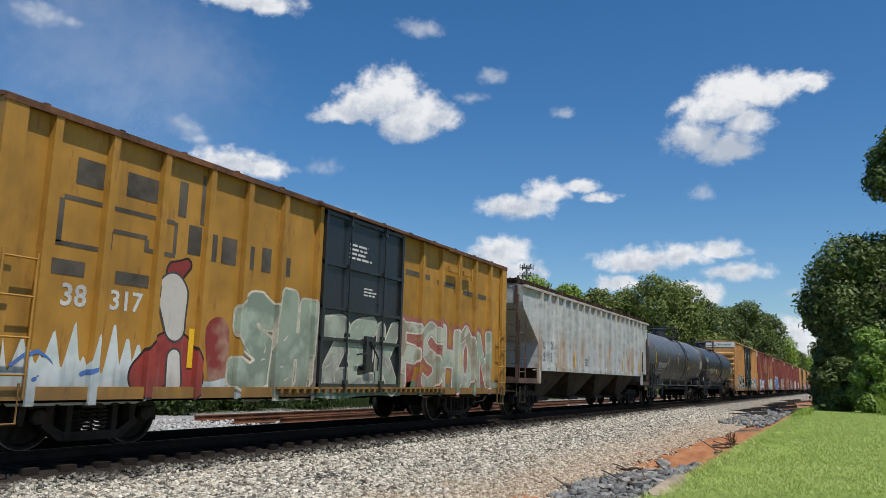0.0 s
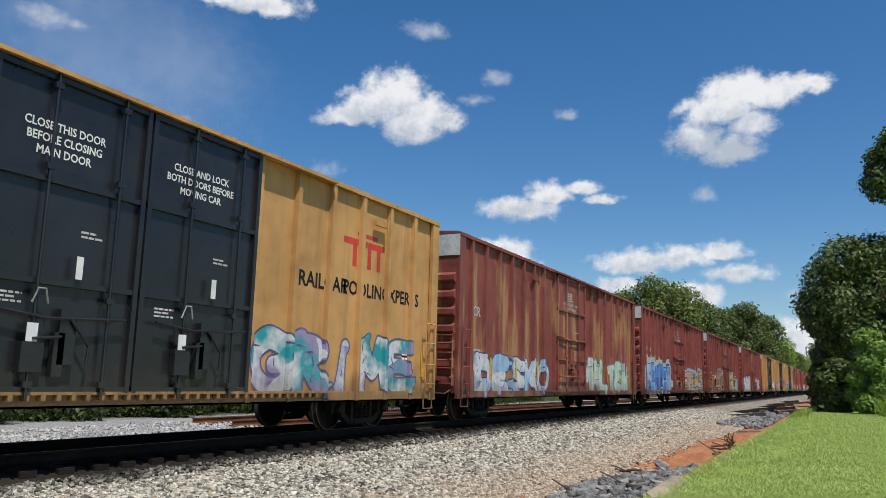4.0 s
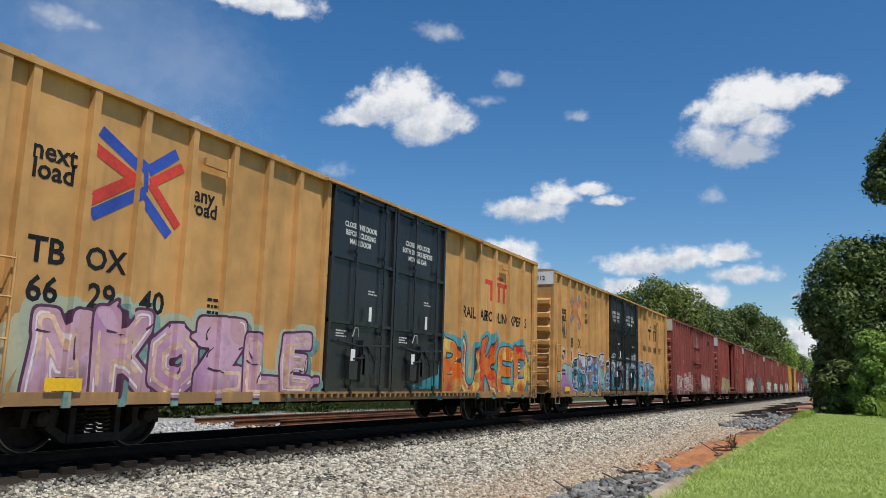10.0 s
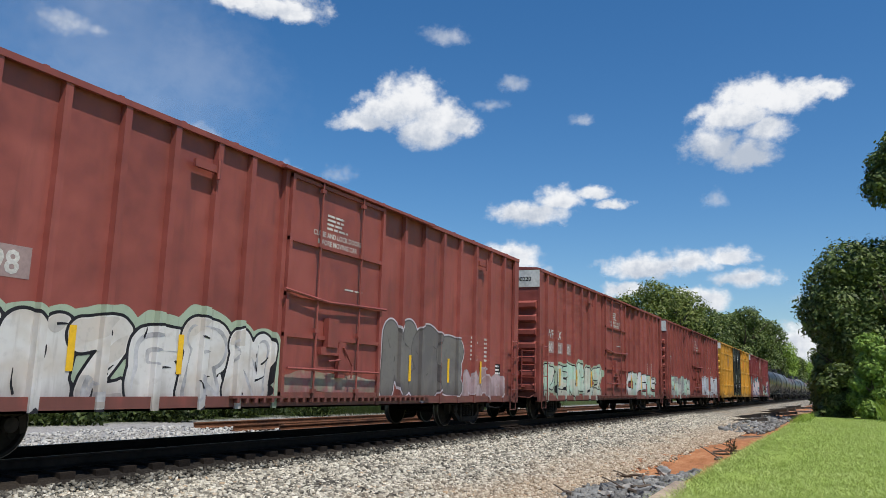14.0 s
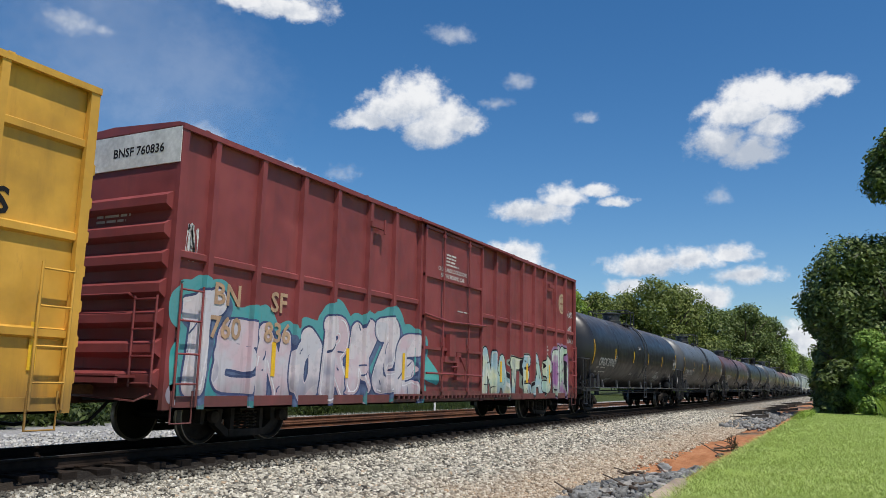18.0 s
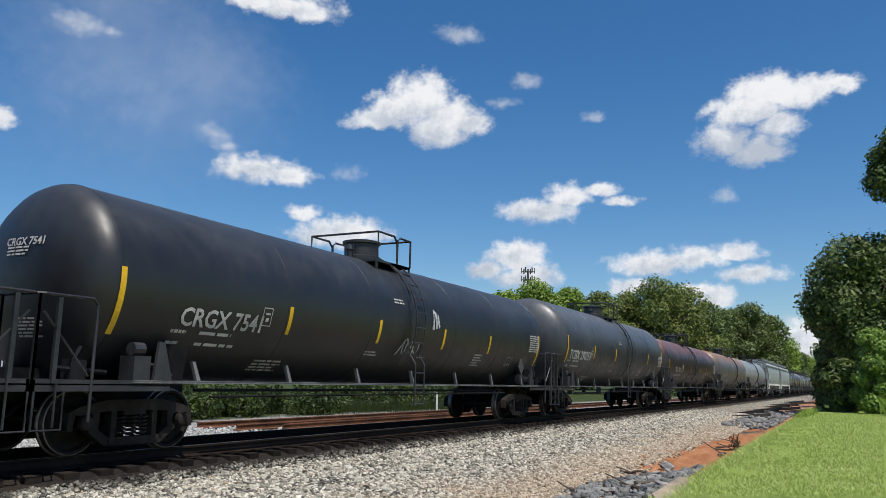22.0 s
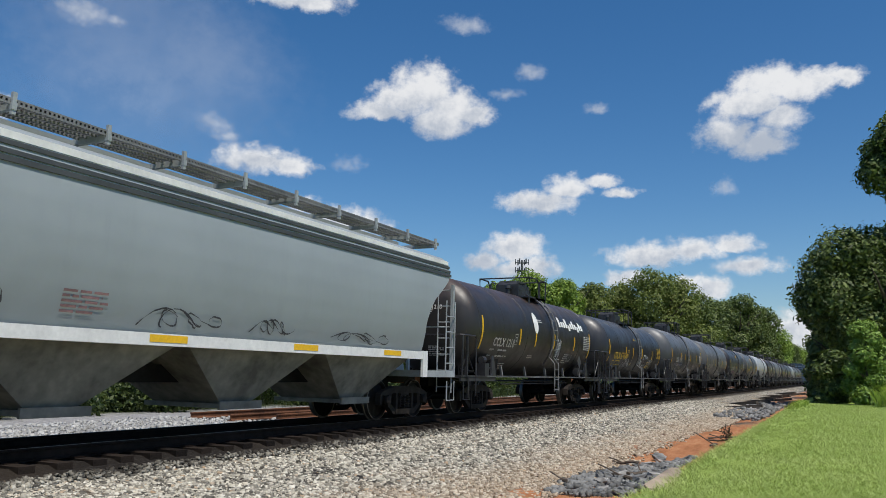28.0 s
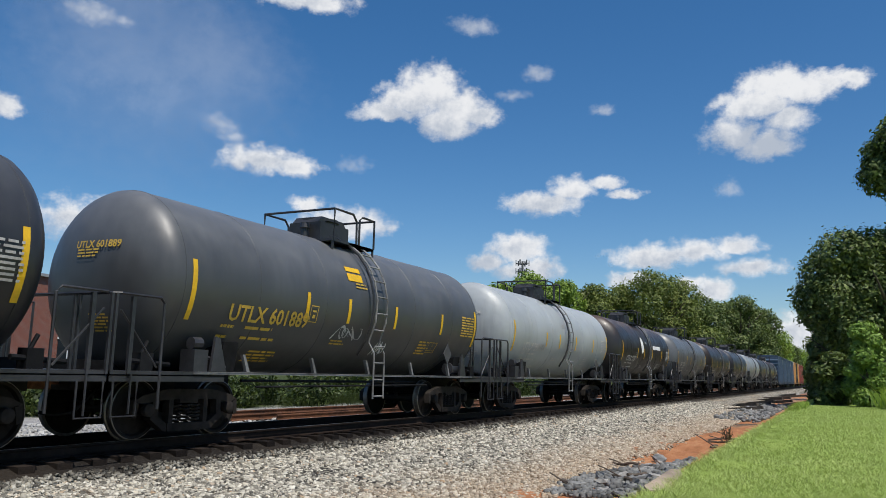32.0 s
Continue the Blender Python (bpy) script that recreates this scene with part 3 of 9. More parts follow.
def add_couplers(car, length, reach):
    def knuckle():
        s = S()
        s.box(-0.55, 0.25, -0.07, 0.07, 0.82, 0.96)
        s.prism([(-0.55, -0.07), (-0.62, -0.17), (-0.82, -0.16), (-0.86, -0.06), (-0.74, -0.02), (-0.7, 0.06), (-0.84, 0.12), (-0.8, 0.17), (-0.6, 0.15), (-0.5, 0.07)], 0.76, 1.02, 2)
        return s.data("coupler", RUSTY)
    def hose():
        return S().tube([(0.1, -0.32, 0.8), (-0.15, -0.36, 0.6), (-0.35, -0.34, 0.42), (-0.55, -0.2, 0.38), (-0.68, -0.05, 0.42)], 0.028, 7).data("air_hose", BLACK, True)
    for x, turn in ((0, 0), (length, 180)):
        k = reach if turn == 0 else -reach
        part("coupler", shared("knuckle", knuckle), RUSTY, car, "rusty cast coupler", at=pose(x - k + 0.68 * (1 if turn == 0 else -1), 0, 0, 0, 0, turn))
        part("air_hose", shared("hose", hose), BLACK, car, "black rubber air hose", at=pose(x - k + 0.68 * (1 if turn == 0 else -1), 0, 0, 0, 0, turn))


def add_underframe(car, length, z_low=0.62):
    part("centre_sill", S().box(0.1, length - 0.1, -0.3, 0.3, 0.72, 1.0), BLACK, car)
    s = S().box(length * 0.42, length * 0.42 + 0.9, -0.9, -0.35, z_low, 0.95)
    s.tube([(2.5, -0.55, 0.75), (length - 2.5, -0.55, 0.72)], 0.025, 6)
    s.tube([(3.0, -0.7, 0.85), (length - 3.0, -0.7, 0.85)], 0.03, 6)
    part("brake_gear", s, BLACK, car)
    part("air_tank", S().spin([(0, 0.05), (0.02, 0.18), (0.1, 0.21), (0.9, 0.21), (0.98, 0.18), (1.0, 0.05)], 14, (length * 0.56, -0.6, 0.8)), BLACK, car, smooth=True)


def add_ladder(car, pts_left, pts_right, rungs, material, r=0.016, label=""):
    """Two stiles through the given points and rungs as parts of their own."""
    lad = part("ladder", S().tube(pts_left, r * 1.2, 6).tube(pts_right, r * 1.2, 6), material, car, label)
    for a, b in rungs:
        part("rung", S().tube([a, b], r, 5), material, lad)
    return lad


def add_stirrup(car, x, y, material):
    part("stirrup_step", S().tube([(x, y, 0.9), (x, y, 0.42), (x + 0.42, y, 0.42), (x + 0.42, y, 0.9)], 0.018, 6), material, car)


def text_shape(words, x, z, h, place, bold=True, centre=True, squeeze=1.0):
    vs, fs, w = letters(words, bold)
    off = w / 2 if centre else 0
    return S().add([place(x + (v[0] - off) * h * squeeze, z + (v[1] - 0.5) * h) for v in vs], fs)


def add_text(car, words, x, z, h, material, place, bold=True, centre=True, squeeze=1.0, name="lettering"):
    s = text_shape(words, x, z, h, place, bold, centre, squeeze)
    me = bpy.data.meshes.new(name)
    me.from_pydata(s.v, [], s.f)
    me.materials.append(material)
    ob = new(name, me)
    ob.parent = car
    return ob


def bars_shape(x, z, w, h, rows, place, seed=0, ragged=0.35):
    """Small writing too worn to read, as plain bars."""
    rng = random.Random(seed)
    s = S()
    step = h / rows
    for r in range(rows):
        a, end = x, x + w * (1 - ragged * rng.random())
        zz = z - r * step
        while a < end:
            b = min(end, a + w * rng.uniform(0.12, 0.4))
            s.add([place(a, zz - step * 0.5), place(b, zz - step * 0.5), place(b, zz), place(a, zz)], [(0, 1, 2, 3)])
            a = b + w * 0.05
    return s


def add_bars(car, x, z, w, h, rows, material, place, seed=0):
    return part("stencil_block", bars_shape(x, z, w, h, rows, place, seed), material, car)


def plate_shape(x0, x1, z0, z1, place, n=1):
    s = S()
    for i in range(n):
        a, b = z0 + (z1 - z0) * i / n, z0 + (z1 - z0) * (i + 1) / n
        s.add([place(x0, a), place(x1, a), place(x1, b), place(x0, b)], [(0, 1, 2, 3)])
    return s


def scribble_shape(x, z, w, h, place, seed, loops=7, thick=0.022):
    """A spray-can flourish of looping strokes."""
    rng = random.Random(seed)
    s = S()
    for k in range(max(2, loops // 2)):
        pts = []
        px = x + w * (k / max(1, loops // 2)) * 0.8
        amp = rng.uniform(0.5, 1.0)
        ph = rng.uniform(0, 6)
        for i in range(26):
            u = i / 25
            pts.append(Vector((px + w * 0.4 * u + 0.16 * w * math.sin(ph + 9 * u * rng.uniform(0.97, 1.03)), z + h * 0.5 * amp * math.sin(ph + 12 * u + k) * (1 - 0.3 * u))))
        for i in range(25):
            a, b = pts[i], pts[i + 1]
            d = (b - a)
            if d.length < 1e-4:
                continue
            nrm = Vector((-d.y, d.x)).normalized() * thick * (0.6 + 0.4 * math.sin(i))
            s.add([place(*(a - nrm)), place(*(b - nrm)), place(*(b + nrm)), place(*(a + nrm))], [(0, 1, 2, 3)])
    return s


def add_scribble(car, x, z, w, h, material, place, seed, loops=7, thick=0.02):
    return part("spray_tag", scribble_shape(x, z, w, h, place, seed, loops, thick), material, car)


# ---- boxcars ----
PANEL = 0.1


def panel_place(x, z):
    return (x, -SIDE + PANEL - 0.005, z)


def post_place(x, z):
    return (x, -SIDE - 0.005, z)


def end_place(y, z):
    return (-0.028, -y, z)


def post_shape(x, z0, z1, side=-1, w=0.075, out=0.0):
    o, i = side * (SIDE + out), side * (SIDE - PANEL)
    return S().prism([(x - w, i), (x + w, i), (x + w * 0.78, o), (x - w * 0.78, o)], z0, z1, 2)


def clip_x(poly, lo, hi):
    """A convex outline cut to lo <= x <= hi."""
    for lim, keep in ((lo, 1), (hi, -1)):
        out = []
        for p, q in zip(poly, poly[1:] + poly[:1]):
            a, b = (p[0] - lim) * keep, (q[0] - lim) * keep
            if a >= 0:
                out.append(p)
            if a * b < 0:
                f = a / (a - b)
                out.append((lim, p[1] + (q[1] - p[1]) * f))
        poly = out
        if len(poly) < 3:
            return []
    return poly


def logo_shape(x, z, size, posts):
    """Two meeting chevrons, as plain coloured shapes on panels and posts: (red, blue)."""
    red, blue = S(), S()
    layers = []
    def bar(s, a, b, w):
        a, b = Vector(a), Vector(b)
        d = (b - a).normalized()
        nrm = Vector((-d.y, d.x)) * w / 2
        q = [(x + p.x * size, z + p.y * size) for p in (a - nrm, b - nrm, b + nrm, a + nrm)]
        lift = 0.004 + 0.0004 * len(layers)
        layers.append(1)
        s.add([(p[0], -SIDE + PANEL - lift, p[1]) for p in q], [(0, 1, 2, 3)])
        for px in posts:
            c = clip_x(q, px - 0.055, px + 0.055)
            if c:
                s.add([(p[0], -SIDE - lift, p[1]) for p in c], [tuple(range(len(c)))])
    def run_of(shape, pts, w):
        for a, b in zip(pts, pts[1:]):
            bar(shape, a, b, w)
    run_of(blue, ((-0.8, 0.56), (0.0, 0.17), (0.02, -0.12), (-0.82, -0.64)), 0.17)
    run_of(blue, ((0.6, 0.6), (0.08, 0.2)), 0.17)
    run_of(blue, ((0.56, -0.68), (0.0, -0.2)), 0.17)
    run_of(red, ((-0.88, 0.3), (-0.15, 0.02), (-0.88, -0.44)), 0.17)
    run_of(red, ((0.73, 0.42), (0.14, 0.03), (0.72, -0.52)), 0.15)
    return red, blue


# strokes of sprayed letters, in a box of unit size
GLYPHS = {
    "A": [[(0.06, 0.0), (0.26, 0.5), (0.42, 0.98)], [(0.46, 1.0), (0.7, 0.55), (0.94, 0.0)], [(0.28, 0.34), (0.74, 0.32)]],
    "B": [[(0.14, 0.02), (0.16, 0.98)], [(0.16, 0.96), (0.74, 0.9), (0.76, 0.6), (0.24, 0.52)], [(0.3, 0.5), (0.86, 0.42), (0.84, 0.08), (0.16, 0.04)]],
    "C": [[(0.88, 0.86), (0.5, 1.0), (0.14, 0.74), (0.14, 0.26), (0.5, 0.0), (0.92, 0.12)]],
    "D": [[(0.14, 0.02), (0.14, 0.98)], [(0.14, 0.96), (0.62, 0.92), (0.9, 0.56), (0.7, 0.12), (0.14, 0.04)]],
    "E": [[(0.9, 0.98), (0.16, 0.94), (0.12, 0.5), (0.16, 0.06), (0.94, 0.04)], [(0.14, 0.52), (0.74, 0.5)]],
    "F": [[(0.16, 0.0), (0.14, 0.96)], [(0.14, 0.94), (0.92, 0.98)], [(0.16, 0.54), (0.76, 0.52)]],
    "G": [[(0.88, 0.88), (0.48, 1.0), (0.12, 0.7), (0.14, 0.26), (0.5, 0.0), (0.88, 0.16), (0.88, 0.46), (0.54, 0.46)]],
    "H": [[(0.12, 0.0), (0.16, 1.0)], [(0.86, 0.0), (0.88, 1.0)], [(0.14, 0.5), (0.86, 0.52)]],
    "I": [[(0.5, 0.0), (0.48, 0.78)], [(0.5, 0.96), (0.52, 1.0)]],
    "K": [[(0.14, 0.0), (0.16, 1.0)], [(0.9, 1.04), (0.5, 0.6), (0.24, 0.48)], [(0.34, 0.52), (0.66, 0.26), (0.96, -0.02)]],
    "L": [[(0.18, 1.0), (0.14, 0.08), (0.92, 0.06)]],
    "M": [[(0.08, 0.0), (0.18, 0.98)], [(0.2, 0.98), (0.5, 0.4), (0.8, 0.98)], [(0.82, 0.98), (0.94, 0.02)]],
    "N": [[(0.12, 0.0), (0.14, 1.0)], [(0.16, 0.98), (0.84, 0.04)], [(0.86, 0.02), (0.88, 1.0)]],
    "O": [[(0.5, 1.0), (0.14, 0.74), (0.14, 0.26), (0.5, 0.0), (0.86, 0.26), (0.86, 0.74), (0.5, 1.0)]],
    "P": [[(0.16, 0.0), (0.14, 0.98)], [(0.14, 0.96), (0.74, 0.92), (0.84, 0.66), (0.22, 0.46)]],
    "R": [[(0.16, 0.0), (0.14, 0.98)], [(0.14, 0.96), (0.74, 0.92), (0.8, 0.66), (0.24, 0.5)], [(0.4, 0.5), (0.94, -0.02)]],
    "S": [[(0.88, 0.86), (0.48, 1.0), (0.14, 0.78), (0.36, 0.56), (0.76, 0.42), (0.84, 0.16), (0.44, 0.0), (0.08, 0.12)]],
    "T": [[(0.5, 0.0), (0.5, 0.94)], [(0.06, 0.94), (0.94, 0.98)]],
    "U": [[(0.12, 1.0), (0.14, 0.26), (0.5, 0.0), (0.86, 0.26), (0.88, 1.0)]],
    "W": [[(0.06, 1.0), (0.26, 0.04), (0.5, 0.62), (0.74, 0.04), (0.94, 1.0)]],
    "Z": [[(0.1, 0.96), (0.88, 0.96), (0.16, 0.06), (0.92, 0.04)]],
}


def smooth_line(pts, n=5):
    """Points along a rounded curve through the given ones."""
    p = [pts[0]] + list(pts) + [pts[-1]]
    out = []
    for k in range(1, len(p) - 2):
        a, b, c, d = (np.array(q, float) for q in p[k - 1:k + 3])
        for u in np.linspace(0, 1, n, endpoint=False):
            out.append(0.5 * (2 * b + (c - a) * u + (2 * a - 5 * b + 4 * c - d) * u * u + (3 * b - a - 3 * c + d) * u ** 3))
    return out + [np.array(p[-2], float)]


def stroke_field(gx, gz, line, w0, w1, power):
    """Distance of every place on a side to a brush stroke whose half width goes from w0 to w1."""
    best = np.full(gx.shape, 9.0)
    n = len(line) - 1
    for k in range(n):
        (ax, az), (bx, bz) = line[k], line[k + 1]
        dx, dz = bx - ax, bz - az
        f = np.clip(((gx - ax) * dx + (gz - az) * dz) / max(1e-9, dx * dx + dz * dz), 0, 1)
        ex, ez = np.abs(gx - ax - f * dx), np.abs(gz - az - f * dz)
        d = np.hypot(ex, ez) if power == 2 else (ex ** power + ez ** power) ** (1 / power)
        best = np.minimum(best, d - (w0 + (w1 - w0) * (k + f) / n))
    return best


class Flank:
    """The painted face of a car's side: panels, the slanted and outer faces of posts, and doors."""

    def __init__(self, posts, door, L, w=0.072, by=0.0):
        self.given = (posts, door, L, w)
        deep, out = -SIDE + PANEL - by, -SIDE - by
        d0, d1 = door
        pts = [(0.0, out), (0.24, out), (0.26, deep)]
        for p in sorted(float(q) for q in posts):
            if p - w > pts[-1][0] and not d0 - 0.05 < p < d1 + 0.05:
                pts += [(p - w, deep), (p - 0.78 * w, out), (p + 0.78 * w, out), (p + w, deep)]
        keep = [q for q in pts if q[0] < d0 - 0.01] + [(d0, deep), (d0 + 0.01, out - 0.004), (d1 - 0.01, out - 0.004), (d1, deep)] + [q for q in pts if q[0] > d1 + 0.01] + [(L - 0.26, deep), (L - 0.24, out), (L, out)]
        keep.sort()
        self.x, self.y = np.array([q[0] for q in keep]), np.array([q[1] for q in keep])

    def raised(self, by):
        return Flank(*self.given, by=by)

    def columns(self, x0, x1, step):
        e = np.arange(x0, x1 + step, step)
        b = self.x[(self.x > x0) & (self.x < x1)]
        e = np.sort(np.concatenate([e, b]))
        return e[np.concatenate([[True], np.diff(e) > 0.0015])]

    def place(self, x, z, lift):
        i = min(max(int(np.searchsorted(self.x, x)) - 1, 0), len(self.x) - 2)
        slope = (self.y[i + 1] - self.y[i]) / max(1e-6, self.x[i + 1] - self.x[i])
        k = 1 / math.hypot(1, slope)
        return (x + lift * slope * k, float(np.interp(x, self.x, self.y)) - lift * k, z)


def inside_shape(field, xs, zs, flank, lift):
    """The area where a field is negative, as a skin on the side, tall strips merged."""
    s = S()
    cache = {}
    def vert(x, z):
        key = (round(x, 4), round(z, 4))
        if key not in cache:
            cache[key] = len(s.v)
            s.v.append(flank.place(x, z, lift))
        return cache[key]
    neg = field < 0
    count = neg[:-1, :-1].astype(int) + neg[1:, :-1] + neg[:-1, 1:] + neg[1:, 1:]
    for i in range(len(xs) - 1):
        col = count[i]
        if not col.any():
            continue
        xa, xb = float(xs[i]), float(xs[i + 1])
        k = 0
        while k < len(col):
            if col[k] == 0:
                k += 1
            elif col[k] == 4:
                m = k
                while m < len(col) and col[m] == 4:
                    m += 1
                za, zb = float(zs[k]), float(zs[m])
                s.f.append((vert(xa, za), vert(xb, za), vert(xb, zb), vert(xa, zb)))
                k = m
            else:
                za, zb = float(zs[k]), float(zs[k + 1])
                ring = [(xa, za, field[i, k]), (xb, za, field[i + 1, k]), (xb, zb, field[i + 1, k + 1]), (xa, zb, field[i, k + 1])]
                poly = []
                for p, q in zip(ring, ring[1:] + ring[:1]):
                    if p[2] < 0:
                        poly.append((p[0], p[1]))
                    if (p[2] < 0) != (q[2] < 0):
                        f = p[2] / (p[2] - q[2])
                        poly.append((p[0] + (q[0] - p[0]) * f, p[1] + (q[1] - p[1]) * f))
                ids = []
                for p in poly:
                    v = vert(*p)
                    if v not in ids:
                        ids.append(v)
                if len(ids) >= 3:
                    s.f.append(tuple(ids))
                k += 1
    return s


def skin(name, shape, material, car, label=""):
    if not shape.f:
        return None
    me = bpy.data.meshes.new(name)
    me.from_pydata(shape.v, [], shape.f)
    me.materials.append(material)
    return part(name, me, material, car, label)


def ripple(gx, gz, seed, scale):
    """Slow wavering, so that sprayed edges are drawn by a hand."""
    r = random.Random(seed)
    out = np.zeros(gx.shape)
    for k in range(5):
        a, b, c = r.uniform(-1, 1) * scale * (1 + k), r.uniform(-1, 1) * scale * (1 + k), r.uniform(0, 6.28)
        out += np.sin(gx * a + gz * b + c) / (1 + k)
    return out * 0.5


def piece(car, flank, g):
    """Sprayed letters: cloud behind, drop shadow, outline, fill, gleams. g holds word, x, z, fills, line and more."""
    (x0, x1), (z0, z1) = g["x"], g["z"]
    flank = flank.raised(g.get("over", 0.0))
    seed = g.get("seed", 3)
    rng = random.Random(seed)
    word, power = g["word"], g.get("power", 2)
    fat, ow = g.get("fat", 0.16), g.get("edge", 0.04)
    hw = g.get("halo", (None, 0.0))
    step = g.get("step", 0.03)
    pad = 0.1 + max(ow, hw[1]) + 0.1
    xs = flank.columns(x0 - pad, x1 + pad, step)
    zs = np.arange(max(0.62, z0 - pad), z1 + pad + 0.25, step)
    gx, gz = np.meshgrid(xs, zs, indexing="ij")
    wav = ripple(gx, gz, seed, 2.4)
    n = len(word)
    adv = (x1 - x0) / n
    fields = []
    for k, ch in enumerate(word):
        wide = adv * rng.uniform(1.0, 1.18)
        a = x0 + adv * (k + 0.5) - wide / 2 + rng.uniform(-0.04, 0.04)
        up = g.get("bob", 0.12)
        b0, b1 = z0 + rng.uniform(-0.3, 0.5) * up, z1 + rng.uniform(-1.0, 0.6) * up
        lean, twist = rng.uniform(-0.1, 0.16) + g.get("lean", 0.0), rng.uniform(-0.1, 0.1)
        d = np.full(gx.shape, 9.0)
        for pts in GLYPHS[ch]:
            w = fat * rng.uniform(0.85, 1.15)
            q = []
            for u, v in pts:
                u2, v2 = u + lean * (v - 0.5), v + twist * (u - 0.5)
                q.append((a + w * 0.7 + (wide - 1.4 * w) * u2, b0 + w * 0.8 + (b1 - b0 - 1.6 * w) * v2))
            line = smooth_line(q) if power == 2 else q
            d = np.minimum(d, stroke_field(gx, gz, line, w * rng.uniform(0.8, 1.3), w * rng.uniform(0.6, 1.4), power))
            # flares that shoot out of a stroke's end
            if g.get("wild", 0.55) > rng.random():
                (px, pz), (rx, rz) = q[-1], q[-2]
                if rng.random() < 0.5:
                    (px, pz), (rx, rz) = q[0], q[1]
                k1 = rng.uniform(0.2, 0.5)
                bx, bz = px + (px - rx) * k1 + rng.uniform(-0.25, 0.25), pz + (pz - rz) * k1 * 0.5 + rng.uniform(-0.1, 0.15)
                bz = min(max(bz, z0 - 0.02), z1 + 0.18)
                d = np.minimum(d, stroke_field(gx, gz, smooth_line([(px, pz), ((px + bx) / 2 + rng.uniform(-0.08, 0.08), (pz + bz) / 2 + rng.uniform(-0.08, 0.08)), (bx, bz)]), w * 0.8, 0.02, 2))
        fields.append(d + 0.03 * wav)
    low = np.minimum.reduce(fields)
    mats = [spray_fill(g["fills"][k:] + g["fills"][:k], seed + k) for k in range(min(3, len(g["fills"])))]
    edge = plain("sprayed outline paint", g["line"], 0.6, 0, 0.25, 12)
    if hw[0]:
        cloud = low - hw[1] * (1 + 0.5 * ripple(gx, gz, seed + 9, 3.5))
        skin("sprayed_cloud", inside_shape(cloud, xs, zs, flank, 0.0035), spray_fill([hw[0], tuple(min(1, 0.8 * c + 0.06) for c in hw[0])], seed + 5), car)
    if g.get("shadow"):
        sx, sz = g.get("drop", (0.1, -0.08))
        cast = np.stack([np.interp(xs - sx, xs, low[:, j]) for j in range(len(zs))], 1)
        cast = np.stack([np.interp(zs - sz, zs, cast[i]) for i in range(len(xs))], 0)
        skin("sprayed_shadow", inside_shape(np.minimum(cast, low) - ow, xs, zs, flank, 0.0055), plain("sprayed shadow paint", g["shadow"], 0.6, 0, 0.3, 9), car)
    rim = g.get("rim")
    if rim:
        skin("sprayed_rim", inside_shape(low - ow - 0.035, xs, zs, flank, 0.0065), plain("pale sprayed rim", rim, 0.6, 0, 0.15, 12), car)
    skin("sprayed_outline", inside_shape(low - ow, xs, zs, flank, 0.0075), edge, car)
    gleam, detail, accent = S(), S(), S()
    for k, d in enumerate(fields):
        f = d
        for other in fields[k + 1:]:
            f = np.maximum(f, ow - other)
        skin("sprayed_letter", inside_shape(f, xs, zs, flank, 0.0095), mats[k % len(mats)], car)
        tone = g.get("tone")
        if tone:
            band = np.maximum(f, np.abs(d + fat * 0.55) - fat * 0.16 + 0.05 * np.maximum(0, ripple(gx, gz, seed + k, 4.0)))
            skin("sprayed_shading", inside_shape(np.maximum(band, 0.25 * ripple(gx, gz, seed + 3 * k, 1.6)), xs, zs, flank, 0.0115), plain("sprayed shading", tone, 0.6, 0, 0.3, 10), car)
        # short strokes that cut into the letter
        cuts = np.full(gx.shape, 9.0)
        for _ in range(g.get("cuts", 4)):
            cx, cz = x0 + adv * (k + rng.uniform(0.05, 0.95)), rng.uniform(z0 + 0.1, z1 - 0.1)
            ang, ln = rng.uniform(-0.4, 2.2), rng.uniform(0.12, 0.34)
            cuts = np.minimum(cuts, stroke_field(gx, gz, smooth_line([(cx, cz), (cx + 0.5 * ln * math.cos(ang) + rng.uniform(-0.05, 0.05), cz + 0.5 * ln * math.sin(ang)), (cx + ln * math.cos(ang), cz + ln * math.sin(ang))], 3), 0.02, 0.008, 2))
        t = inside_shape(np.maximum(f, cuts), xs, zs, flank, 0.0135)
        detail.add(t.v, t.f)
        mark = np.maximum(f + 0.02, 0.42 - ripple(gx, gz, seed + 11 * k + 2, 2.8))
        t = inside_shape(mark, xs, zs, flank, 0.0108)
        accent.add(t.v, t.f)
        if g.get("gleam"):
            spots = np.maximum(f, np.abs(d + fat * 0.3) - 0.016)
            spots = np.maximum(spots, -(ripple(gx, gz, seed + 7 * k, 3.2) - 0.32))
            t = inside_shape(spots, xs, zs, flank, 0.0125)
            gleam.add(t.v, t.f)
    skin("sprayed_detail", detail, edge, car)
    hues = g["fills"]
    skin("sprayed_accent", accent, spray_fill([tuple(min(0.7, 0.55 * a + 0.45 * b) for a, b in zip(hues[-1], g.get("spark", g["line"])))] + hues[1:2], seed + 8), car)
    if g.get("gleam"):
        skin("sprayed_gleam", gleam, plain("sprayed highlight", g["gleam"], 0.6, 0, 0.15), car)


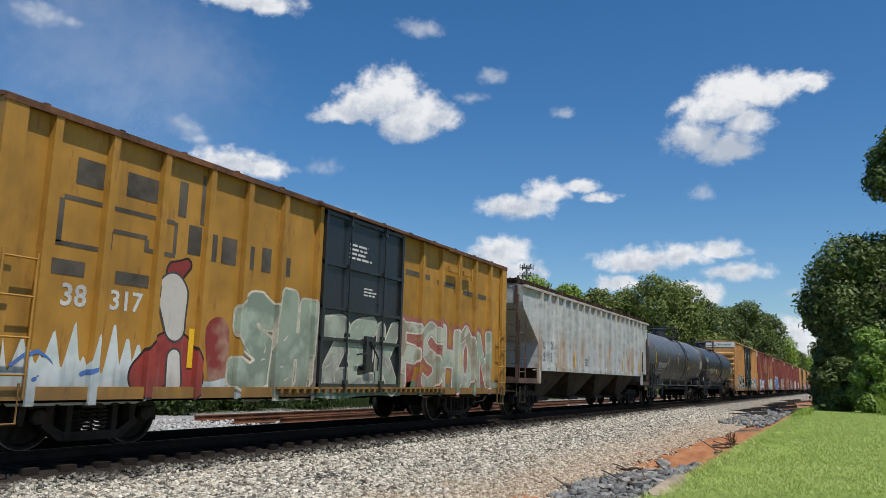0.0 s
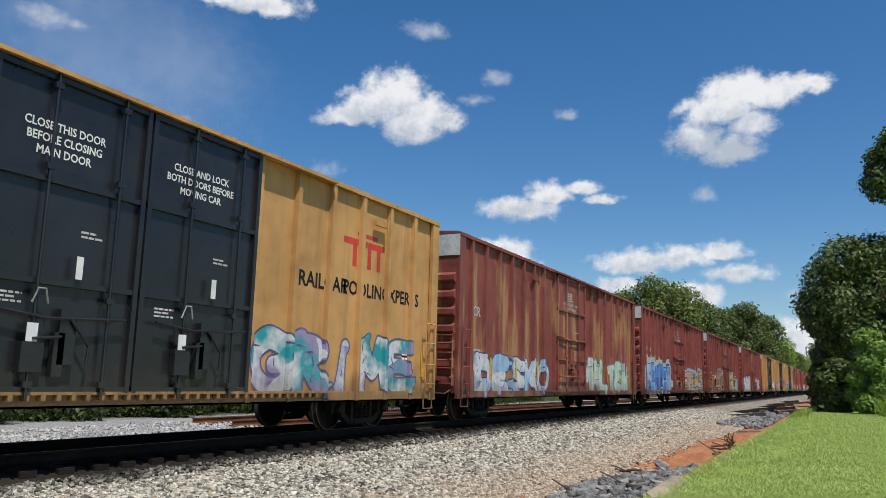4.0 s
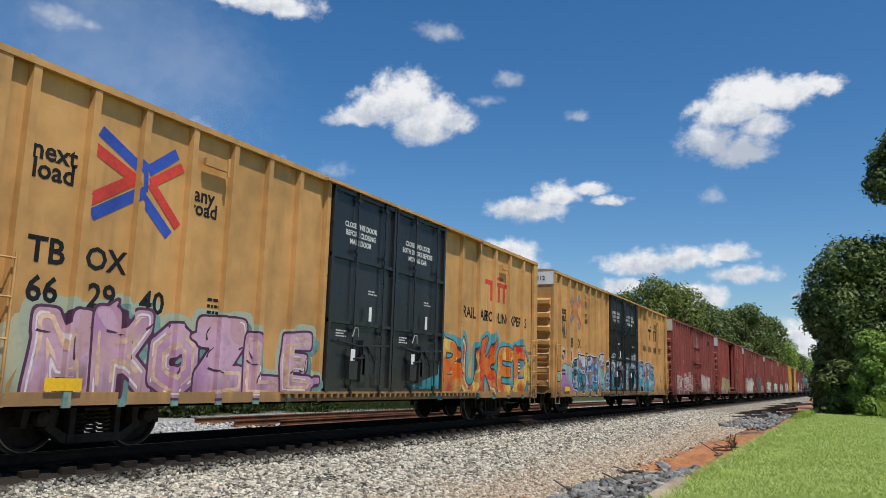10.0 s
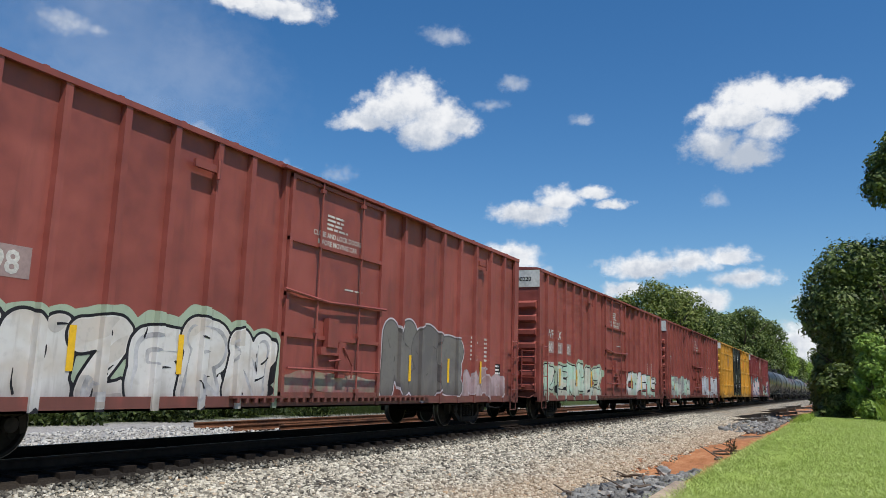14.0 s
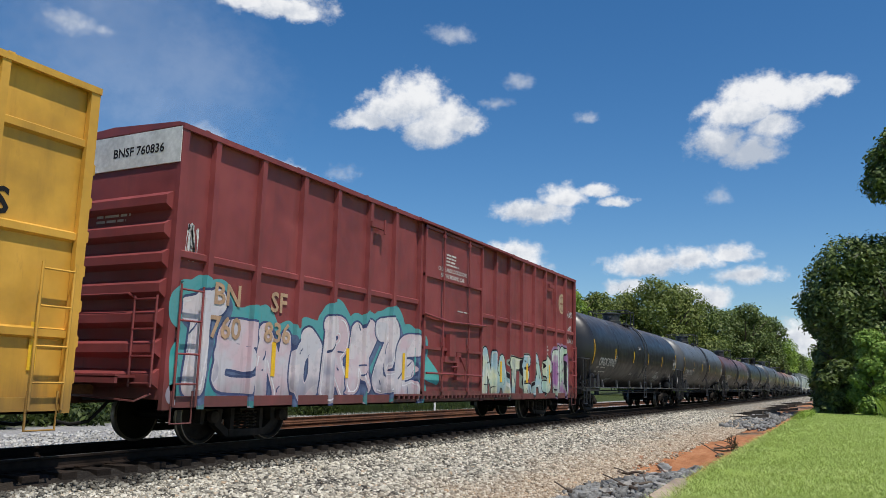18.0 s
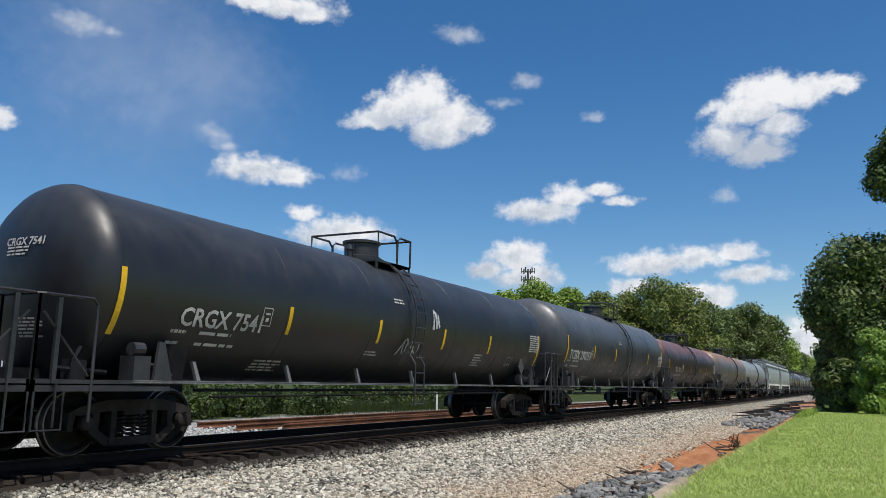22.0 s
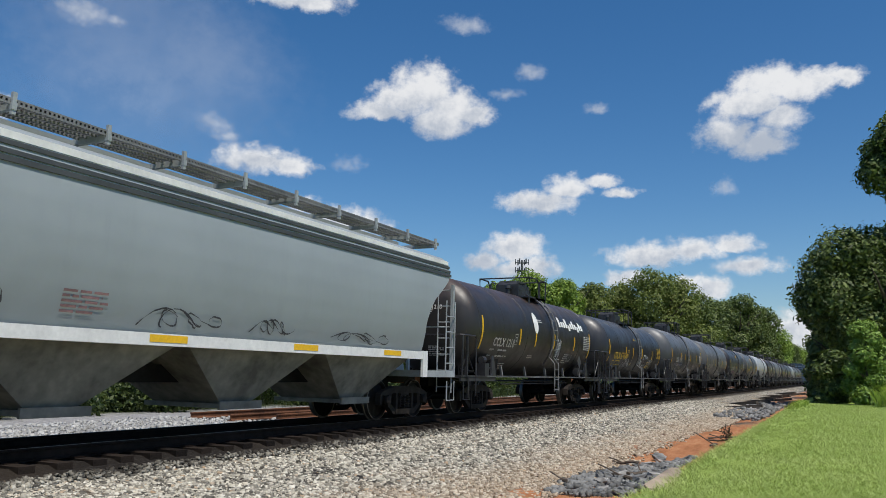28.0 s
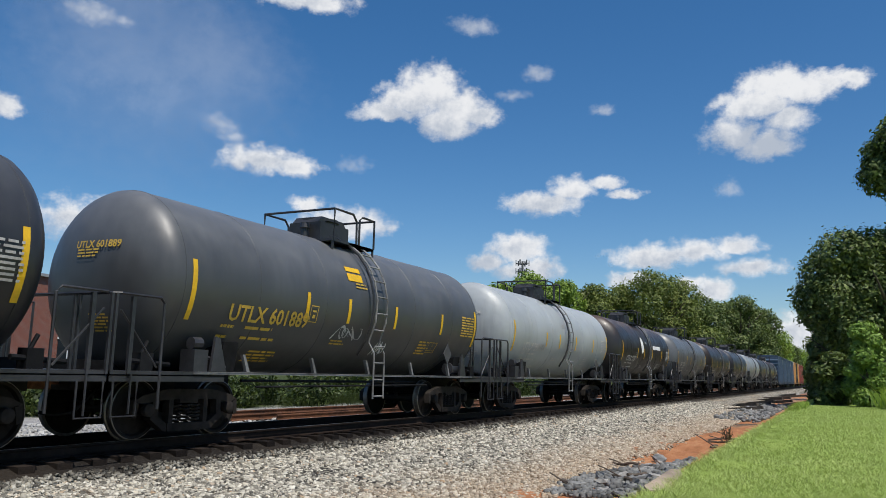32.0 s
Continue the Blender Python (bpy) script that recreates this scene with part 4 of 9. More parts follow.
def blot(car, flank, g):
    """Patches of sprayed colour made of soft strokes: (points, start and end half width)."""
    pts = [p for line, a, b in g["strokes"] for p in line]
    grow = max(max(a, b) for line, a, b in g["strokes"]) + 0.15
    xs = flank.columns(min(p[0] for p in pts) - grow, max(p[0] for p in pts) + grow, 0.03)
    zs = np.arange(max(0.62, min(p[1] for p in pts) - grow), max(p[1] for p in pts) + grow, 0.03)
    gx, gz = np.meshgrid(xs, zs, indexing="ij")
    low = np.minimum.reduce([stroke_field(gx, gz, smooth_line(line) if len(line) > 2 else line, a, b, 2) for line, a, b in g["strokes"]])
    low = low + g.get("waver", 0.05) * ripple(gx, gz, g.get("seed", 1), 3.0)
    lift = g.get("lift", 0.002)
    if g.get("line"):
        skin("sprayed_outline", inside_shape(low - 0.035, xs, zs, flank, lift), plain("sprayed outline paint", g["line"], 0.6, 0, 0.25, 12), car)
    skin("sprayed_patch", inside_shape(low, xs, zs, flank, lift + 0.001), spray_fill(g["fills"], g.get("seed", 1)), car)


def add_panel_door(car, x0, x1, z0, z1, paint, kind, open_by=0.0):
    """A sliding or plug door, proud of the posts, with ribs, rods and a handle."""
    x0, x1 = x0 + open_by, x1 + open_by
    y1 = -SIDE + 0.06
    y0 = -SIDE - (0.1 if open_by else 0.0)
    if open_by:
        y1 = y0 + 0.05
    door = part("door", S().box(x0, x1, y0, y1, z0, z1), paint, car, "open sliding door" if open_by else "closed plug door")
    rib_f = (0.34, 0.66) if kind == "pair" else (0.27, 0.45, 0.7)
    rib_z = [z0 + 0.04] + [z0 + f * (z1 - z0) for f in rib_f] + [z1 - 0.04]
    for z in rib_z:
        part("door_rib", S().box(x0, x1, y0 - 0.055, y0, z - 0.035, z + 0.035), paint, door)
    for x in (x0 + 0.04, x1 - 0.04):
        part("door_edge", S().box(x - 0.04, x + 0.04, y0 - 0.065, y0, z0, z1), paint, door)
    w = x1 - x0
    fr = (0.28, 0.72) if kind == "single" else (0.35, 0.8)
    for f in fr:
        x = x0 + f * w
        part("lock_rod", S().tube([(x, y0 - 0.085, z0 - 0.1), (x, y0 - 0.085, z1 + 0.05)], 0.022, 6), paint, door)
        s = S()
        for z in (z0 + 0.1, z0 + 0.3 * (z1 - z0), z0 + 0.7 * (z1 - z0), z1 - 0.15):
            s.box(x - 0.06, x + 0.06, y0 - 0.11, y0 - 0.05, z - 0.04, z + 0.04)
        part("rod_guide", s, paint, door)
    h = S()
    xm = x0 + 0.55 * w
    h.box(xm - 0.12, xm + 0.12, y0 - 0.1, y0 - 0.02, z0 + 0.35, z0 + 1.05)
    h.tube([(xm, y0 - 0.12, z0 + 0.95), (xm + 0.3, y0 - 0.14, z0 + 0.6), (xm + 0.28, y0 - 0.14, z0 + 0.35)], 0.02, 6)
    h.tube([(xm - 0.1, y0 - 0.12, z0 + 0.7), (xm - 0.5, y0 - 0.13, z0 + 0.66)], 0.02, 6)
    part("door_handle", h, paint, door)
    return door


def boxcar(spec):
    L, top, paint = spec["L"], spec.get("top", 5.0), spec["paint"]
    low = spec.get("low", 0.62)
    car = new("boxcar")
    tagged(car, spec["label"], "boxcar", "cars of the freight train")
    d0, d1 = spec["door"]
    y_out, y_in = -SIDE + PANEL, -SIDE + PANEL + 0.05
    wz0, wz1 = low + 0.16, top - 0.02
    walls = S()
    if spec.get("open"):
        walls.box(0.04, d0, y_out, y_in, wz0, wz1).box(d1, L - 0.04, y_out, y_in, wz0, wz1).box(d0, d1, y_out, y_in, top - 0.22, wz1)
    else:
        walls.box(0.04, L - 0.04, y_out, y_in, wz0, wz1)
    part("side_wall", walls, paint, car)
    far = S().box(0.04, L - 0.04, -y_in, -y_out, wz0, wz1)
    for x in np.linspace(0.1, L - 0.1, 18):
        far.add(post_shape(x, low, top - 0.03, 1).v, post_shape(x, low, top - 0.03, 1).f)
    part("far_side_wall", far, paint, car)
    part("floor", S().box(0.04, L - 0.04, y_in, -y_in, 1.0, 1.12), BLACK if not spec.get("open") else RUSTY, car)
    # posts
    nr = spec["posts"]
    right = list(np.linspace(d1 + 0.07, L - 0.07, nr + 1))[:-1]
    xs = list(spec["post_x"]) + [d0 - 0.07] + right
    for x in xs:
        part("side_post", post_shape(float(x), low + 0.02, top - 0.04, -1, 0.072), paint, car)
    if spec.get("grid"):
        for z in spec["grid"]:
            for a, b in ((0.07, d0 - 0.07), (d1 + 0.07, L - 0.07)):
                part("side_rail", S().prism([(-SIDE + PANEL, z - 0.075), (-SIDE + PANEL, z + 0.075), (-SIDE + 0.035, z + 0.045), (-SIDE + 0.035, z - 0.045)], a, b, 0), paint, car)
    # roof
    e = SIDE + 0.015
    part("roof", S().prism([(-e, top - 0.09), (-e, top), (-e + 0.12, top + 0.035), (0, top + 0.12), (e - 0.12, top + 0.035), (e, top), (e, top - 0.09), (e - 0.06, top - 0.09), (e - 0.06, top - 0.03), (-e + 0.06, top - 0.03), (-e + 0.06, top - 0.09)], -0.02, L + 0.02, 0), spec.get("roof", paint), car)
    ribs = S()
    for x in np.arange(0.6, L - 0.3, 1.2):
        ribs.prism([(-e + 0.1, top + 0.03), (0, top + 0.12), (e - 0.1, top + 0.03), (e - 0.1, top + 0.06), (0, top + 0.155), (-e + 0.1, top + 0.06)], float(x) - 0.04, float(x) + 0.04, 0)
    part("roof_ribs", ribs, spec.get("roof", paint), car)
    # sills, door tracks
    part("side_sill", S().box(0.05, L - 0.05, -SIDE + 0.03, -SIDE + 0.09, low, low + 0.2).box(0.05, L - 0.05, -SIDE + 0.03, -SIDE + 0.16, low, low + 0.03), paint, car)
    part("far_sill", S().box(0.05, L - 0.05, SIDE - 0.16, SIDE - 0.03, low, low + 0.2), paint, car)
    tr = S().box(d0 - 1.2, min(L - 0.3, d1 + 2.4), -SIDE - 0.06, -SIDE + 0.03, low + 0.17, low + 0.21)
    for k in range(int((d1 - d0 + 3.4) / 0.22)):
        x = d0 - 1.1 + 0.22 * k
        if x < L - 0.4:
            tr.box(x, x + 0.06, -SIDE - 0.07, -SIDE + 0.02, low + 0.1, low + 0.18)
    part("door_track", tr, paint, car)
    part("upper_door_track", S().box(d0 - 0.3, min(L - 0.2, d1 + 2.2), -SIDE - 0.12, -SIDE - 0.03, top - 0.1, top - 0.04), spec.get("roof", paint), car)
    # ends
    band = spec.get("end_band", 0.0)
    for x0, x1, face in ((0.0, 0.05, -1), (L - 0.05, L, 1)):
        part("end_wall", S().box(x0, x1, -SIDE + 0.02, SIDE - 0.02, low + 0.15, top - 0.03), paint, car)
        n_ribs = 7
        for k in range(n_ribs):
            z = low + 0.45 + k * (top - band - low - 0.6) / n_ribs
            w = 0.145
            xa, xb = (x0, x0 - 0.13) if face < 0 else (x1, x1 + 0.13)
            part("end_rib", S().prism([(xa, z - w), (xa, z + w), (xb, z + w * 0.45), (xb, z - w * 0.45)], -SIDE + 0.12, SIDE - 0.12, 1), paint, car)
        cw = 0.08 if spec.get("grid") else 0.25
        part("corner_post", S().box(x0 - 0.01 if face < 0 else x0 - cw, x1 + cw if face < 0 else x1 + 0.01, -SIDE, -SIDE + PANEL - 0.02, low, top - 0.06), paint, car)
    if band:
        part("end_band", S().box(-0.025, 0.0, -SIDE + 0.02, SIDE - 0.02, top - band, top - 0.05), spec.get("band_mat", WHITE), car, "white warning panel above the end ribs")
        add_text(car, spec["mark"], 0.62, top - band * 0.55, 0.15, DARK_STENCIL, end_place)
        if spec.get("tall"):
            add_text(car, "EXCESS HEIGHT CAR", -0.65, top - band * 0.75, 0.1, DARK_STENCIL, end_place)
    for k in range(2):
        part("stencil_block", bars_shape(-0.2, low + 2.35 + 0.75 * k, 0.8, 0.25, 3, end_place, 7 + k), STENCIL if not spec.get("dark_text") else DARK_STENCIL, car)
    # ladders and grabs
    steel = spec.get("steel", paint)
    y = -SIDE - 0.06
    for a in (0.14, L - 0.62):
        add_ladder(car, [(a, y, low + 0.05), (a, y, 2.5)], [(a + 0.46, y, low + 0.05), (a + 0.46, y, 2.5)], [((a, y, z), (a + 0.46, y, z)) for z in (1.0, 1.45, 1.95, 2.42)], steel)
        add_stirrup(car, a, -SIDE - 0.02, steel)
    xe = -0.17
    add_ladder(car, [(xe, -SIDE + 0.1, 0.95), (xe, -SIDE + 0.1, 2.3)], [(xe, -SIDE + 0.56, 0.95), (xe, -SIDE + 0.56, 2.3)], [((xe, -SIDE + 0.1, z), (xe, -SIDE + 0.56, z)) for z in (1.0, 1.4, 1.8, 2.25)], steel)
    part("grab_rail", S().tube([(-0.02, -SIDE + 0.7, 2.28), (xe, -SIDE + 0.7, 2.34), (xe, 1.2, 2.34), (-0.02, 1.2, 2.28)], 0.018, 6), steel, car)
    part("end_platform", S().box(-0.5, -0.06, -1.1, 1.1, 1.08, 1.12).box(-0.5, -0.45, -1.1, 1.1, 1.0, 1.1), steel, car)
    part("uncoupling_lever", S().tube([(-0.1, -1.4, 0.85), (-0.35, -1.35, 0.75), (-0.4, -0.3, 0.8)], 0.016, 5), steel, car)
    part("brake_wheel", S().spin([(-0.02, 0.24), (0.0, 0.28), (0.02, 0.24)], 20, (-0.3, 0.45, 1.75)), steel, car)
    # doors
    dz0, dz1 = low + 0.2, top - 0.12
    if spec["doors"] == "black":
        m = (d0 + d1) / 2
        for a, b in ((d0 + 0.02, m - 0.02), (m + 0.02, d1 - 0.02)):
            door = add_panel_door(car, a, b, dz0, dz1, spec["door_paint"], "pair")
            face = lambda x, z: (x, -SIDE - 0.006, z)
            first = a < m - 0.1
            for k, words in enumerate(("CLOSE THIS DOOR", "BEFORE CLOSING", "MAIN DOOR") if first else ("CLOSE AND LOCK", "BOTH DOORS BEFORE", "MOVING CAR")):
                add_text(door, words, a + 0.45 * (b - a), dz0 + 0.835 * (dz1 - dz0) - 0.17 * k, 0.115, WHITE, face, True, True, 0.9)
            add_bars(door, a + 0.14 * (b - a), dz0 + 0.3 * (dz1 - dz0), 0.4, 0.16, 3, STENCIL, face, 4)
            add_bars(door, a + 0.6 * (b - a), dz0 + 0.52 * (dz1 - dz0), 0.34, 0.12, 2, STENCIL, face, 6)
            part("door_bar", S().tube([(a + 0.3, -SIDE - 0.1, dz0 + 1.0), (a + 1.0, -SIDE - 0.12, dz0 + 0.92), (b - 0.2, -SIDE - 0.1, dz0 + 0.98)], 0.022, 6), spec["door_paint"], door)
            part("latch_box", S().box(a + 0.7, a + 1.0, -SIDE - 0.12, -SIDE - 0.01, dz0 + 0.25, dz0 + 0.62).box(a + 1.15, a + 1.3, -SIDE - 0.1, -SIDE - 0.01, dz0 + 0.2, dz0 + 0.75), spec["door_paint"], door)
            part("pull_ring", S().tube([(a + 0.78, -SIDE - 0.11, dz0 + 1.1), (a + 0.84, -SIDE - 0.13, dz0 + 1.28), (a + 0.94, -SIDE - 0.13, dz0 + 1.28), (a + 1.0, -SIDE - 0.11, dz0 + 1.1)], 0.016, 5), GALV, door, "bright steel pull handle")
            part("door_tag", S().box(a + 0.75, a + 0.9, -SIDE - 0.115, -SIDE - 0.108, dz0 + 0.6, dz0 + 0.85), WHITE, door, "white paper door tag")
            part("door_tag", S().box(a + 1.35, a + 1.45, -SIDE - 0.115, -SIDE - 0.108, dz0 + 1.45, dz0 + 1.75), WHITE, door)
    else:
        door = add_panel_door(car, d0, d1, dz0, dz1, spec.get("door_paint", paint), "single", spec.get("open", 0.0))
        if not spec.get("open") and band:
            face = lambda x, z: (x, -SIDE - 0.006, z)
            add_bars(door, d0 + 1.2, 4.34, 0.75, 0.34, 4, STENCIL, face, 5)
            add_text(door, "CLOSE AND LOCK DOORS", d0 + 1.6, 3.93, 0.105, STENCIL, face, True, True, 0.95)
            add_text(door, "BEFORE MOVING CAR", d0 + 1.6, 3.77, 0.105, STENCIL, face, True, True, 0.95)
            add_bars(door, d0 + 1.9, 2.95, 0.9, 0.06, 1, STENCIL, face, 6)
            part("latch_box", S().box(d0 + 1.25, d0 + 1.6, -SIDE - 0.13, -SIDE - 0.01, 1.75, 2.3).box(d0 + 1.1, d0 + 1.75, -SIDE - 0.09, -SIDE - 0.01, 1.6, 1.75), paint, door)
            part("door_bar", S().tube([(d0 - 0.1, -SIDE - 0.1, 2.72), (d0 + 1.2, -SIDE - 0.12, 2.6), (d1 + 0.1, -SIDE - 0.1, 2.66)], 0.03, 6), paint, door)
            part("door_bar", S().tube([(d0 + 0.1, -SIDE - 0.1, 1.32), (d1 - 0.1, -SIDE - 0.1, 1.3)], 0.028, 6), paint, door)
        elif not spec.get("open"):
            add_bars(door, d0 + 0.9, dz0 + 0.85 * (dz1 - dz0), 0.9, 0.36, 4, STENCIL, lambda x, z: (x, -SIDE - 0.006, z), 5)
            add_bars(door, d0 + 1.5, dz0 + 0.6 * (dz1 - dz0), 0.5, 0.2, 3, STENCIL, lambda x, z: (x, -SIDE - 0.006, z), 6)
    if spec.get("open"):
        part("door_sill", S().box(d0, d1, -SIDE - 0.02, -SIDE + 0.2, 1.02, 1.16), paint, car)
        for a in (d0, d1):
            part("door_post", S().box(a - 0.06, a + 0.06, -SIDE, -SIDE + 0.2, low + 0.2, top - 0.1), paint, car)
        part("inner_lining", S().box(0.1, L - 0.1, -y_in - 0.06, -y_in - 0.01, 1.12, top - 0.1), plain("scuffed lining", (0.06, 0.055, 0.05), 0.8, 0, 0.4, 6), car)
    # side hardware
    hx = spec.get("hatch", d0 - 2.4)
    part("jacking_bracket", S().box(hx, hx + 0.55, -SIDE - 0.04, -SIDE + 0.02, top - 0.62, top - 0.5).tube([(hx + 0.5, -SIDE - 0.05, top - 0.72), (hx + 0.5, -SIDE - 0.05, top - 0.4)], 0.03, 6), paint, car)
    part("jacking_bracket", S().box(L - 3.0, L - 2.5, -SIDE - 0.04, -SIDE + 0.02, top - 0.62, top - 0.5).tube([(L - 2.55, -SIDE - 0.05, top - 0.72), (L - 2.55, -SIDE - 0.05, top - 0.4)], 0.03, 6), paint, car)
    mids = [(a + b) / 2 - 0.05 for a, b in zip(xs, xs[1:])]
    for x in spec.get("reflect", [mids[k] for k in (1, 3, 5, -6, -4, -2)]):
        part("reflector", plate_shape(x, x + 0.11, 1.15, 1.75, lambda a, b: (a, -SIDE + PANEL - 0.02, b)), REFLECT, car, "yellow reflective strip")
    if spec.get("dark_text"):
        part("consolidated_label", plate_shape(1.2, 1.75, low + 0.22, low + 0.38, lambda x, z: (x, -SIDE - 0.01, z)), REFLECT, car)
    part("consolidated_label", plate_shape(L - 1.5, L - 1.1, 1.35, 1.72, panel_place), DARK_STENCIL, car)
    part("stencil_block", bars_shape(L - 1.5, 1.68, 0.38, 0.3, 3, lambda x, z: (x, -SIDE + PANEL - 0.009, z), 2), WHITE, car)
    mat = DARK_STENCIL if spec.get("dark_text") else STENCIL
    for words, x, z, h in spec.get("words", ()):
        add_text(car, words, x, z, h, mat, panel_place)
    for i, (x, z, w, h, rows) in enumerate(spec.get("bars", ())):
        add_bars(car, x, z, w, h, rows, mat, panel_place, i + 11)
    for x, z, w, h in spec.get("patches", ()):
        part("paint_patch", plate_shape(x, x + w, z, z + h, lambda a, b: (a, -SIDE + PANEL - 0.003, b)), spec["patch_mat"], car)
    if spec.get("logo"):
        x, z, size = spec["logo"]
        for s, m in zip(logo_shape(x, z, size, spec["post_x"]), spec.get("logo_paint", (LOGO_RED, LOGO_BLUE))):
            part("logo_shape", s, m, car, "crossed chevron emblem")
    flank = Flank(xs, (d0, d1), L)
    for g in spec.get("blots", ()):
        blot(car, flank, g)
    for g in spec.get("pieces", ()):
        piece(car, flank, g)
    for x, z, w, h, m, seed in spec.get("tags", ()):
        add_scribble(car, x, z, w, h, m, panel_place, seed)
    for i, (m, rects) in enumerate(spec.get("shapes", ())):
        for x0, x1, z0, z1 in rects:
            part("logo_shape", S().add([panel_place(x0, z0), panel_place(x1, z0), panel_place(x1, z1), panel_place(x0, z1)], [(0, 1, 2, 3)]), m, car)
    add_underframe(car, L)
    tc = spec.get("truck", 2.45)
    add_truck(car, tc)
    add_truck(car, L - tc)
    add_couplers(car, L, 0.6)
    return car


# ---- tank cars ----
SILL_GREY = plain("worn grey sill paint", (0.2, 0.198, 0.195), 0.7, 0, 0.35, 9)
RAIL_GREY = plain("dark railing paint", (0.03, 0.03, 0.034), 0.45, 0, 0.35, 9, 0, 0.5)


def tank_car(spec):
    L, R, paint = spec["L"], spec.get("R", 1.53) + 0.065, spec["paint"]
    zc = spec.get("zc", 2.68) - 0.065
    car = new("tank_car")
    tagged(car, spec["label"], "tank car", "cars of the freight train")
    head = 0.62
    prof = [(head - head * math.cos(a), R * math.sin(a) ** 0.9 if a > 0 else 0.02) for a in (0.02, 0.2, 0.4, 0.6, 0.8, 1.0, 1.2, 1.4, math.pi / 2)]
    prof = prof + [(x, R) for x in np.linspace(head + 0.5, L - head - 0.5, 9)] + [(L - a, r) for a, r in reversed(prof)]
    part("tank", S().spin(prof, 56, (0, 0, zc)), paint, car, spec.get("tank_label", ""), True)

    def place(x, z, lift=0.008):
        a = math.asin(max(-0.98, min(0.98, (z - zc) / R)))
        return (x, -(R + lift) * math.cos(a), zc + (R + lift) * math.sin(a))

    def wrap(z0):
        a0 = math.asin(max(-0.98, min(0.98, (z0 - zc) / R)))
        def f(x, z):
            a = a0 + (z - z0) / R
            return (x, -(R + 0.014) * math.cos(a), zc + (R + 0.014) * math.sin(a))
        return f

    for x in spec.get("seams", (head, L * 0.24, L * 0.4, L * 0.62, L * 0.78, L - head)):
        part("weld_seam", S().spin([(x - 0.012, R + 0.001), (x - 0.008, R + 0.006), (x + 0.008, R + 0.006), (x + 0.012, R + 0.001)], 56, (0, 0, zc)), paint, car, smooth=True)
    steel = spec.get("steel", RAIL_GREY)
    # sills and platforms
    ys = SIDE - 0.06
    for y in (-ys, ys):
        part("side_rail", S().box(0.9, L - 0.9, y - 0.022, y + 0.022, 1.015, 1.05).box(0.9, L - 0.9, y - 0.03, y + 0.03, 1.046, 1.054), spec.get("rail_mat", SILL_GREY), car)
    s = S()
    for x in np.linspace(2.2, L - 2.2, max(4, int(L / 2.4))):
        s.prism([(float(x) - 0.04, 1.06), (float(x) + 0.04, 1.06), (float(x) - 0.1, 1.35), (float(x) - 0.16, 1.35)], -ys + 0.02, -ys + 0.08, 1)
    part("bracket_strip", s, SILL_GREY, car)
    for a, b in ((-0.35, 3.0), (L - 3.0, L + 0.35)):
        part("stub_sill", S().box(a, b, -0.33, 0.33, 0.74, 1.2), BLACK, car)
        part("saddle", S().prism([(-1.35, 1.0), (1.35, 1.0), (1.42, 1.55), (0.9, 1.4), (0, 1.22), (-0.9, 1.4), (-1.42, 1.55)], (a + b) / 2 - 0.1 + (0.4 if a < 1 else -0.4), (a + b) / 2 + 0.25 + (0.4 if a < 1 else -0.4), 0), BLACK, car)
    for a, b, k in ((-0.72, 1.6, 1), (L - 1.6, L + 0.72, -1)):
        part("end_platform", S().box(a, b, -ys, ys, 0.98, 1.05).box(a, b, -ys, -ys + 0.05, 0.9, 1.0), steel, car)
        xo, xi = (a + 0.06, 0.22) if k > 0 else (b - 0.06, L - 0.22)
        part("handrail", S().tube([(xi, -ys, 0.5), (xi, -ys, 2.05), (xi - 0.08 * k, -ys, 2.13), (xo + 0.08 * k, -ys, 2.13), (xo, -ys + 0.08, 2.13), (xo, ys - 0.08, 2.13), (xo + 0.1 * k, ys, 2.13), (xi, ys, 2.13), (xi, ys, 1.02)], 0.022, 6), steel, car)
        for y in (-ys, -0.75, 0.75):
            part("handrail_post", S().box(xo - 0.02, xo + 0.02, y - 0.02, y + 0.02, 1.0, 2.12), steel, car)
        part("handrail_post", S().box(xo + 0.3 * k - 0.03, xo + 0.3 * k + 0.03, -ys - 0.02, -ys + 0.03, 1.0, 2.1), steel, car)
        part("brake_stand", S().box(xi - 0.1, xi + 0.14, -1.2, -1.0, 1.05, 1.32).tube([(xi - 0.3, -1.15, 1.2), (xi + 0.5, -1.15, 1.15)], 0.04, 7).tube([(xi, -1.1, 1.3), (xi + 0.1, -1.1, 1.5)], 0.03, 6), BLACK, car)
        part("hand_grip", S().tube([(xi - 0.55 * k, -ys - 0.03, 0.45), (xi - 0.55 * k, -ys - 0.03, 1.0)], 0.016, 5), steel, car)
        part("brace", S().tube([(xo + 0.1 * k, -ys + 0.02, 1.9), (xi - 0.05 * k, -ys + 0.02, 1.1)], 0.016, 5), steel, car)
        add_stirrup(car, a + (0.1 if k > 0 else b - a - 0.52), -ys - 0.02, steel)
        xb = xi + 1.1 * k if k > 0 else xi - 1.35
        part("bracket_plate", S().prism([(xb - 0.05, 1.06), (xb + 0.3, 1.06), (xb + 0.12, 1.6), (xb + 0.02, 1.62)], -ys - 0.01, -ys + 0.04, 1), steel, car)
    part("brake_cylinder", S().spin([(L - 1.9, 0.05), (L - 1.88, 0.16), (L - 1.2, 0.16), (L - 1.15, 0.05)], 14, (0, -1.25, 1.24)), steel, car, smooth=True)
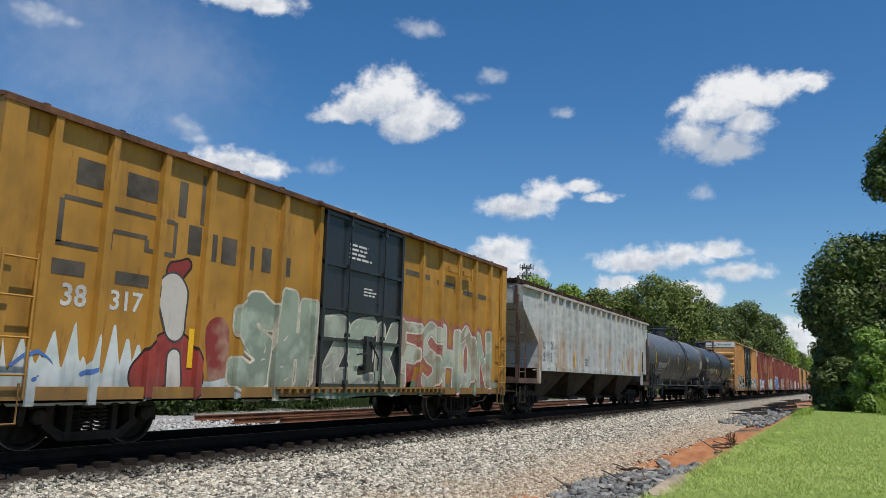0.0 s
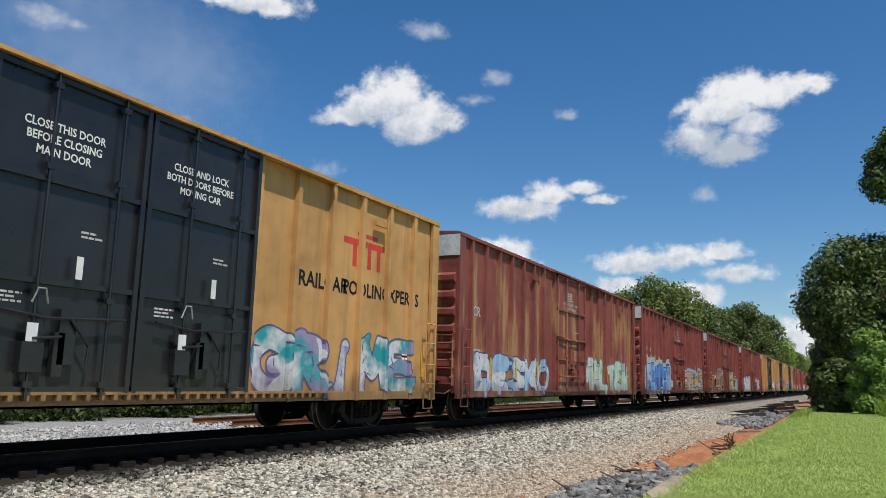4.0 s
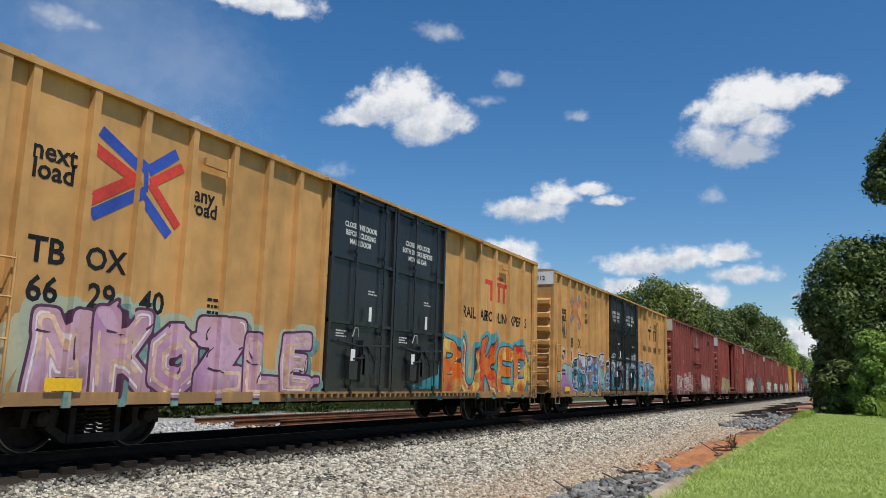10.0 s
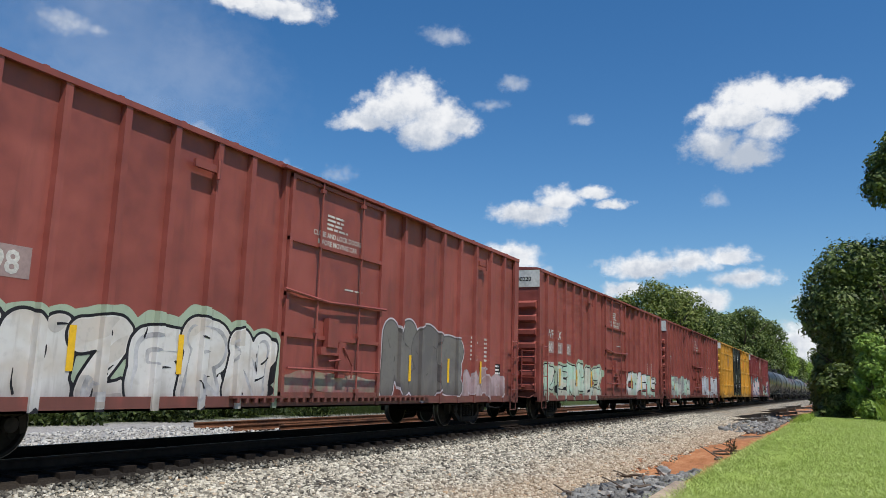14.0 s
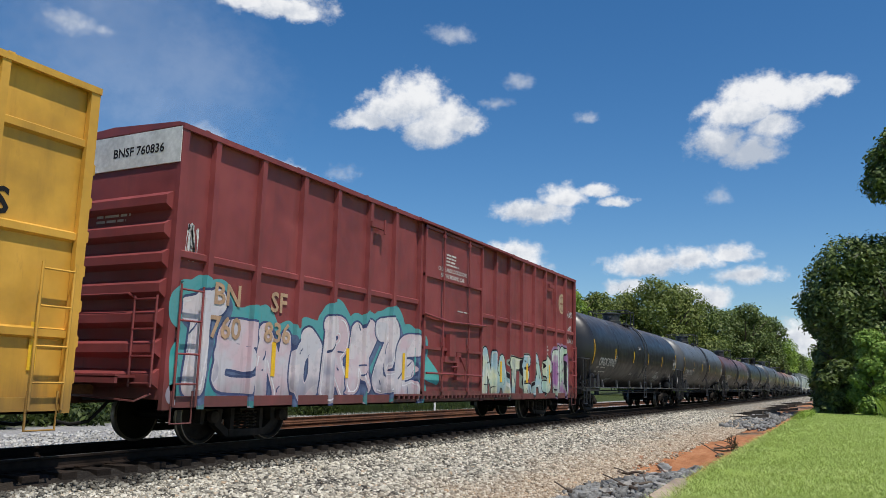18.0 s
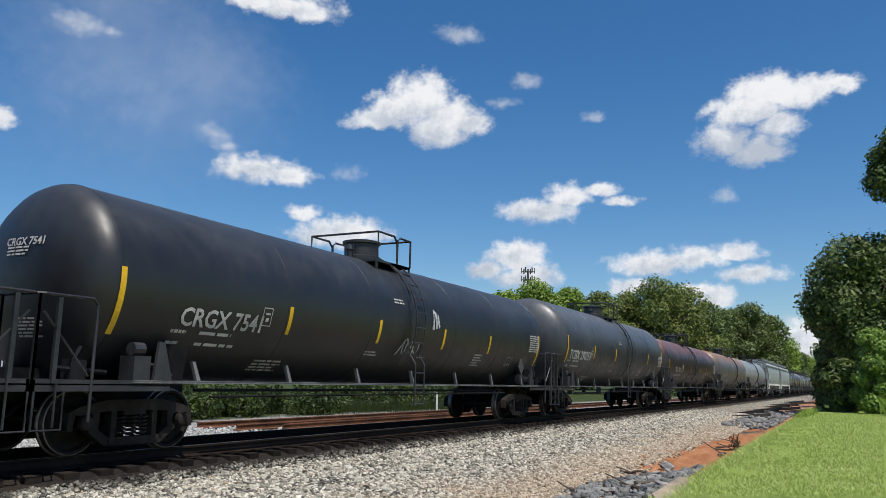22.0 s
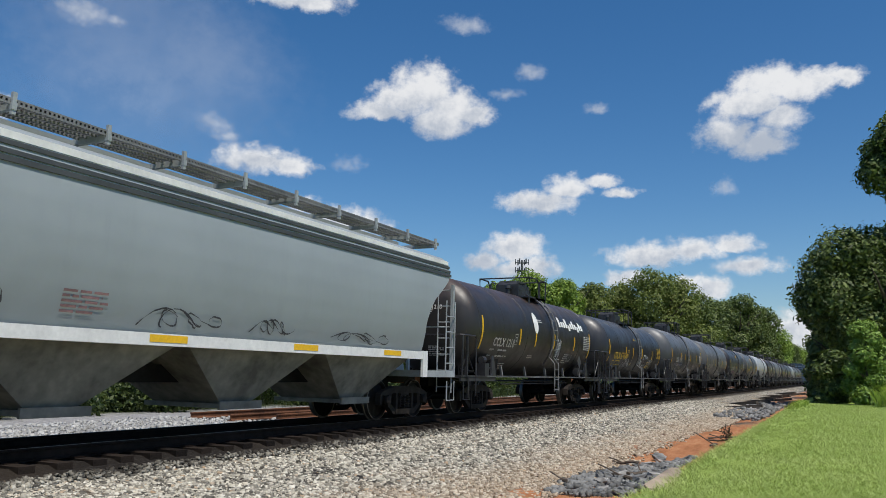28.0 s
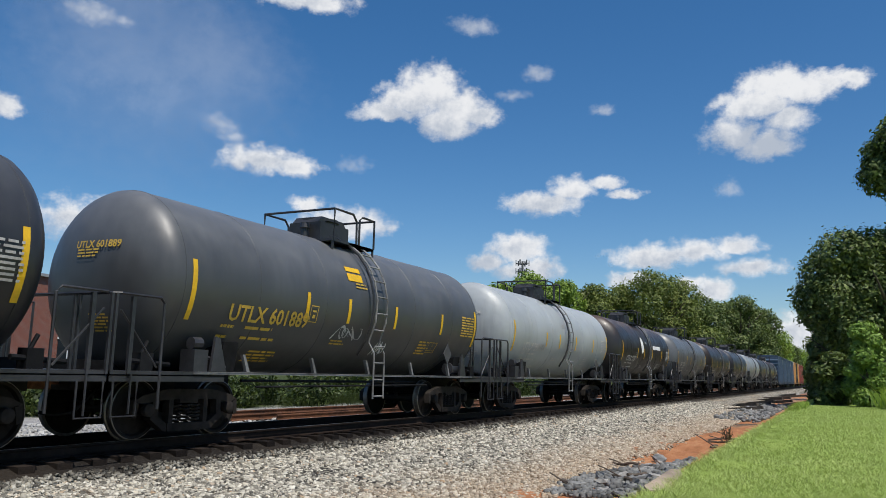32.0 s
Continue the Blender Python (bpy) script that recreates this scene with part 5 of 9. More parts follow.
    part("brake_valve", S().box(0.95, 1.25, -1.45, -1.15, 1.05, 1.4).tube([(1.1, -1.4, 1.3), (1.5, -1.4, 1.25), (1.7, -1.4, 1.12)], 0.03, 6).spin([(1.0, 0.1), (1.2, 0.1)], 10, (0, -1.3, 1.5)), steel, car)
    part("placard", S().prism([(0.14, 1.35), (0.36, 1.6), (0.14, 1.85), (-0.08, 1.6)], -ys - 0.05, -ys - 0.03, 1), plain("dull placard steel", (0.06, 0.06, 0.062), 0.6), car, "diamond placard holder", at=pose(L - 2.6, 0, 0))
    # top fittings
    xm = L * 0.5 + spec.get("shift", -0.66)
    zt = zc + R
    w = spec.get("deck", 1.25)
    xl0 = xm - 0.25
    dome = spec.get("dome", 0.42)
    part("manway", S().spin([(zt - 0.12, dome + 0.06), (zt + 0.1, dome + 0.06), (zt + 0.12, dome), (zt + 0.4, dome), (zt + 0.42, dome + 0.05), (zt + 0.48, dome + 0.05), (zt + 0.52, dome * 0.7)], 22, (xm + 0.5, 0, 0), 2), steel, car, "round bolted manway", True)
    if spec.get("housing"):
        part("valve_housing", S().box(xm - 0.02, xm + 1.08, -0.42, 0.42, zt - 0.05, zt + 0.36).prism([(xm - 0.02, zt + 0.36), (xm + 1.08, zt + 0.36), (xm + 0.95, zt + 0.5), (xm + 0.12, zt + 0.5)], -0.35, 0.35, 1), steel, car)
    part("safety_valve", S().spin([(zt - 0.1, 0.08), (zt + 0.18, 0.08), (zt + 0.2, 0.12), (zt + 0.32, 0.1)], 12, (xm - 0.15, -0.1, 0), 2), steel, car)
    part("top_deck", S().box(xl0 - 0.05, xm + w, -0.95, -0.5, zt - 0.14, zt - 0.09).box(xl0 - 0.05, xm + w, 0.5, 0.95, zt - 0.14, zt - 0.09).box(xm + 0.35, xm + w, -0.95, 0.95, zt - 0.14, zt - 0.09), steel, car)
    legs = S()
    for x in (xl0, xm + w):
        for y in (-0.92, 0.92):
            legs.tube([(x, y, zt - 0.5), (x, y, zt - 0.1)], 0.03, 5)
    part("deck_legs", legs, steel, car)
    hz = zt + 0.56
    for y in (-0.95, 0.95):
        part("deck_railing", S().tube([(xl0, y, zt - 0.1), (xl0, y, hz), (xl0 + 0.72, y, hz), (xl0 + 0.86, y, hz - 0.14), (xl0 + 0.88, y, zt - 0.1)], 0.028, 6), steel, car)
        part("deck_railing", S().tube([(xm + w - 0.62, y, zt - 0.1), (xm + w - 0.62, y, hz - 0.08), (xm + w - 0.5, y, hz), (xm + w, y, hz), (xm + w, y, zt - 0.1)], 0.028, 6), steel, car)
    part("deck_railing", S().tube([(xl0, -0.95, hz), (xl0, 0.95, hz)], 0.026, 6), steel, car)
    part("deck_railing", S().tube([(xm + w, -0.95, hz), (xm + w, 0.95, hz)], 0.026, 6), steel, car)
    # side ladder bent over the tank
    xl = xm + spec.get("ladder", 0.75)
    arc = [math.radians(a) for a in (-28, -12, 5, 20, 34, 47, 60)]
    def over(x, a):
        return (x, -(R + 0.13) * math.cos(a), zc + (R + 0.13) * math.sin(a))
    def stile(x):
        return [(x, -SIDE - 0.02, 0.55), (x, -SIDE - 0.02, 1.5)] + [over(x, a) for a in arc]
    rungs = []
    for z in (0.6, 0.95, 1.3, 1.65):
        rungs.append(((xl - 0.21, -SIDE - 0.02, z), (xl + 0.21, -SIDE - 0.02, z)))
    for a in np.linspace(math.radians(-18), math.radians(58), 7):
        rungs.append((over(xl - 0.21, a), over(xl + 0.21, a)))
    add_ladder(car, stile(xl - 0.21), stile(xl + 0.21), rungs, SILL_GREY if spec.get("housing") else steel, 0.018)
    part("cable_strap", S().tube([over(xl - 0.36, a) for a in (math.radians(k) for k in range(-40, 75, 12))], 0.03, 5), steel, car)
    # marks
    rz = zc - spec.get("tape", 0.17)
    for i, x in enumerate(spec.get("reflect", (0.62, 3.8, 7.1, 10.1, 13.3, L - 0.75))):
        tall = 0.95 if i in (0, len(spec.get("reflect", range(6))) - 1) else 0.5
        part("reflector", plate_shape(x - 0.05, x + 0.05, rz - tall * 0.5, rz + tall * 0.5, place, 6), REFLECT, car, "yellow reflective strip")
    mat = spec.get("ink", STENCIL)
    big = spec.get("mark_h", 0.3)
    mx, mz = spec.get("mark_at", (L * 0.135, 2.16))
    f = wrap(mz)
    if spec.get("mark"):
        add_text(car, spec["mark"], mx, mz, big, mat, f, True, False, 0.95)
        def on_head(x, z):
            r = min(0.97, math.hypot(x, z - zc) / R) ** (1 / 0.9)
            return (head - head * math.sqrt(1 - r * r) - 0.025, -x, z)
        add_text(car, spec["mark"], -0.3, zc + 0.5, 0.12, mat, on_head, True, False)
        part("stencil_block", bars_shape(-0.25, zc + 0.42, 0.5, 0.15, 3, on_head, 21), mat, car)
        part("stencil_block", bars_shape(0.1, zc - 0.6, 0.5, 0.3, 6, on_head, 22), mat, car)
        end = mx + big * (0.25 + 0.66 * len(spec["mark"]))
        box = S()
        for p0, p1, q0, q1 in ((0, 0.24, 0, 0.015), (0, 0.24, 0.31, 0.325), (0, 0.015, 0.015, 0.31), (0.225, 0.24, 0.015, 0.31), (0.06, 0.18, 0.2, 0.235), (0.08, 0.16, 0.08, 0.15)):
            box.add([f(end + p, mz - 0.03 + q) for p, q in ((p0, q0), (p1, q0), (p1, q1), (p0, q1))], [(0, 1, 2, 3)])
        part("stencil_box", box, mat, car)
    if spec.get("loads"):
        for i, words in enumerate(spec["loads"]):
            add_text(car, words, mx - 0.15, mz - 0.3 - 0.22 * i, 0.13, mat, wrap(mz - 0.3 - 0.22 * i), True, False, 0.95)
    else:
        for i in (0, 1):
            part("stencil_block", bars_shape(mx - 0.1, mz - 0.2 - 0.2 * i, 0.34, 0.11, 1, wrap(mz - 0.3), 4 + i), mat, car)
            part("stencil_block", bars_shape(mx + 0.5, mz - 0.2 - 0.2 * i, 1.0, 0.11, 1, wrap(mz - 0.3), 6 + i), mat, car)
    part("stencil_block", bars_shape(L * 0.22, 1.5, 0.8, 0.34, 4, wrap(1.35), 8), mat, car)
    part("stencil_block", bars_shape(L * 0.4, 1.75, 0.5, 0.14, 2, wrap(1.7), 9), mat, car)
    part("stencil_block", bars_shape(L * 0.45, 2.95, 0.5, 0.14, 2, wrap(2.9), 19), mat, car)
    part("stencil_block", bars_shape(L * 0.7, 1.9, 0.6, 0.4, 5, wrap(1.75), 10), mat, car)
    part("data_panel", bars_shape(L - 1.55, 2.62, 0.85, 0.55, 8, wrap(2.2), 12, 0.05), mat, car, "worn white table of figures")
    q = wrap(1.75)
    x0 = L - 3.1
    s = S()
    for a, b, c, d in ((x0, x0 + 0.42, 1.6, 1.615), (x0, x0 + 0.42, 1.88, 1.895), (x0, x0 + 0.015, 1.6, 1.89), (x0 + 0.4, x0 + 0.42, 1.6, 1.89), (x0 + 0.2, x0 + 0.21, 1.66, 1.89), (x0, x0 + 0.42, 1.66, 1.672)):
        s.add([q(a, c), q(b, c), q(b, d), q(a, d)], [(0, 1, 2, 3)])
    part("stencil_box", s, mat, car)
    for x, z, w2, h2, m, seed in spec.get("tags", ()):
        add_scribble(car, x, z, w2, h2, m, wrap(z), seed)
    for words, x, z, h, m in spec.get("words", ()):
        add_text(car, words, x, z, h, m, wrap(z), True, False)
    for x, z, w2, h2, m in spec.get("patches", ()):
        part("label_patch", plate_shape(x, x + w2, z, z + h2, lambda a, b: place(a, b, 0.01), 4), m, car)
    for x, z, r, m in spec.get("discs", ()):
        g = wrap(z)
        s = S().add([g(x, z)] + [g(x + 0.62 * r * math.cos(k * 0.2618), z + r * math.sin(k * 0.2618)) for k in range(24)], [(0, 1 + k, 1 + (k + 1) % 24) for k in range(24)])
        part("logo_shape", s, m, car, "white oval emblem")
    tc = spec.get("truck", 1.4)
    add_truck(car, tc)
    add_truck(car, L - tc)
    add_couplers(car, L, 0.62)
    part("brake_pipe", S().tube([(2.8, -0.8, 0.9), (L - 2.8, -0.8, 0.88)], 0.03, 6).tube([(2.8, -1.15, 0.8), (L - 2.8, -1.15, 0.82)], 0.02, 5), BLACK, car)
    return car


# ---- covered hoppers ----
FADED_RED = plain("faded red stencil", (0.26, 0.15, 0.15), 0.7, 0, 0.3)
FADED_INK = plain("faded dark stencil", (0.14, 0.145, 0.15), 0.7, 0, 0.4)


def hopper_car(spec):
    L, paint = spec["L"], spec["paint"]
    round_side = spec["round"]
    car = new("hopper_car")
    tagged(car, spec["label"], "hopper car", "cars of the freight train")
    steel = spec["steel"]
    if round_side:
        prof = [(1.36, 1.5), (1.44, 1.75), (1.51, 2.1), (1.55, 2.5), (1.56, 2.9), (1.54, 3.3), (1.5, 3.6), (1.45, 3.8), (1.38, 3.98), (1.2, 4.1), (0.7, 4.22), (0.0, 4.26)]
        inset = [(1.5, 1.42), (2.3, 1.42), (2.6, 1.3), (2.9, 1.05), (3.2, 0.6), (3.5, 0.18), (3.7, 0.1), (4.3, 0.05)]
    else:
        prof = [(1.5, 1.5), (1.5, 2.3), (1.5, 3.35), (1.5, 4.05), (1.35, 4.1), (0.0, 4.2)]
        inset = [(1.5, 1.5), (2.3, 1.5), (3.4, 0.05), (4.3, 0.0)]
    def cut(z):
        return float(np.interp(z, [a for a, b in inset], [b for a, b in inset]))
    fine = []
    for (ya, za), (yb, zb) in zip(prof, prof[1:]):
        k = max(1, int(abs(zb - za) / 0.12))
        fine += [(ya + (yb - ya) * i / k, za + (zb - za) * i / k) for i in range(k)]
    fine.append(prof[-1])
    s = S()
    verts, n = [], len(fine)
    for y, z in fine:
        verts += [(cut(z), -y, z), (L - cut(z), -y, z), (L - cut(z), y, z), (cut(z), y, z)]
    faces = []
    for i in range(n - 1):
        a, b = 4 * i, 4 * (i + 1)
        for k in range(4):
            faces.append((a + k, a + (k + 1) % 4, b + (k + 1) % 4, b + k))
    part("body", s.add(verts, faces), paint, car, spec["body_label"], True)
    # discharge chutes
    nch = spec["chutes"]
    span = (L - 3.4) / nch
    for i in range(nch):
        c = 1.7 + span * (i + 0.5)
        h = span / 2 - 0.02
        sh = S()
        lo, hi = 0.5, 1.52
        top_v = [(c - h, -1.34, hi), (c + h, -1.34, hi), (c + h, 1.34, hi), (c - h, 1.34, hi)]
        bot_v = [(c - 0.38, -0.8, lo), (c + 0.38, -0.8, lo), (c + 0.38, 0.8, lo), (c - 0.38, 0.8, lo)]
        sh.add(top_v + bot_v, [(0, 1, 5, 4), (1, 2, 6, 5), (2, 3, 7, 6), (3, 0, 4, 7), (4, 5, 6, 7)])
        part("chute", sh, spec.get("chute_mat", paint), car, "sloping discharge hopper")
        part("gate", S().box(c - 0.48, c + 0.48, -0.92, 0.92, lo - 0.08, lo).box(c - 0.55, c + 0.55, -0.95, -0.9, lo - 0.1, lo + 0.04), spec.get("chute_mat", paint), car)
    # sills
    y = SIDE - 0.02
    for k in (-1, 1):
        part("side_sill", S().prism([(k * (y - 0.2), 1.42), (k * y, 1.42), (k * y, 1.6), (k * (y - 0.04), 1.6), (k * (y - 0.04), 1.46), (k * (y - 0.2), 1.46)], 1.4, L - 1.4, 0), spec["sill_mat"], car)
    for x in spec["reflect"]:
        part("reflector", plate_shape(x, x + (0.75 if round_side else 0.12), 1.47 if round_side else 1.6, 1.58 if round_side else 2.15, lambda a, b: (a, -y - 0.006, b)), REFLECT, car)
    part("centre_sill", S().box(-0.3, L + 0.3, -0.3, 0.3, 0.85, 1.15), BLACK, car)
    # ends: platform, posts and ladders
    for a, b, k in ((-0.25, 1.5, 1), (L - 1.5, L + 0.25, -1)):
        part("end_platform", S().box(a, b, -1.5, 1.5, 1.0, 1.16), steel, car)
        xo = a + 0.05 if k > 0 else b - 0.05
        for yy in (-1.42, -0.12, 0.6, 1.42):
            part("end_post", S().box(xo - 0.04, xo + 0.04, yy - 0.04, yy + 0.04, 1.16, 3.4 if round_side else 3.75), steel, car)
        add_ladder(car, [(xo, -1.42, 0.6), (xo, -1.42, 3.4)], [(xo, -1.0, 0.6), (xo, -1.0, 3.4)], [((xo, -1.42, z), (xo, -1.0, z)) for z in np.arange(0.75, 3.4, 0.42)], steel)
        xs = xo + 0.5 * k
        add_ladder(car, [(xo, -1.5, 1.1), (xo, -1.5, 2.95)], [(xs, -1.5, 1.1), (xs, -1.5, 2.95)], [((xo, -1.5, z), (xs, -1.5, z)) for z in (1.35, 1.75, 2.15, 2.55)], steel)
        part("grab_rail", S().tube([(xo, -1.42, 2.3), (xo, 1.42, 2.3)], 0.02, 6), steel, car)
        add_stirrup(car, a + (0.08 if k > 0 else b - a - 0.5), -1.52, steel)
        part("corner_bracket", S().prism([(b - 0.12 if k > 0 else a + 0.12, 1.0), (b + 0.1 if k > 0 else a - 0.1, 1.0), (b + 0.1 if k > 0 else a - 0.1, 1.62), (b - 0.12 if k > 0 else a + 0.12, 1.62)], -y - 0.02, -y + 0.05, 1), spec["sill_mat"], car)
        part("gusset", S().prism([(xo + 0.06 * k, 1.16), (xo + 1.2 * k, 1.16), (xo + 1.2 * k, 1.5), (xo + 0.5 * k, 2.4)], -0.05, 0.05, 1), steel, car)
    part("end_panel", S().box(-0.03, 0.0, -1.3, 1.3, 3.5, 4.0), spec.get("end_mat", paint), car)
    part("end_ribs", S().box(-0.06, -0.03, -1.35, -1.25, 3.45, 4.05).box(-0.06, -0.03, -0.05, 0.05, 3.45, 4.1).box(-0.06, -0.03, 1.25, 1.35, 3.45, 4.05), steel, car)
    add_text(car, spec["marks"][0], 0.55, 3.85, 0.18, DARK_STENCIL, lambda x, z: (-0.075, -x, z))
    add_text(car, spec["marks"][1], 0.55, 3.62, 0.18, DARK_STENCIL, lambda x, z: (-0.075, -x, z))
    part("end_label", S().box(-0.07, -0.062, -0.95, -0.15, 3.5, 3.98), WHITE, car)
    for a, b in ((0.02, 1.8), (L - 1.8, L - 0.02)):
        part("far_end_sheet", S().box(a, b, 1.4, 1.46, 1.2, 3.95), spec.get("end_mat", paint), car)
    # running boards along the roof
    zr = 4.48 if round_side else 4.24
    boards = S()
    yr = 0.72 if round_side else 1.0
    for yy in (-yr, yr):
        for x in np.arange(-0.1, L + 0.1, 0.07):
            boards.box(float(x), float(x) + 0.03, yy - 0.3, yy + 0.3, zr, zr + 0.035)
        for q in (-0.3, -0.1, 0.1, 0.28):
            boards.box(-0.1, L + 0.1, yy + q, yy + q + 0.025, zr - 0.03, zr + 0.06)
    part("running_board", boards, spec["board_mat"], car, "open steel grating walkway")
    for x in np.linspace(0.1, L - 0.1, 13):
        part("board_bracket", S().box(float(x) - 0.035, float(x) + 0.035, -yr - 0.34, yr + 0.34, zr - 0.1, zr).box(float(x) - 0.03, float(x) + 0.03, -yr - 0.33, -yr - 0.28, zr - 0.16, zr + 0.14), steel, car)
    part("roof_hatch", S().box(0.8, L - 0.8, -0.3, 0.3, zr - 0.16, zr - 0.02), paint, car)
    if round_side:
        yy = 1.47
        # white flange, then dark strips that draw the shaded grooves below it
        for z, m, h in ((3.93, WHITE, 0.05), (3.82, spec["groove"], 0.03), (3.7, spec["groove"], 0.03), (3.6, spec["groove"], 0.035)):
            yo = float(np.interp(z, [b for a, b in prof], [a for a, b in prof]))
            part("roof_flange", S().box(0.12, L - 0.12, -yo - 0.03, -yo + 0.02, z - h, z + h), m, car)
        place = lambda x, z: (x, -float(np.interp(z, [b for a, b in prof], [a for a, b in prof])) - 0.012, z)
        for i, w in enumerate(spec["marks"]):
            z = 2.8 - 0.46 * i
            part("label_patch", plate_shape(2.35, 3.55, z - 0.17, z + 0.17, lambda a, b: (a, place(a, b)[1] + 0.006, b), 4), WHITE, car)
            add_text(car, w, 2.95, z, 0.23, DARK_STENCIL, place)
    else:
        place = lambda x, z: (x, -1.508, z)
        for x in spec["ribs"]:
            part("side_rib", S().prism([(x - 0.075, -1.5), (x + 0.075, -1.5), (x + 0.065, -1.6), (x - 0.065, -1.6)], 1.52, 4.02, 2), paint, car)
        part("top_chord", S().box(0, L, -1.6, -1.5, 4.0, 4.08), paint, car)
        for i, w in enumerate(spec["side_words"]):
            add_text(car, w[0], w[1], w[2], w[3], spec["word_mat"], place)
        part("slope_sheet_edge", S().box(1.48, 1.54, -1.54, 1.54, 1.5, 2.32), paint, car)
    for x, z, w2, h2, m, seed in spec.get("tags", ()):
        add_scribble(car, x, z, w2, h2, m, place, seed, 6, 0.014)
    if round_side:
        part("stencil_block", bars_shape(L * 0.37, 2.1, 0.8, 0.34, 5, place, 3), FADED_RED, car)
        part("stencil_block", bars_shape(2.5, 1.95, 0.9, 0.16, 2, place, 5), FADED_INK, car)
    else:
        part("stencil_block", bars_shape(6.6, 1.95, 0.9, 0.3, 3, place, 3), FADED_INK, car)
    add_truck(car, 1.55)
    add_truck(car, L - 1.55)
    add_couplers(car, L, 0.62)
    return car

# ---- the train, car by car: start along the train and the car built there ----
W, K, LB, CY = (0.62, 0.62, 0.62), (0.025, 0.025, 0.03), (0.3, 0.48, 0.66), (0.05, 0.36, 0.42)
RED_A, RED_B, RED_C = (0.24, 0.062, 0.048), (0.26, 0.063, 0.05), (0.22, 0.043, 0.043)
OCHRE, FRESH, ORANGE = (0.53, 0.285, 0.098), (0.58, 0.31, 0.04), (0.36, 0.18, 0.024)
BLACK_DOOR = dict(base=(0.018, 0.019, 0.022), rust=0.1, fade=0.1, rough=0.32)
TRAIN = []
POSTS_W = (0.82, 1.8, 2.77, 3.75, 4.73, 5.68, 6.61)
POSTS_G = (0.8, 1.63, 2.38, 3.15, 3.93, 4.7, 5.5)


def couple(start, car):
    TRAIN.append((start, car))
    return car


# side posts and lettering of the yellow cars: posts, "next load", "any road", emblem, TB, OX, number
PLAIN_SIDE = ((0.94, 1.73, 2.59, 3.47, 4.3, 5.13, 6.04), (1.34, 3.86), (3.89, 3.8), (2.62, 3.78), 2.16, 3.03, (1.34, 2.16, 3.03, 3.89))
FAR_SIDE = ((1.16, 1.96, 2.78, 3.6, 4.43, 5.22, 6.1), (2.36, 3.72), (4.9, 3.66), (3.65, 3.66), 2.36, 3.18, (1.5, 2.34, 3.16, 3.87))
NEAR_SIDE = ((0.64, 1.56, 2.45, 3.4, 4.33, 5.23, 6.11), (1.08, 3.9), (3.76, 3.92), (2.52, 3.83), 1.1, 2.03, (1.1, 2.0, 2.88))
LATE_SIDE = ((0.82, 1.82, 2.65, 3.52, 4.35, 5.21, 6.17), (1.3, 3.72), (3.94, 3.78), (2.69, 3.83), 2.2, 3.05, (1.28, 2.15, 3.05))


FADED_LOGO_RED = plain("faded red logo paint", (0.5, 0.13, 0.06), 0.6, 0, 0.25, 8)
FADED_LOGO_BLUE = plain("faded blue logo paint", (0.19, 0.2, 0.28), 0.6, 0, 0.25, 8)
FADED_PATCH = plain("pale peach patch", (0.6, 0.42, 0.28), 0.7, 0, 0.12, 8)


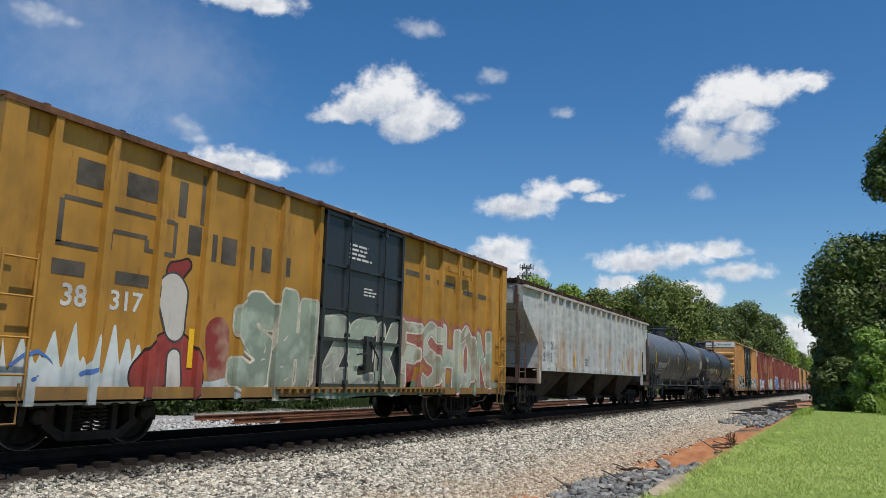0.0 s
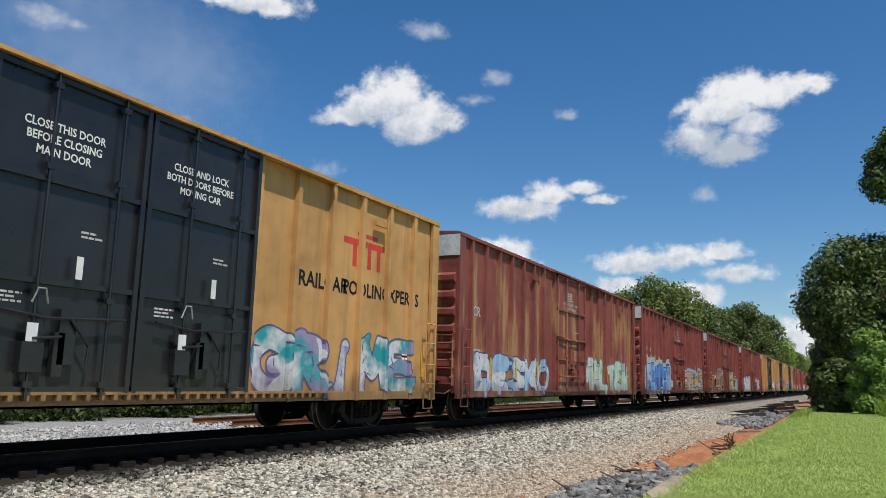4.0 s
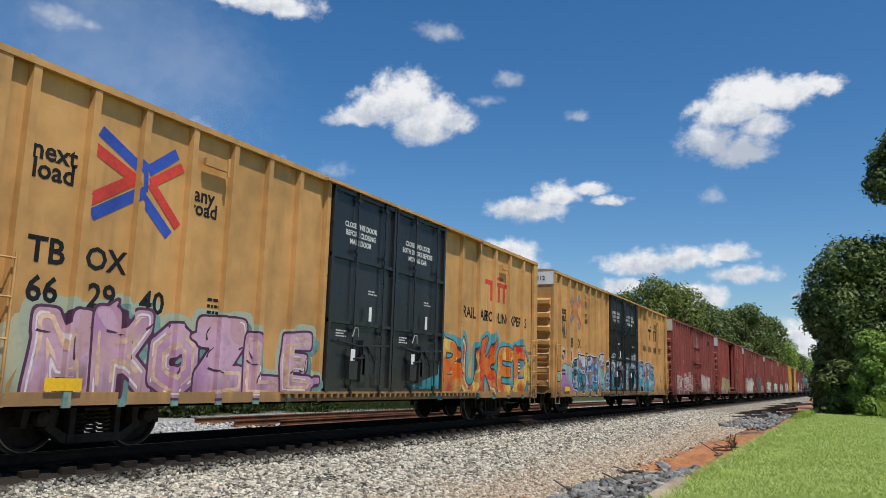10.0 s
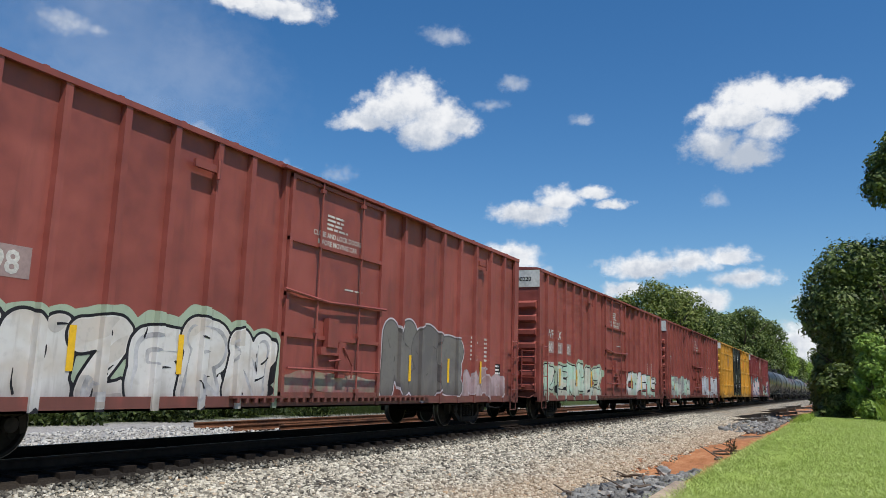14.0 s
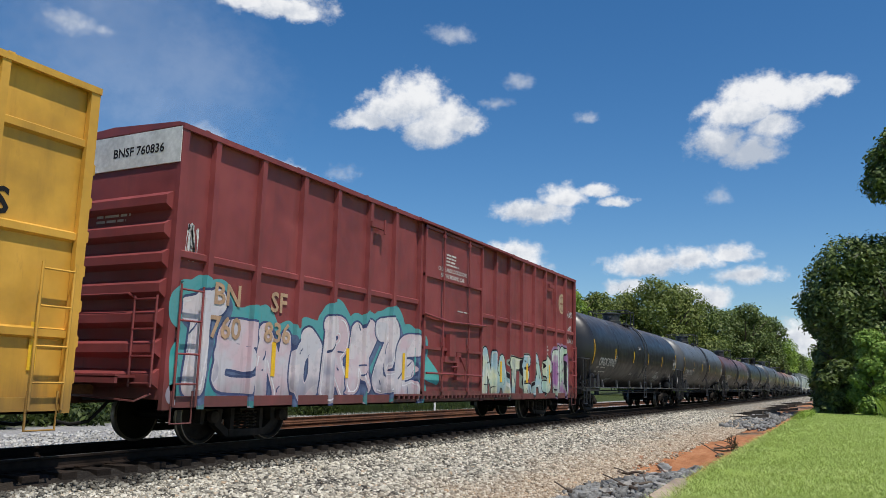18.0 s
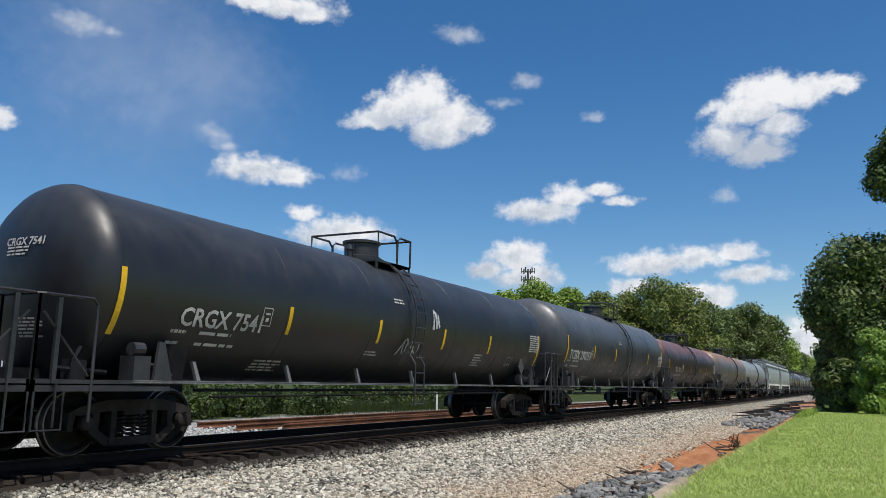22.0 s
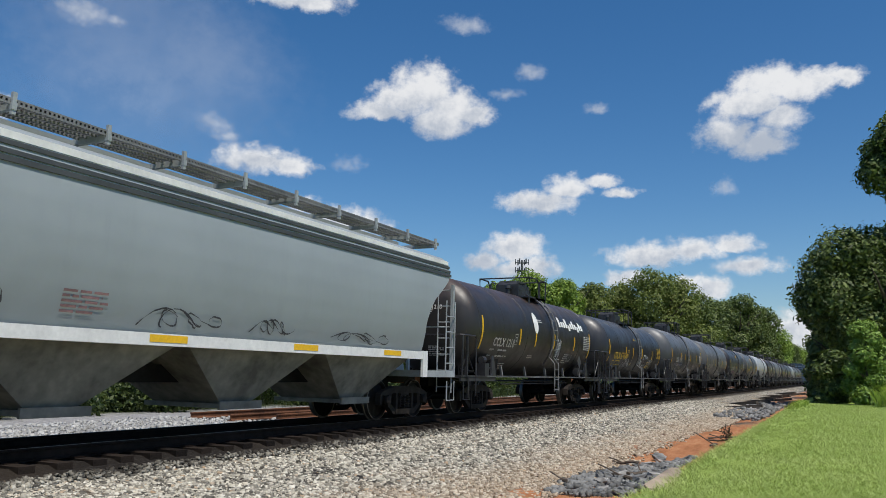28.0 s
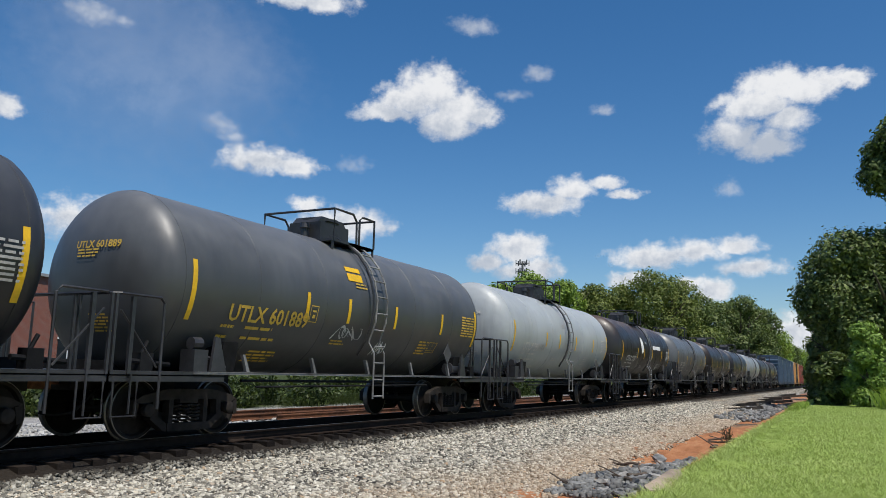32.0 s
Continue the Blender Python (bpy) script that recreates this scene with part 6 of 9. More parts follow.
def tbox(start, L, num, label, pieces=(), base=OCHRE, drips=None, faded=False, grid=None, tags=(), blots=(), side=PLAIN_SIDE):
    """A long yellow boxcar with a pair of black plug doors."""
    if grid:
        a, b, c = num
        words = [("TB", 0.42, 3.56, 0.34), (a, 0.42, 3.17, 0.34), ("OX", 1.22, 3.57, 0.32), (b, 1.2, 3.17, 0.34), (c, 2.1, 3.17, 0.34), ("next", 3.02, 3.76, 0.23), ("load", 3.02, 3.52, 0.23), ("any", 5.75, 3.74, 0.23), ("road", 5.75, 3.5, 0.23), ("RAILCAR", 14.35, 3.2, 0.34), ("POOLING", 16.1, 3.2, 0.34), ("EXPERTS", 17.9, 3.2, 0.34)]
        logo = (4.37, 3.6, 0.95)
        post_x = (0.78, 1.66, 2.56, 3.5, 4.42, 5.3, 6.17)
    else:
        post_x, nl, ar, (lx, lz), tb, ox, nx = side
        words = [("next", nl[0], nl[1], 0.27), ("load", nl[0], nl[1] - 0.25, 0.27), ("any", ar[0], ar[1], 0.24), ("road", ar[0], ar[1] - 0.22, 0.24), ("TB", tb, 2.62, 0.34), ("OX", ox, 2.62, 0.32)]
        words += [(w, x, 2.12, 0.34) for w, x in zip(num, nx)]
        words += [("RAILCAR", 14.2, 2.95, 0.3), ("POOLING", 15.75, 2.95, 0.3), ("EXPERTS", 17.25, 2.95, 0.3)]
        logo = (lx, lz, 1.0)
    shapes = [(LOGO_RED if not faded else DARK_STENCIL, [(14.8, 15.7, 3.85, 3.98), (15.15, 15.3, 3.4, 3.85), (15.72, 15.86, 3.4, 3.98), (15.86, 16.4, 3.85, 3.98), (16.1, 16.24, 3.4, 3.85), (16.5, 16.66, 3.42, 3.96), (15.3, 16.1, 4.06, 4.14)])]
    paint = car_paint("ochre boxcar paint", base, 0.22, 0.3, drips)
    door = car_paint("black door paint", **BLACK_DOOR)
    return couple(start, boxcar(dict(L=L, paint=paint, door=(7.08, 12.0), posts=6, post_x=post_x, doors="black", door_paint=door, label=label, end_band=0.5, mark="TBOX " + "".join(num), tall=True, words=words, logo=logo, dark_text=True, steel=paint, grid=grid, logo_paint=(FADED_LOGO_RED, FADED_LOGO_BLUE) if faded else (LOGO_RED, LOGO_BLUE), patches=[(0.75, 1.88, 0.72, 0.5), (1.68, 1.88, 0.72, 0.5), (2.6, 1.88, 0.72, 0.5)] if faded else (), patch_mat=FADED_PATCH, shapes=shapes, hatch=3.6, reflect=(0.42, L - 0.6), tags=tags, pieces=pieces, blots=blots,
                                     bars=[(1.15, 1.6, 0.5, 0.25, 2), (2.05, 1.6, 0.5, 0.25, 2), (4.0, 2.3, 0.35, 0.3, 3)])))


def red_car(start, L, base, label, words, pieces, door, posts, rust=0.15, blots=(), more=None, patches=(), mark="", tags=(), opened=0.0, band=0.62, grid=None, drips=None, band_mat=None):
    paint = car_paint("oxide red boxcar paint", base, rust, 0.25, drips)
    return couple(start, boxcar(dict(L=L, paint=paint, door=door, posts=posts[1], post_x=posts[0], doors="single", label=label, end_band=band, band_mat=band_mat or DULL_WHITE, mark=mark, words=words, open=opened, patches=patches, patch_mat=plain("faded red patch", tuple(0.45 * c + 0.2 for c in base), 0.7), tags=tags, grid=grid, pieces=pieces, blots=blots, **(more or {}),
                                     bars=[(1.15, 1.95, 0.6, 0.35, 3), (L - 3.2, 2.4, 0.45, 0.7, 6), (L - 2.3, 2.4, 0.4, 0.7, 6), (1.6, 1.72, 0.5, 0.2, 2)])))


def wfrx(start, L, num, label, pieces, tags=(), dx=0.0, door=(7.78, 11.1), blots=()):
    a, b, c = num
    return red_car(start, L, RED_B, label, [("WF", 1.3 + dx, 2.92, 0.3), ("RX", 2.2 + dx, 2.92, 0.3), (a, 1.3 + dx, 2.46, 0.3), (b, 2.25 + dx, 2.46, 0.3), (c, 3.2 + dx, 2.46, 0.3)], pieces, door, (tuple(p + dx for p in POSTS_W) + ((door[0] - 1.0,) if dx else ()), 8),
                   patches=[(0.95 + dx, 2.26, 0.7, 0.4), (1.9 + dx, 2.26, 0.7, 0.4), (2.85 + dx, 2.26, 0.7, 0.4)], mark="WFRX " + a + b + c, tags=tags, blots=blots)


GREEN_GREY, DEEP_RED, CREAM, TEAL, PINK, PURPLE = (0.27, 0.32, 0.25), (0.22, 0.035, 0.03), (0.55, 0.48, 0.34), (0.03, 0.3, 0.33), (0.56, 0.28, 0.33), (0.24, 0.11, 0.32)
GREY, DGREY, BLUE, TAN, MINT = (0.3, 0.3, 0.3), (0.13, 0.13, 0.135), (0.06, 0.13, 0.38), (0.42, 0.28, 0.16), (0.42, 0.6, 0.5)

def P(word, x, z, fills, line, **more):
    """One sprayed piece for piece()."""
    return dict(word=word, x=x, z=z, fills=fills, line=line, **more)


def B(strokes, fills, **more):
    return dict(strokes=strokes, fills=fills, **more)


SNOW, PALE, LILAC, SAGE = (0.56, 0.6, 0.6), (0.36, 0.48, 0.52), (0.5, 0.42, 0.56), (0.36, 0.45, 0.33)
rb_paint = car_paint("weathered orange-yellow paint", ORANGE, 0.75, 0.35)
FAINT = plain("faded blue-grey logo paint", (0.085, 0.07, 0.055), 0.7, 0, 0.35, 5)
pines = [([(x, 0.8), (x, top)], 0.2, 0.015) for x, top in ((0.3, 1.62), (0.62, 1.45), (1.05, 1.62), (1.35, 1.75), (1.68, 1.6), (1.98, 1.7), (2.22, 1.5), (2.42, 1.42), (0.85, 1.3), (1.52, 1.3))]
couple(5.54, boxcar(dict(L=15.86, top=4.41, paint=rb_paint, door=(6.6, 9.64), posts=6, post_x=(0.74, 1.65, 2.6, 3.57, 4.48, 5.45), doors="single", door_paint=car_paint("black door paint", **BLACK_DOOR), label="weathered orange boxcar with sprayed lettering and dark door", end_band=0, mark="", steel=rb_paint, roof=RUSTY, low=0.66,
    words=[("38", 1.28, 2.06, 0.3), ("317", 2.14, 2.06, 0.28)], reflect=(0.7, 3.36, 12.9), truck=2.1, hatch=12.0,
    blots=[B(pines, [SNOW, (0.46, 0.52, 0.5), SNOW], seed=2, waver=0.03), B([([(0.2, 0.86), (2.4, 0.84), (4.4, 0.82)], 0.2, 0.14)], [PALE, SNOW, PALE], seed=4, lift=0.004),
           B([([(0.5, 1.12), (0.8, 1.3), (1.1, 1.1), (0.75, 0.95)], 0.05, 0.04), ([(1.5, 1.02), (1.8, 1.12)], 0.04, 0.03)], [(0.05, 0.12, 0.4), (0.08, 0.18, 0.45)], seed=5, lift=0.006),
           B([([(4.6, 0.82), (9.0, 0.82), (15.4, 0.84)], 0.15, 0.15)], [(0.05, 0.14, 0.08), (0.14, 0.24, 0.16), (0.4, 0.44, 0.38)], seed=6),
           B([([(2.62, 1.0), (3.06, 1.38), (3.44, 1.0)], 0.3, 0.28), ([(3.0, 2.58), (3.2, 2.72)], 0.2, 0.1)], [DEEP_RED, (0.3, 0.05, 0.04), DEEP_RED], line=(0.05, 0.03, 0.03), seed=7, lift=0.007),
           B([([(2.98, 2.25), (3.06, 1.75)], 0.3, 0.2), ([(3.1, 1.3), (3.12, 0.9)], 0.1, 0.1)], [(0.6, 0.58, 0.54), (0.5, 0.46, 0.42)], line=(0.06, 0.05, 0.05), seed=8, lift=0.0095),
           B([([(4.0, 1.7), (4.06, 0.95)], 0.25, 0.2), ([(10.2, 1.0), (11.0, 1.9), (14.6, 1.1)], 0.2, 0.16)], [(0.24, 0.06, 0.05), (0.34, 0.2, 0.14), DEEP_RED], seed=9)],
    pieces=[P("SH", (4.35, 6.55), (0.75, 2.45), [GREEN_GREY, (0.34, 0.4, 0.32), (0.2, 0.24, 0.19)], (0.52, 0.47, 0.38), fat=0.22, seed=11, shadow=(0.16, 0.14, 0.12), power=4), P("ZEK", (6.7, 9.55), (0.85, 2.25), [GREEN_GREY, (0.22, 0.22, 0.19), (0.34, 0.38, 0.3)], (0.5, 0.46, 0.38), fat=0.17, seed=12),
            P("FSHON", (9.75, 14.9), (0.8, 2.35), [GREEN_GREY, (0.4, 0.42, 0.34), (0.26, 0.22, 0.16)], (0.55, 0.5, 0.42), fat=0.15, seed=13, halo=((0.3, 0.07, 0.05), 0.13))],
    shapes=[(FAINT, [(1.13, 1.57, 3.54, 3.9), (1.96, 2.7, 3.55, 3.9), (2.95, 3.12, 3.45, 4.0), (3.42, 3.53, 3.4, 4.2), (0.98, 2.9, 3.3, 3.36), (0.92, 1.0, 2.72, 3.3), (0.92, 1.76, 2.68, 2.74), (1.72, 1.8, 2.74, 3.0), (1.8, 2.4, 2.98, 3.04), (2.36, 2.44, 2.8, 2.98), (2.44, 2.96, 2.8, 2.86), (2.9, 2.97, 2.86, 3.34), (3.2, 3.48, 2.9, 3.36), (3.66, 3.84, 2.86, 3.3), (3.95, 4.3, 2.86, 3.3), (4.55, 4.75, 2.85, 3.25), (4.95, 5.2, 2.85, 3.28), (5.5, 5.75, 2.85, 3.2), (10.0, 11.2, 3.46, 3.58), (11.6, 12.6, 3.4, 3.52), (13.1, 14.6, 3.3, 3.42), (0.9, 1.4, 2.3, 2.5), (1.9, 2.5, 2.28, 2.46)])])))

RUST_STEEL = plain("rust-brown steel", (0.09, 0.055, 0.04), 0.85, 0, 0.4, 8)
grey_paint = car_paint("pale grey hopper paint", (0.43, 0.445, 0.44), 0.65, 0.25, ((0.36, 0.23, 0.13), 2.9), dent=0.6, vary=0.6, top_rust_or_sheen=(3.5, 4.7, (0.32, 0.16, 0.07)))
couple(22.86, hopper_car(dict(L=17.36, round=False, paint=grey_paint, steel=RUST_STEEL, word_mat=FADED_INK, sill_mat=grey_paint, chute_mat=plain("dusty brown chute paint", (0.06, 0.045, 0.036), 0.85, 0, 0.4, 4, 0, 0.12), board_mat=plain("rusted grating", (0.05, 0.028, 0.02), 0.9, 0, 0.3), end_mat=grey_paint, label="pale grey ribbed covered hopper streaked with rust", body_label="ribbed steel hopper body", chutes=4, reflect=(1.6, 5.2, 8.6, 12.2, 15.4), marks=("PLCX", "22057"),
    ribs=[1.6 + 0.78 * i for i in range(20)], side_words=[("PL", 1.95, 2.3, 0.28), ("CX", 2.7, 2.3, 0.28), ("22", 1.95, 1.9, 0.28), ("05", 2.65, 1.9, 0.28), ("7", 3.4, 1.9, 0.28)], ink=DULL_WHITE)))

# tank_a and tank_b: sky sheen is painted in as a paler grey top
tank_a = car_paint("grey-black tank paint", (0.058, 0.06, 0.064), 0.04, 0.1, dent=0.04, vary=0.5, rough=0.4, top_rust_or_sheen=(2.2, 4.0, (0.15, 0.155, 0.165)))
tank_b = car_paint("black tank paint", (0.024, 0.024, 0.028), 0.1, 0.15, dent=0.04, vary=0.5, rough=0.4, top_rust_or_sheen=(2.4, 4.0, (0.075, 0.078, 0.085)))
tank_g = car_paint("blue-grey tank paint", (0.11, 0.115, 0.122), 0.03, 0.1, dent=0.04, vary=0.5, rough=0.4)
tank_rust = car_paint("black tank paint with rusted crown", (0.03, 0.026, 0.026), 0.3, 0.3, dent=0.04, vary=0.55, rough=0.4, top_rust_or_sheen=(2.5, 3.5, (0.15, 0.06, 0.04)))
tank_brown = car_paint("brown weathered tank paint", (0.034, 0.028, 0.027), 0.4, 0.3, dent=0.04, vary=0.55, rough=0.4, top_rust_or_sheen=(2.7, 3.5, (0.2, 0.09, 0.07)))
tank_orange = car_paint("grey tank paint with orange rust crown", (0.1, 0.102, 0.105), 0.3, 0.4, dent=0.04, vary=0.55, rough=0.4, top_rust_or_sheen=(2.65, 3.8, (0.34, 0.17, 0.075)))
tank_pale = car_paint("pale grey tank paint", (0.24, 0.26, 0.27), 0.1, 0.3, dent=0.04, vary=0.55, rough=0.4)
tank_light = car_paint("light grey tank paint", (0.36, 0.38, 0.39), 0.1, 0.3, dent=0.04, vary=0.55, rough=0.4)
tank_dust = car_paint("dusty black tank paint", (0.026, 0.023, 0.022), 0.25, 0.3, dent=0.04, vary=0.5, rough=0.4, top_rust_or_sheen=(3.0, 4.2, (0.1, 0.06, 0.045)))

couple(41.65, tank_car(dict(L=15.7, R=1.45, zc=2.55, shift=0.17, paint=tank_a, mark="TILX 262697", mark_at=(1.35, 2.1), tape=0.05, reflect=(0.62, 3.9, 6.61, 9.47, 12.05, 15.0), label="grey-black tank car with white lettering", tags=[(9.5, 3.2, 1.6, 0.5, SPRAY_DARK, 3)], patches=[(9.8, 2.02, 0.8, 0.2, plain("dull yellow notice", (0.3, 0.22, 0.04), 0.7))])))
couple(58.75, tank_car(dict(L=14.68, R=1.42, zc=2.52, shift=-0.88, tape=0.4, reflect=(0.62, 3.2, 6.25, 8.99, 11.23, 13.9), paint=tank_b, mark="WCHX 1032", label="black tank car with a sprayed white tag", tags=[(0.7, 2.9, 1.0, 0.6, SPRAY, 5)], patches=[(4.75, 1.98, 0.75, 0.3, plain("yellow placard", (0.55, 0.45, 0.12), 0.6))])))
BLUES = [(0.04, 0.08, 0.24), (0.05, 0.28, 0.36), (0.02, 0.02, 0.03), (0.4, 0.5, 0.56), (0.05, 0.12, 0.34), (0.3, 0.22, 0.06), (0.16, 0.08, 0.24), (0.55, 0.58, 0.6)]
tbox(74.69, 18.83, ("6", "65", "96", "5"), "yellow boxcar with black doors and grey sprayed letters",
     [P("SKONER", (0.5, 7.0), (0.72, 1.9), [(0.38, 0.38, 0.37), GREY, (0.2, 0.2, 0.2)], K, fat=0.17, seed=2, gleam=(0.6, 0.6, 0.6), halo=((0.4, 0.36, 0.2), 0.08)), P("GRIME", (12.1, 17.8), (0.75, 1.95), [(0.3, 0.26, 0.42), W, TEAL], (0.12, 0.1, 0.2), fat=0.16, seed=6)])
red_car(94.8, 19.38, RED_A, "rust-streaked red boxcar with pale sprayed letters", [("CR", 1.3, 3.0, 0.28)],
        [P("DESKO", (1.2, 7.3), (0.72, 1.9), [LB, W, (0.3, 0.36, 0.45)], (0.08, 0.1, 0.2), fat=0.17, seed=4), P("MALTEN", (11.2, 18.2), (0.75, 2.0), [MINT, (0.4, 0.45, 0.42), (0.5, 0.56, 0.52)], (0.15, 0.17, 0.17), fat=0.17, seed=9)], (7.78, 11.1), (POSTS_W, 8), rust=0.8, drips=((0.42, 0.24, 0.1), 4.6))
wfrx(115.62, 19.1, ("60", "02", "77"), "red boxcar with pale blue sprayed letters",
     [P("SRGOB", (0.9, 7.35), (0.72, 2.1), [(0.05, 0.13, 0.42), (0.1, 0.24, 0.5), (0.34, 0.5, 0.66)], (0.06, 0.09, 0.18), fat=0.3, seed=3, halo=((0.42, 0.52, 0.47), 0.28), rim=(0.5, 0.56, 0.58), gleam=(0.6, 0.66, 0.66)),
      P("ETERNAS", (11.4, 18.6), (0.72, 2.0), [TAN, (0.3, 0.15, 0.06), CREAM, (0.5, 0.36, 0.25)], (0.1, 0.07, 0.06), fat=0.15, seed=7, halo=((0.3, 0.46, 0.64), 0.2), gleam=(0.6, 0.56, 0.5))],
     [(16.9, 2.5, 0.4, 0.5, SPRAY, 8), (11.6, 2.7, 0.5, 0.8, SPRAY, 9), (6.2, 2.45, 0.6, 0.3, SPRAY, 21), (9.2, 2.6, 0.8, 0.4, SPRAY, 22)],
     blots=[B([([(2.0, 2.0), (4.2, 2.15), (6.4, 2.0)], 0.18, 0.14)], [(0.4, 0.55, 0.66), (0.46, 0.58, 0.66)], seed=31), B([([(8.9, 1.15), (9.4, 1.6), (10.2, 1.1)], 0.2, 0.22)], [TAN, (0.34, 0.18, 0.12), CREAM], line=(0.1, 0.05, 0.04), seed=32)])
wfrx(136.3, 19.2, ("60", "03", "77"), "red boxcar with brown and cream sprayed letters",
     [P("BOMB", (4.75, 7.95), (1.2, 2.38), [(0.2, 0.17, 0.17), (0.24, 0.2, 0.2)], (0.56, 0.56, 0.56), fat=0.24, seed=2, edge=0.05),
      P("SMPOS", (0.9, 7.7), (0.68, 1.92), [(0.34, 0.16, 0.07), (0.42, 0.22, 0.1), (0.24, 0.1, 0.05)], (0.03, 0.025, 0.025), fat=0.2, seed=5, halo=((0.44, 0.24, 0.24), 0.12), rim=(0.6, 0.5, 0.45), shadow=(0.2, 0.36, 0.42), gleam=(0.6, 0.46, 0.34), power=3, over=0.014),
      P("EUDO", (11.3, 16.4), (0.72, 2.15), [(0.36, 0.48, 0.44), (0.5, 0.44, 0.32), (0.4, 0.26, 0.06)], K, fat=0.23, seed=13, halo=((0.56, 0.46, 0.46), 0.09), gleam=(0.66, 0.66, 0.6))],
     [(16.8, 2.6, 0.5, 0.5, SPRAY, 4), (7.0, 1.7, 0.5, 0.2, SPRAY, 5)], blots=[B([([(16.4, 1.0), (16.6, 1.75)], 0.25, 0.14), ([(17.1, 1.0), (17.1, 1.7)], 0.24, 0.14)], [LB, (0.24, 0.4, 0.6)], seed=33)])
wfrx(157.55, 19.1, ("60", "03", "89"), "red boxcar with white black-edged sprayed letters",
     [P("SKRAMES", (0.6, 7.35), (0.68, 2.12), [(0.64, 0.64, 0.65), (0.58, 0.58, 0.6), (0.66, 0.66, 0.66)], K, fat=0.22, seed=6, bob=0.22, tone=(0.4, 0.42, 0.45), edge=0.045), P("NUTEKSO", (11.3, 17.0), (0.78, 2.05), [(0.58, 0.6, 0.6), (0.4, 0.4, 0.4), W], (0.05, 0.05, 0.06), fat=0.13, seed=15, halo=((0.42, 0.2, 0.28), 0.06), gleam=(0.62, 0.62, 0.62))],
     [(1.35, 3.6, 0.5, 0.6, SPRAY, 12)], blots=[B([([(x, 1.8), (x + 0.05, z)], 0.12, 0.1)], [(0.5, 0.1, 0.12), (0.56, 0.36, 0.36)], seed=34 + k) for k, (x, z) in enumerate(((1.6, 2.1), (3.8, 2.12), (5.2, 1.98), (6.7, 1.9)))] + [B([([(8.9, 1.0), (9.8, 1.1)], 0.25, 0.25)], [(0.3, 0.1, 0.12), (0.34, 0.16, 0.24)], seed=39)])
tbox(177.99, 19.0, ("6", "68", "10", "7"), "yellow boxcar with black doors stained by purple drips",
     [P("SAGEK", (12.1, 17.4), (0.72, 2.0), [(0.42, 0.56, 0.6), (0.58, 0.64, 0.64), (0.3, 0.46, 0.52)], (0.03, 0.04, 0.05), fat=0.15, seed=4, shadow=(0.1, 0.2, 0.26), halo=((0.6, 0.6, 0.52), 0.05))], drips=((0.36, 0.14, 0.16), 2.3), side=FAR_SIDE)
tbox(198.0, 18.75, ("66", "29", "40"), "yellow boxcar with pink and red sprayed letters",
     [P("MKOZLE", (1.0, 6.85), (0.72, 1.92), [(0.42, 0.22, 0.38), (0.54, 0.34, 0.46), (0.5, 0.3, 0.34)], (0.08, 0.03, 0.07), fat=0.19, seed=6, power=4, halo=((0.38, 0.42, 0.3), 0.13), shadow=(0.16, 0.28, 0.26), tone=(0.6, 0.4, 0.3), gleam=(0.66, 0.6, 0.62)),
      P("BUKED", (12.0, 18.2), (0.72, 2.2), [(0.5, 0.03, 0.02), (0.6, 0.14, 0.02), (0.66, 0.5, 0.14)], (0.06, 0.05, 0.05), fat=0.19, seed=11, halo=((0.04, 0.3, 0.36), 0.16), gleam=(0.66, 0.6, 0.4))],
     blots=[B([([(0.5, 1.0), (0.9, 1.5), (1.6, 1.0)], 0.25, 0.3)], [(0.36, 0.38, 0.24), (0.44, 0.42, 0.3)], seed=41), B([([(10.4, 0.86), (12.0, 1.0)], 0.12, 0.3)], [TEAL, (0.04, 0.22, 0.26)], seed=42)], side=NEAR_SIDE)
tbox(218.4, 19.1, ("67", "11", "12"), "yellow boxcar with dark blue sprayed letters along it",
     [P("GRUNSTED", (2.35, 15.7), (0.72, 2.28), BLUES, K, fat=0.34, seed=7, edge=0.05, rim=(0.6, 0.62, 0.62), spark=(0.5, 0.4, 0.08), cuts=9, gleam=(0.56, 0.6, 0.62), bob=0.2)], faded=True,
     blots=[B([([(1.1, 0.95), (1.5, 1.45), (2.4, 1.0)], 0.3, 0.34)], [(0.42, 0.2, 0.4), (0.34, 0.16, 0.36), (0.3, 0.4, 0.4)], line=(0.03, 0.2, 0.18), seed=43), B([([(0.75, 1.35), (1.05, 1.42)], 0.12, 0.03)], [(0.2, 0.4, 0.36), MINT], line=(0.02, 0.12, 0.1), seed=44, lift=0.005), B([([(15.6, 1.0), (16.2, 1.3)], 0.25, 0.2)], [(0.3, 0.14, 0.26), (0.36, 0.2, 0.3)], seed=45)], tags=[(0.95, 3.1, 0.7, 1.0, SPRAY_DARK, 3)], side=LATE_SIDE)
CHALK = [(0.5, 0.42, 0.4), (0.42, 0.3, 0.28), (0.56, 0.5, 0.48)]
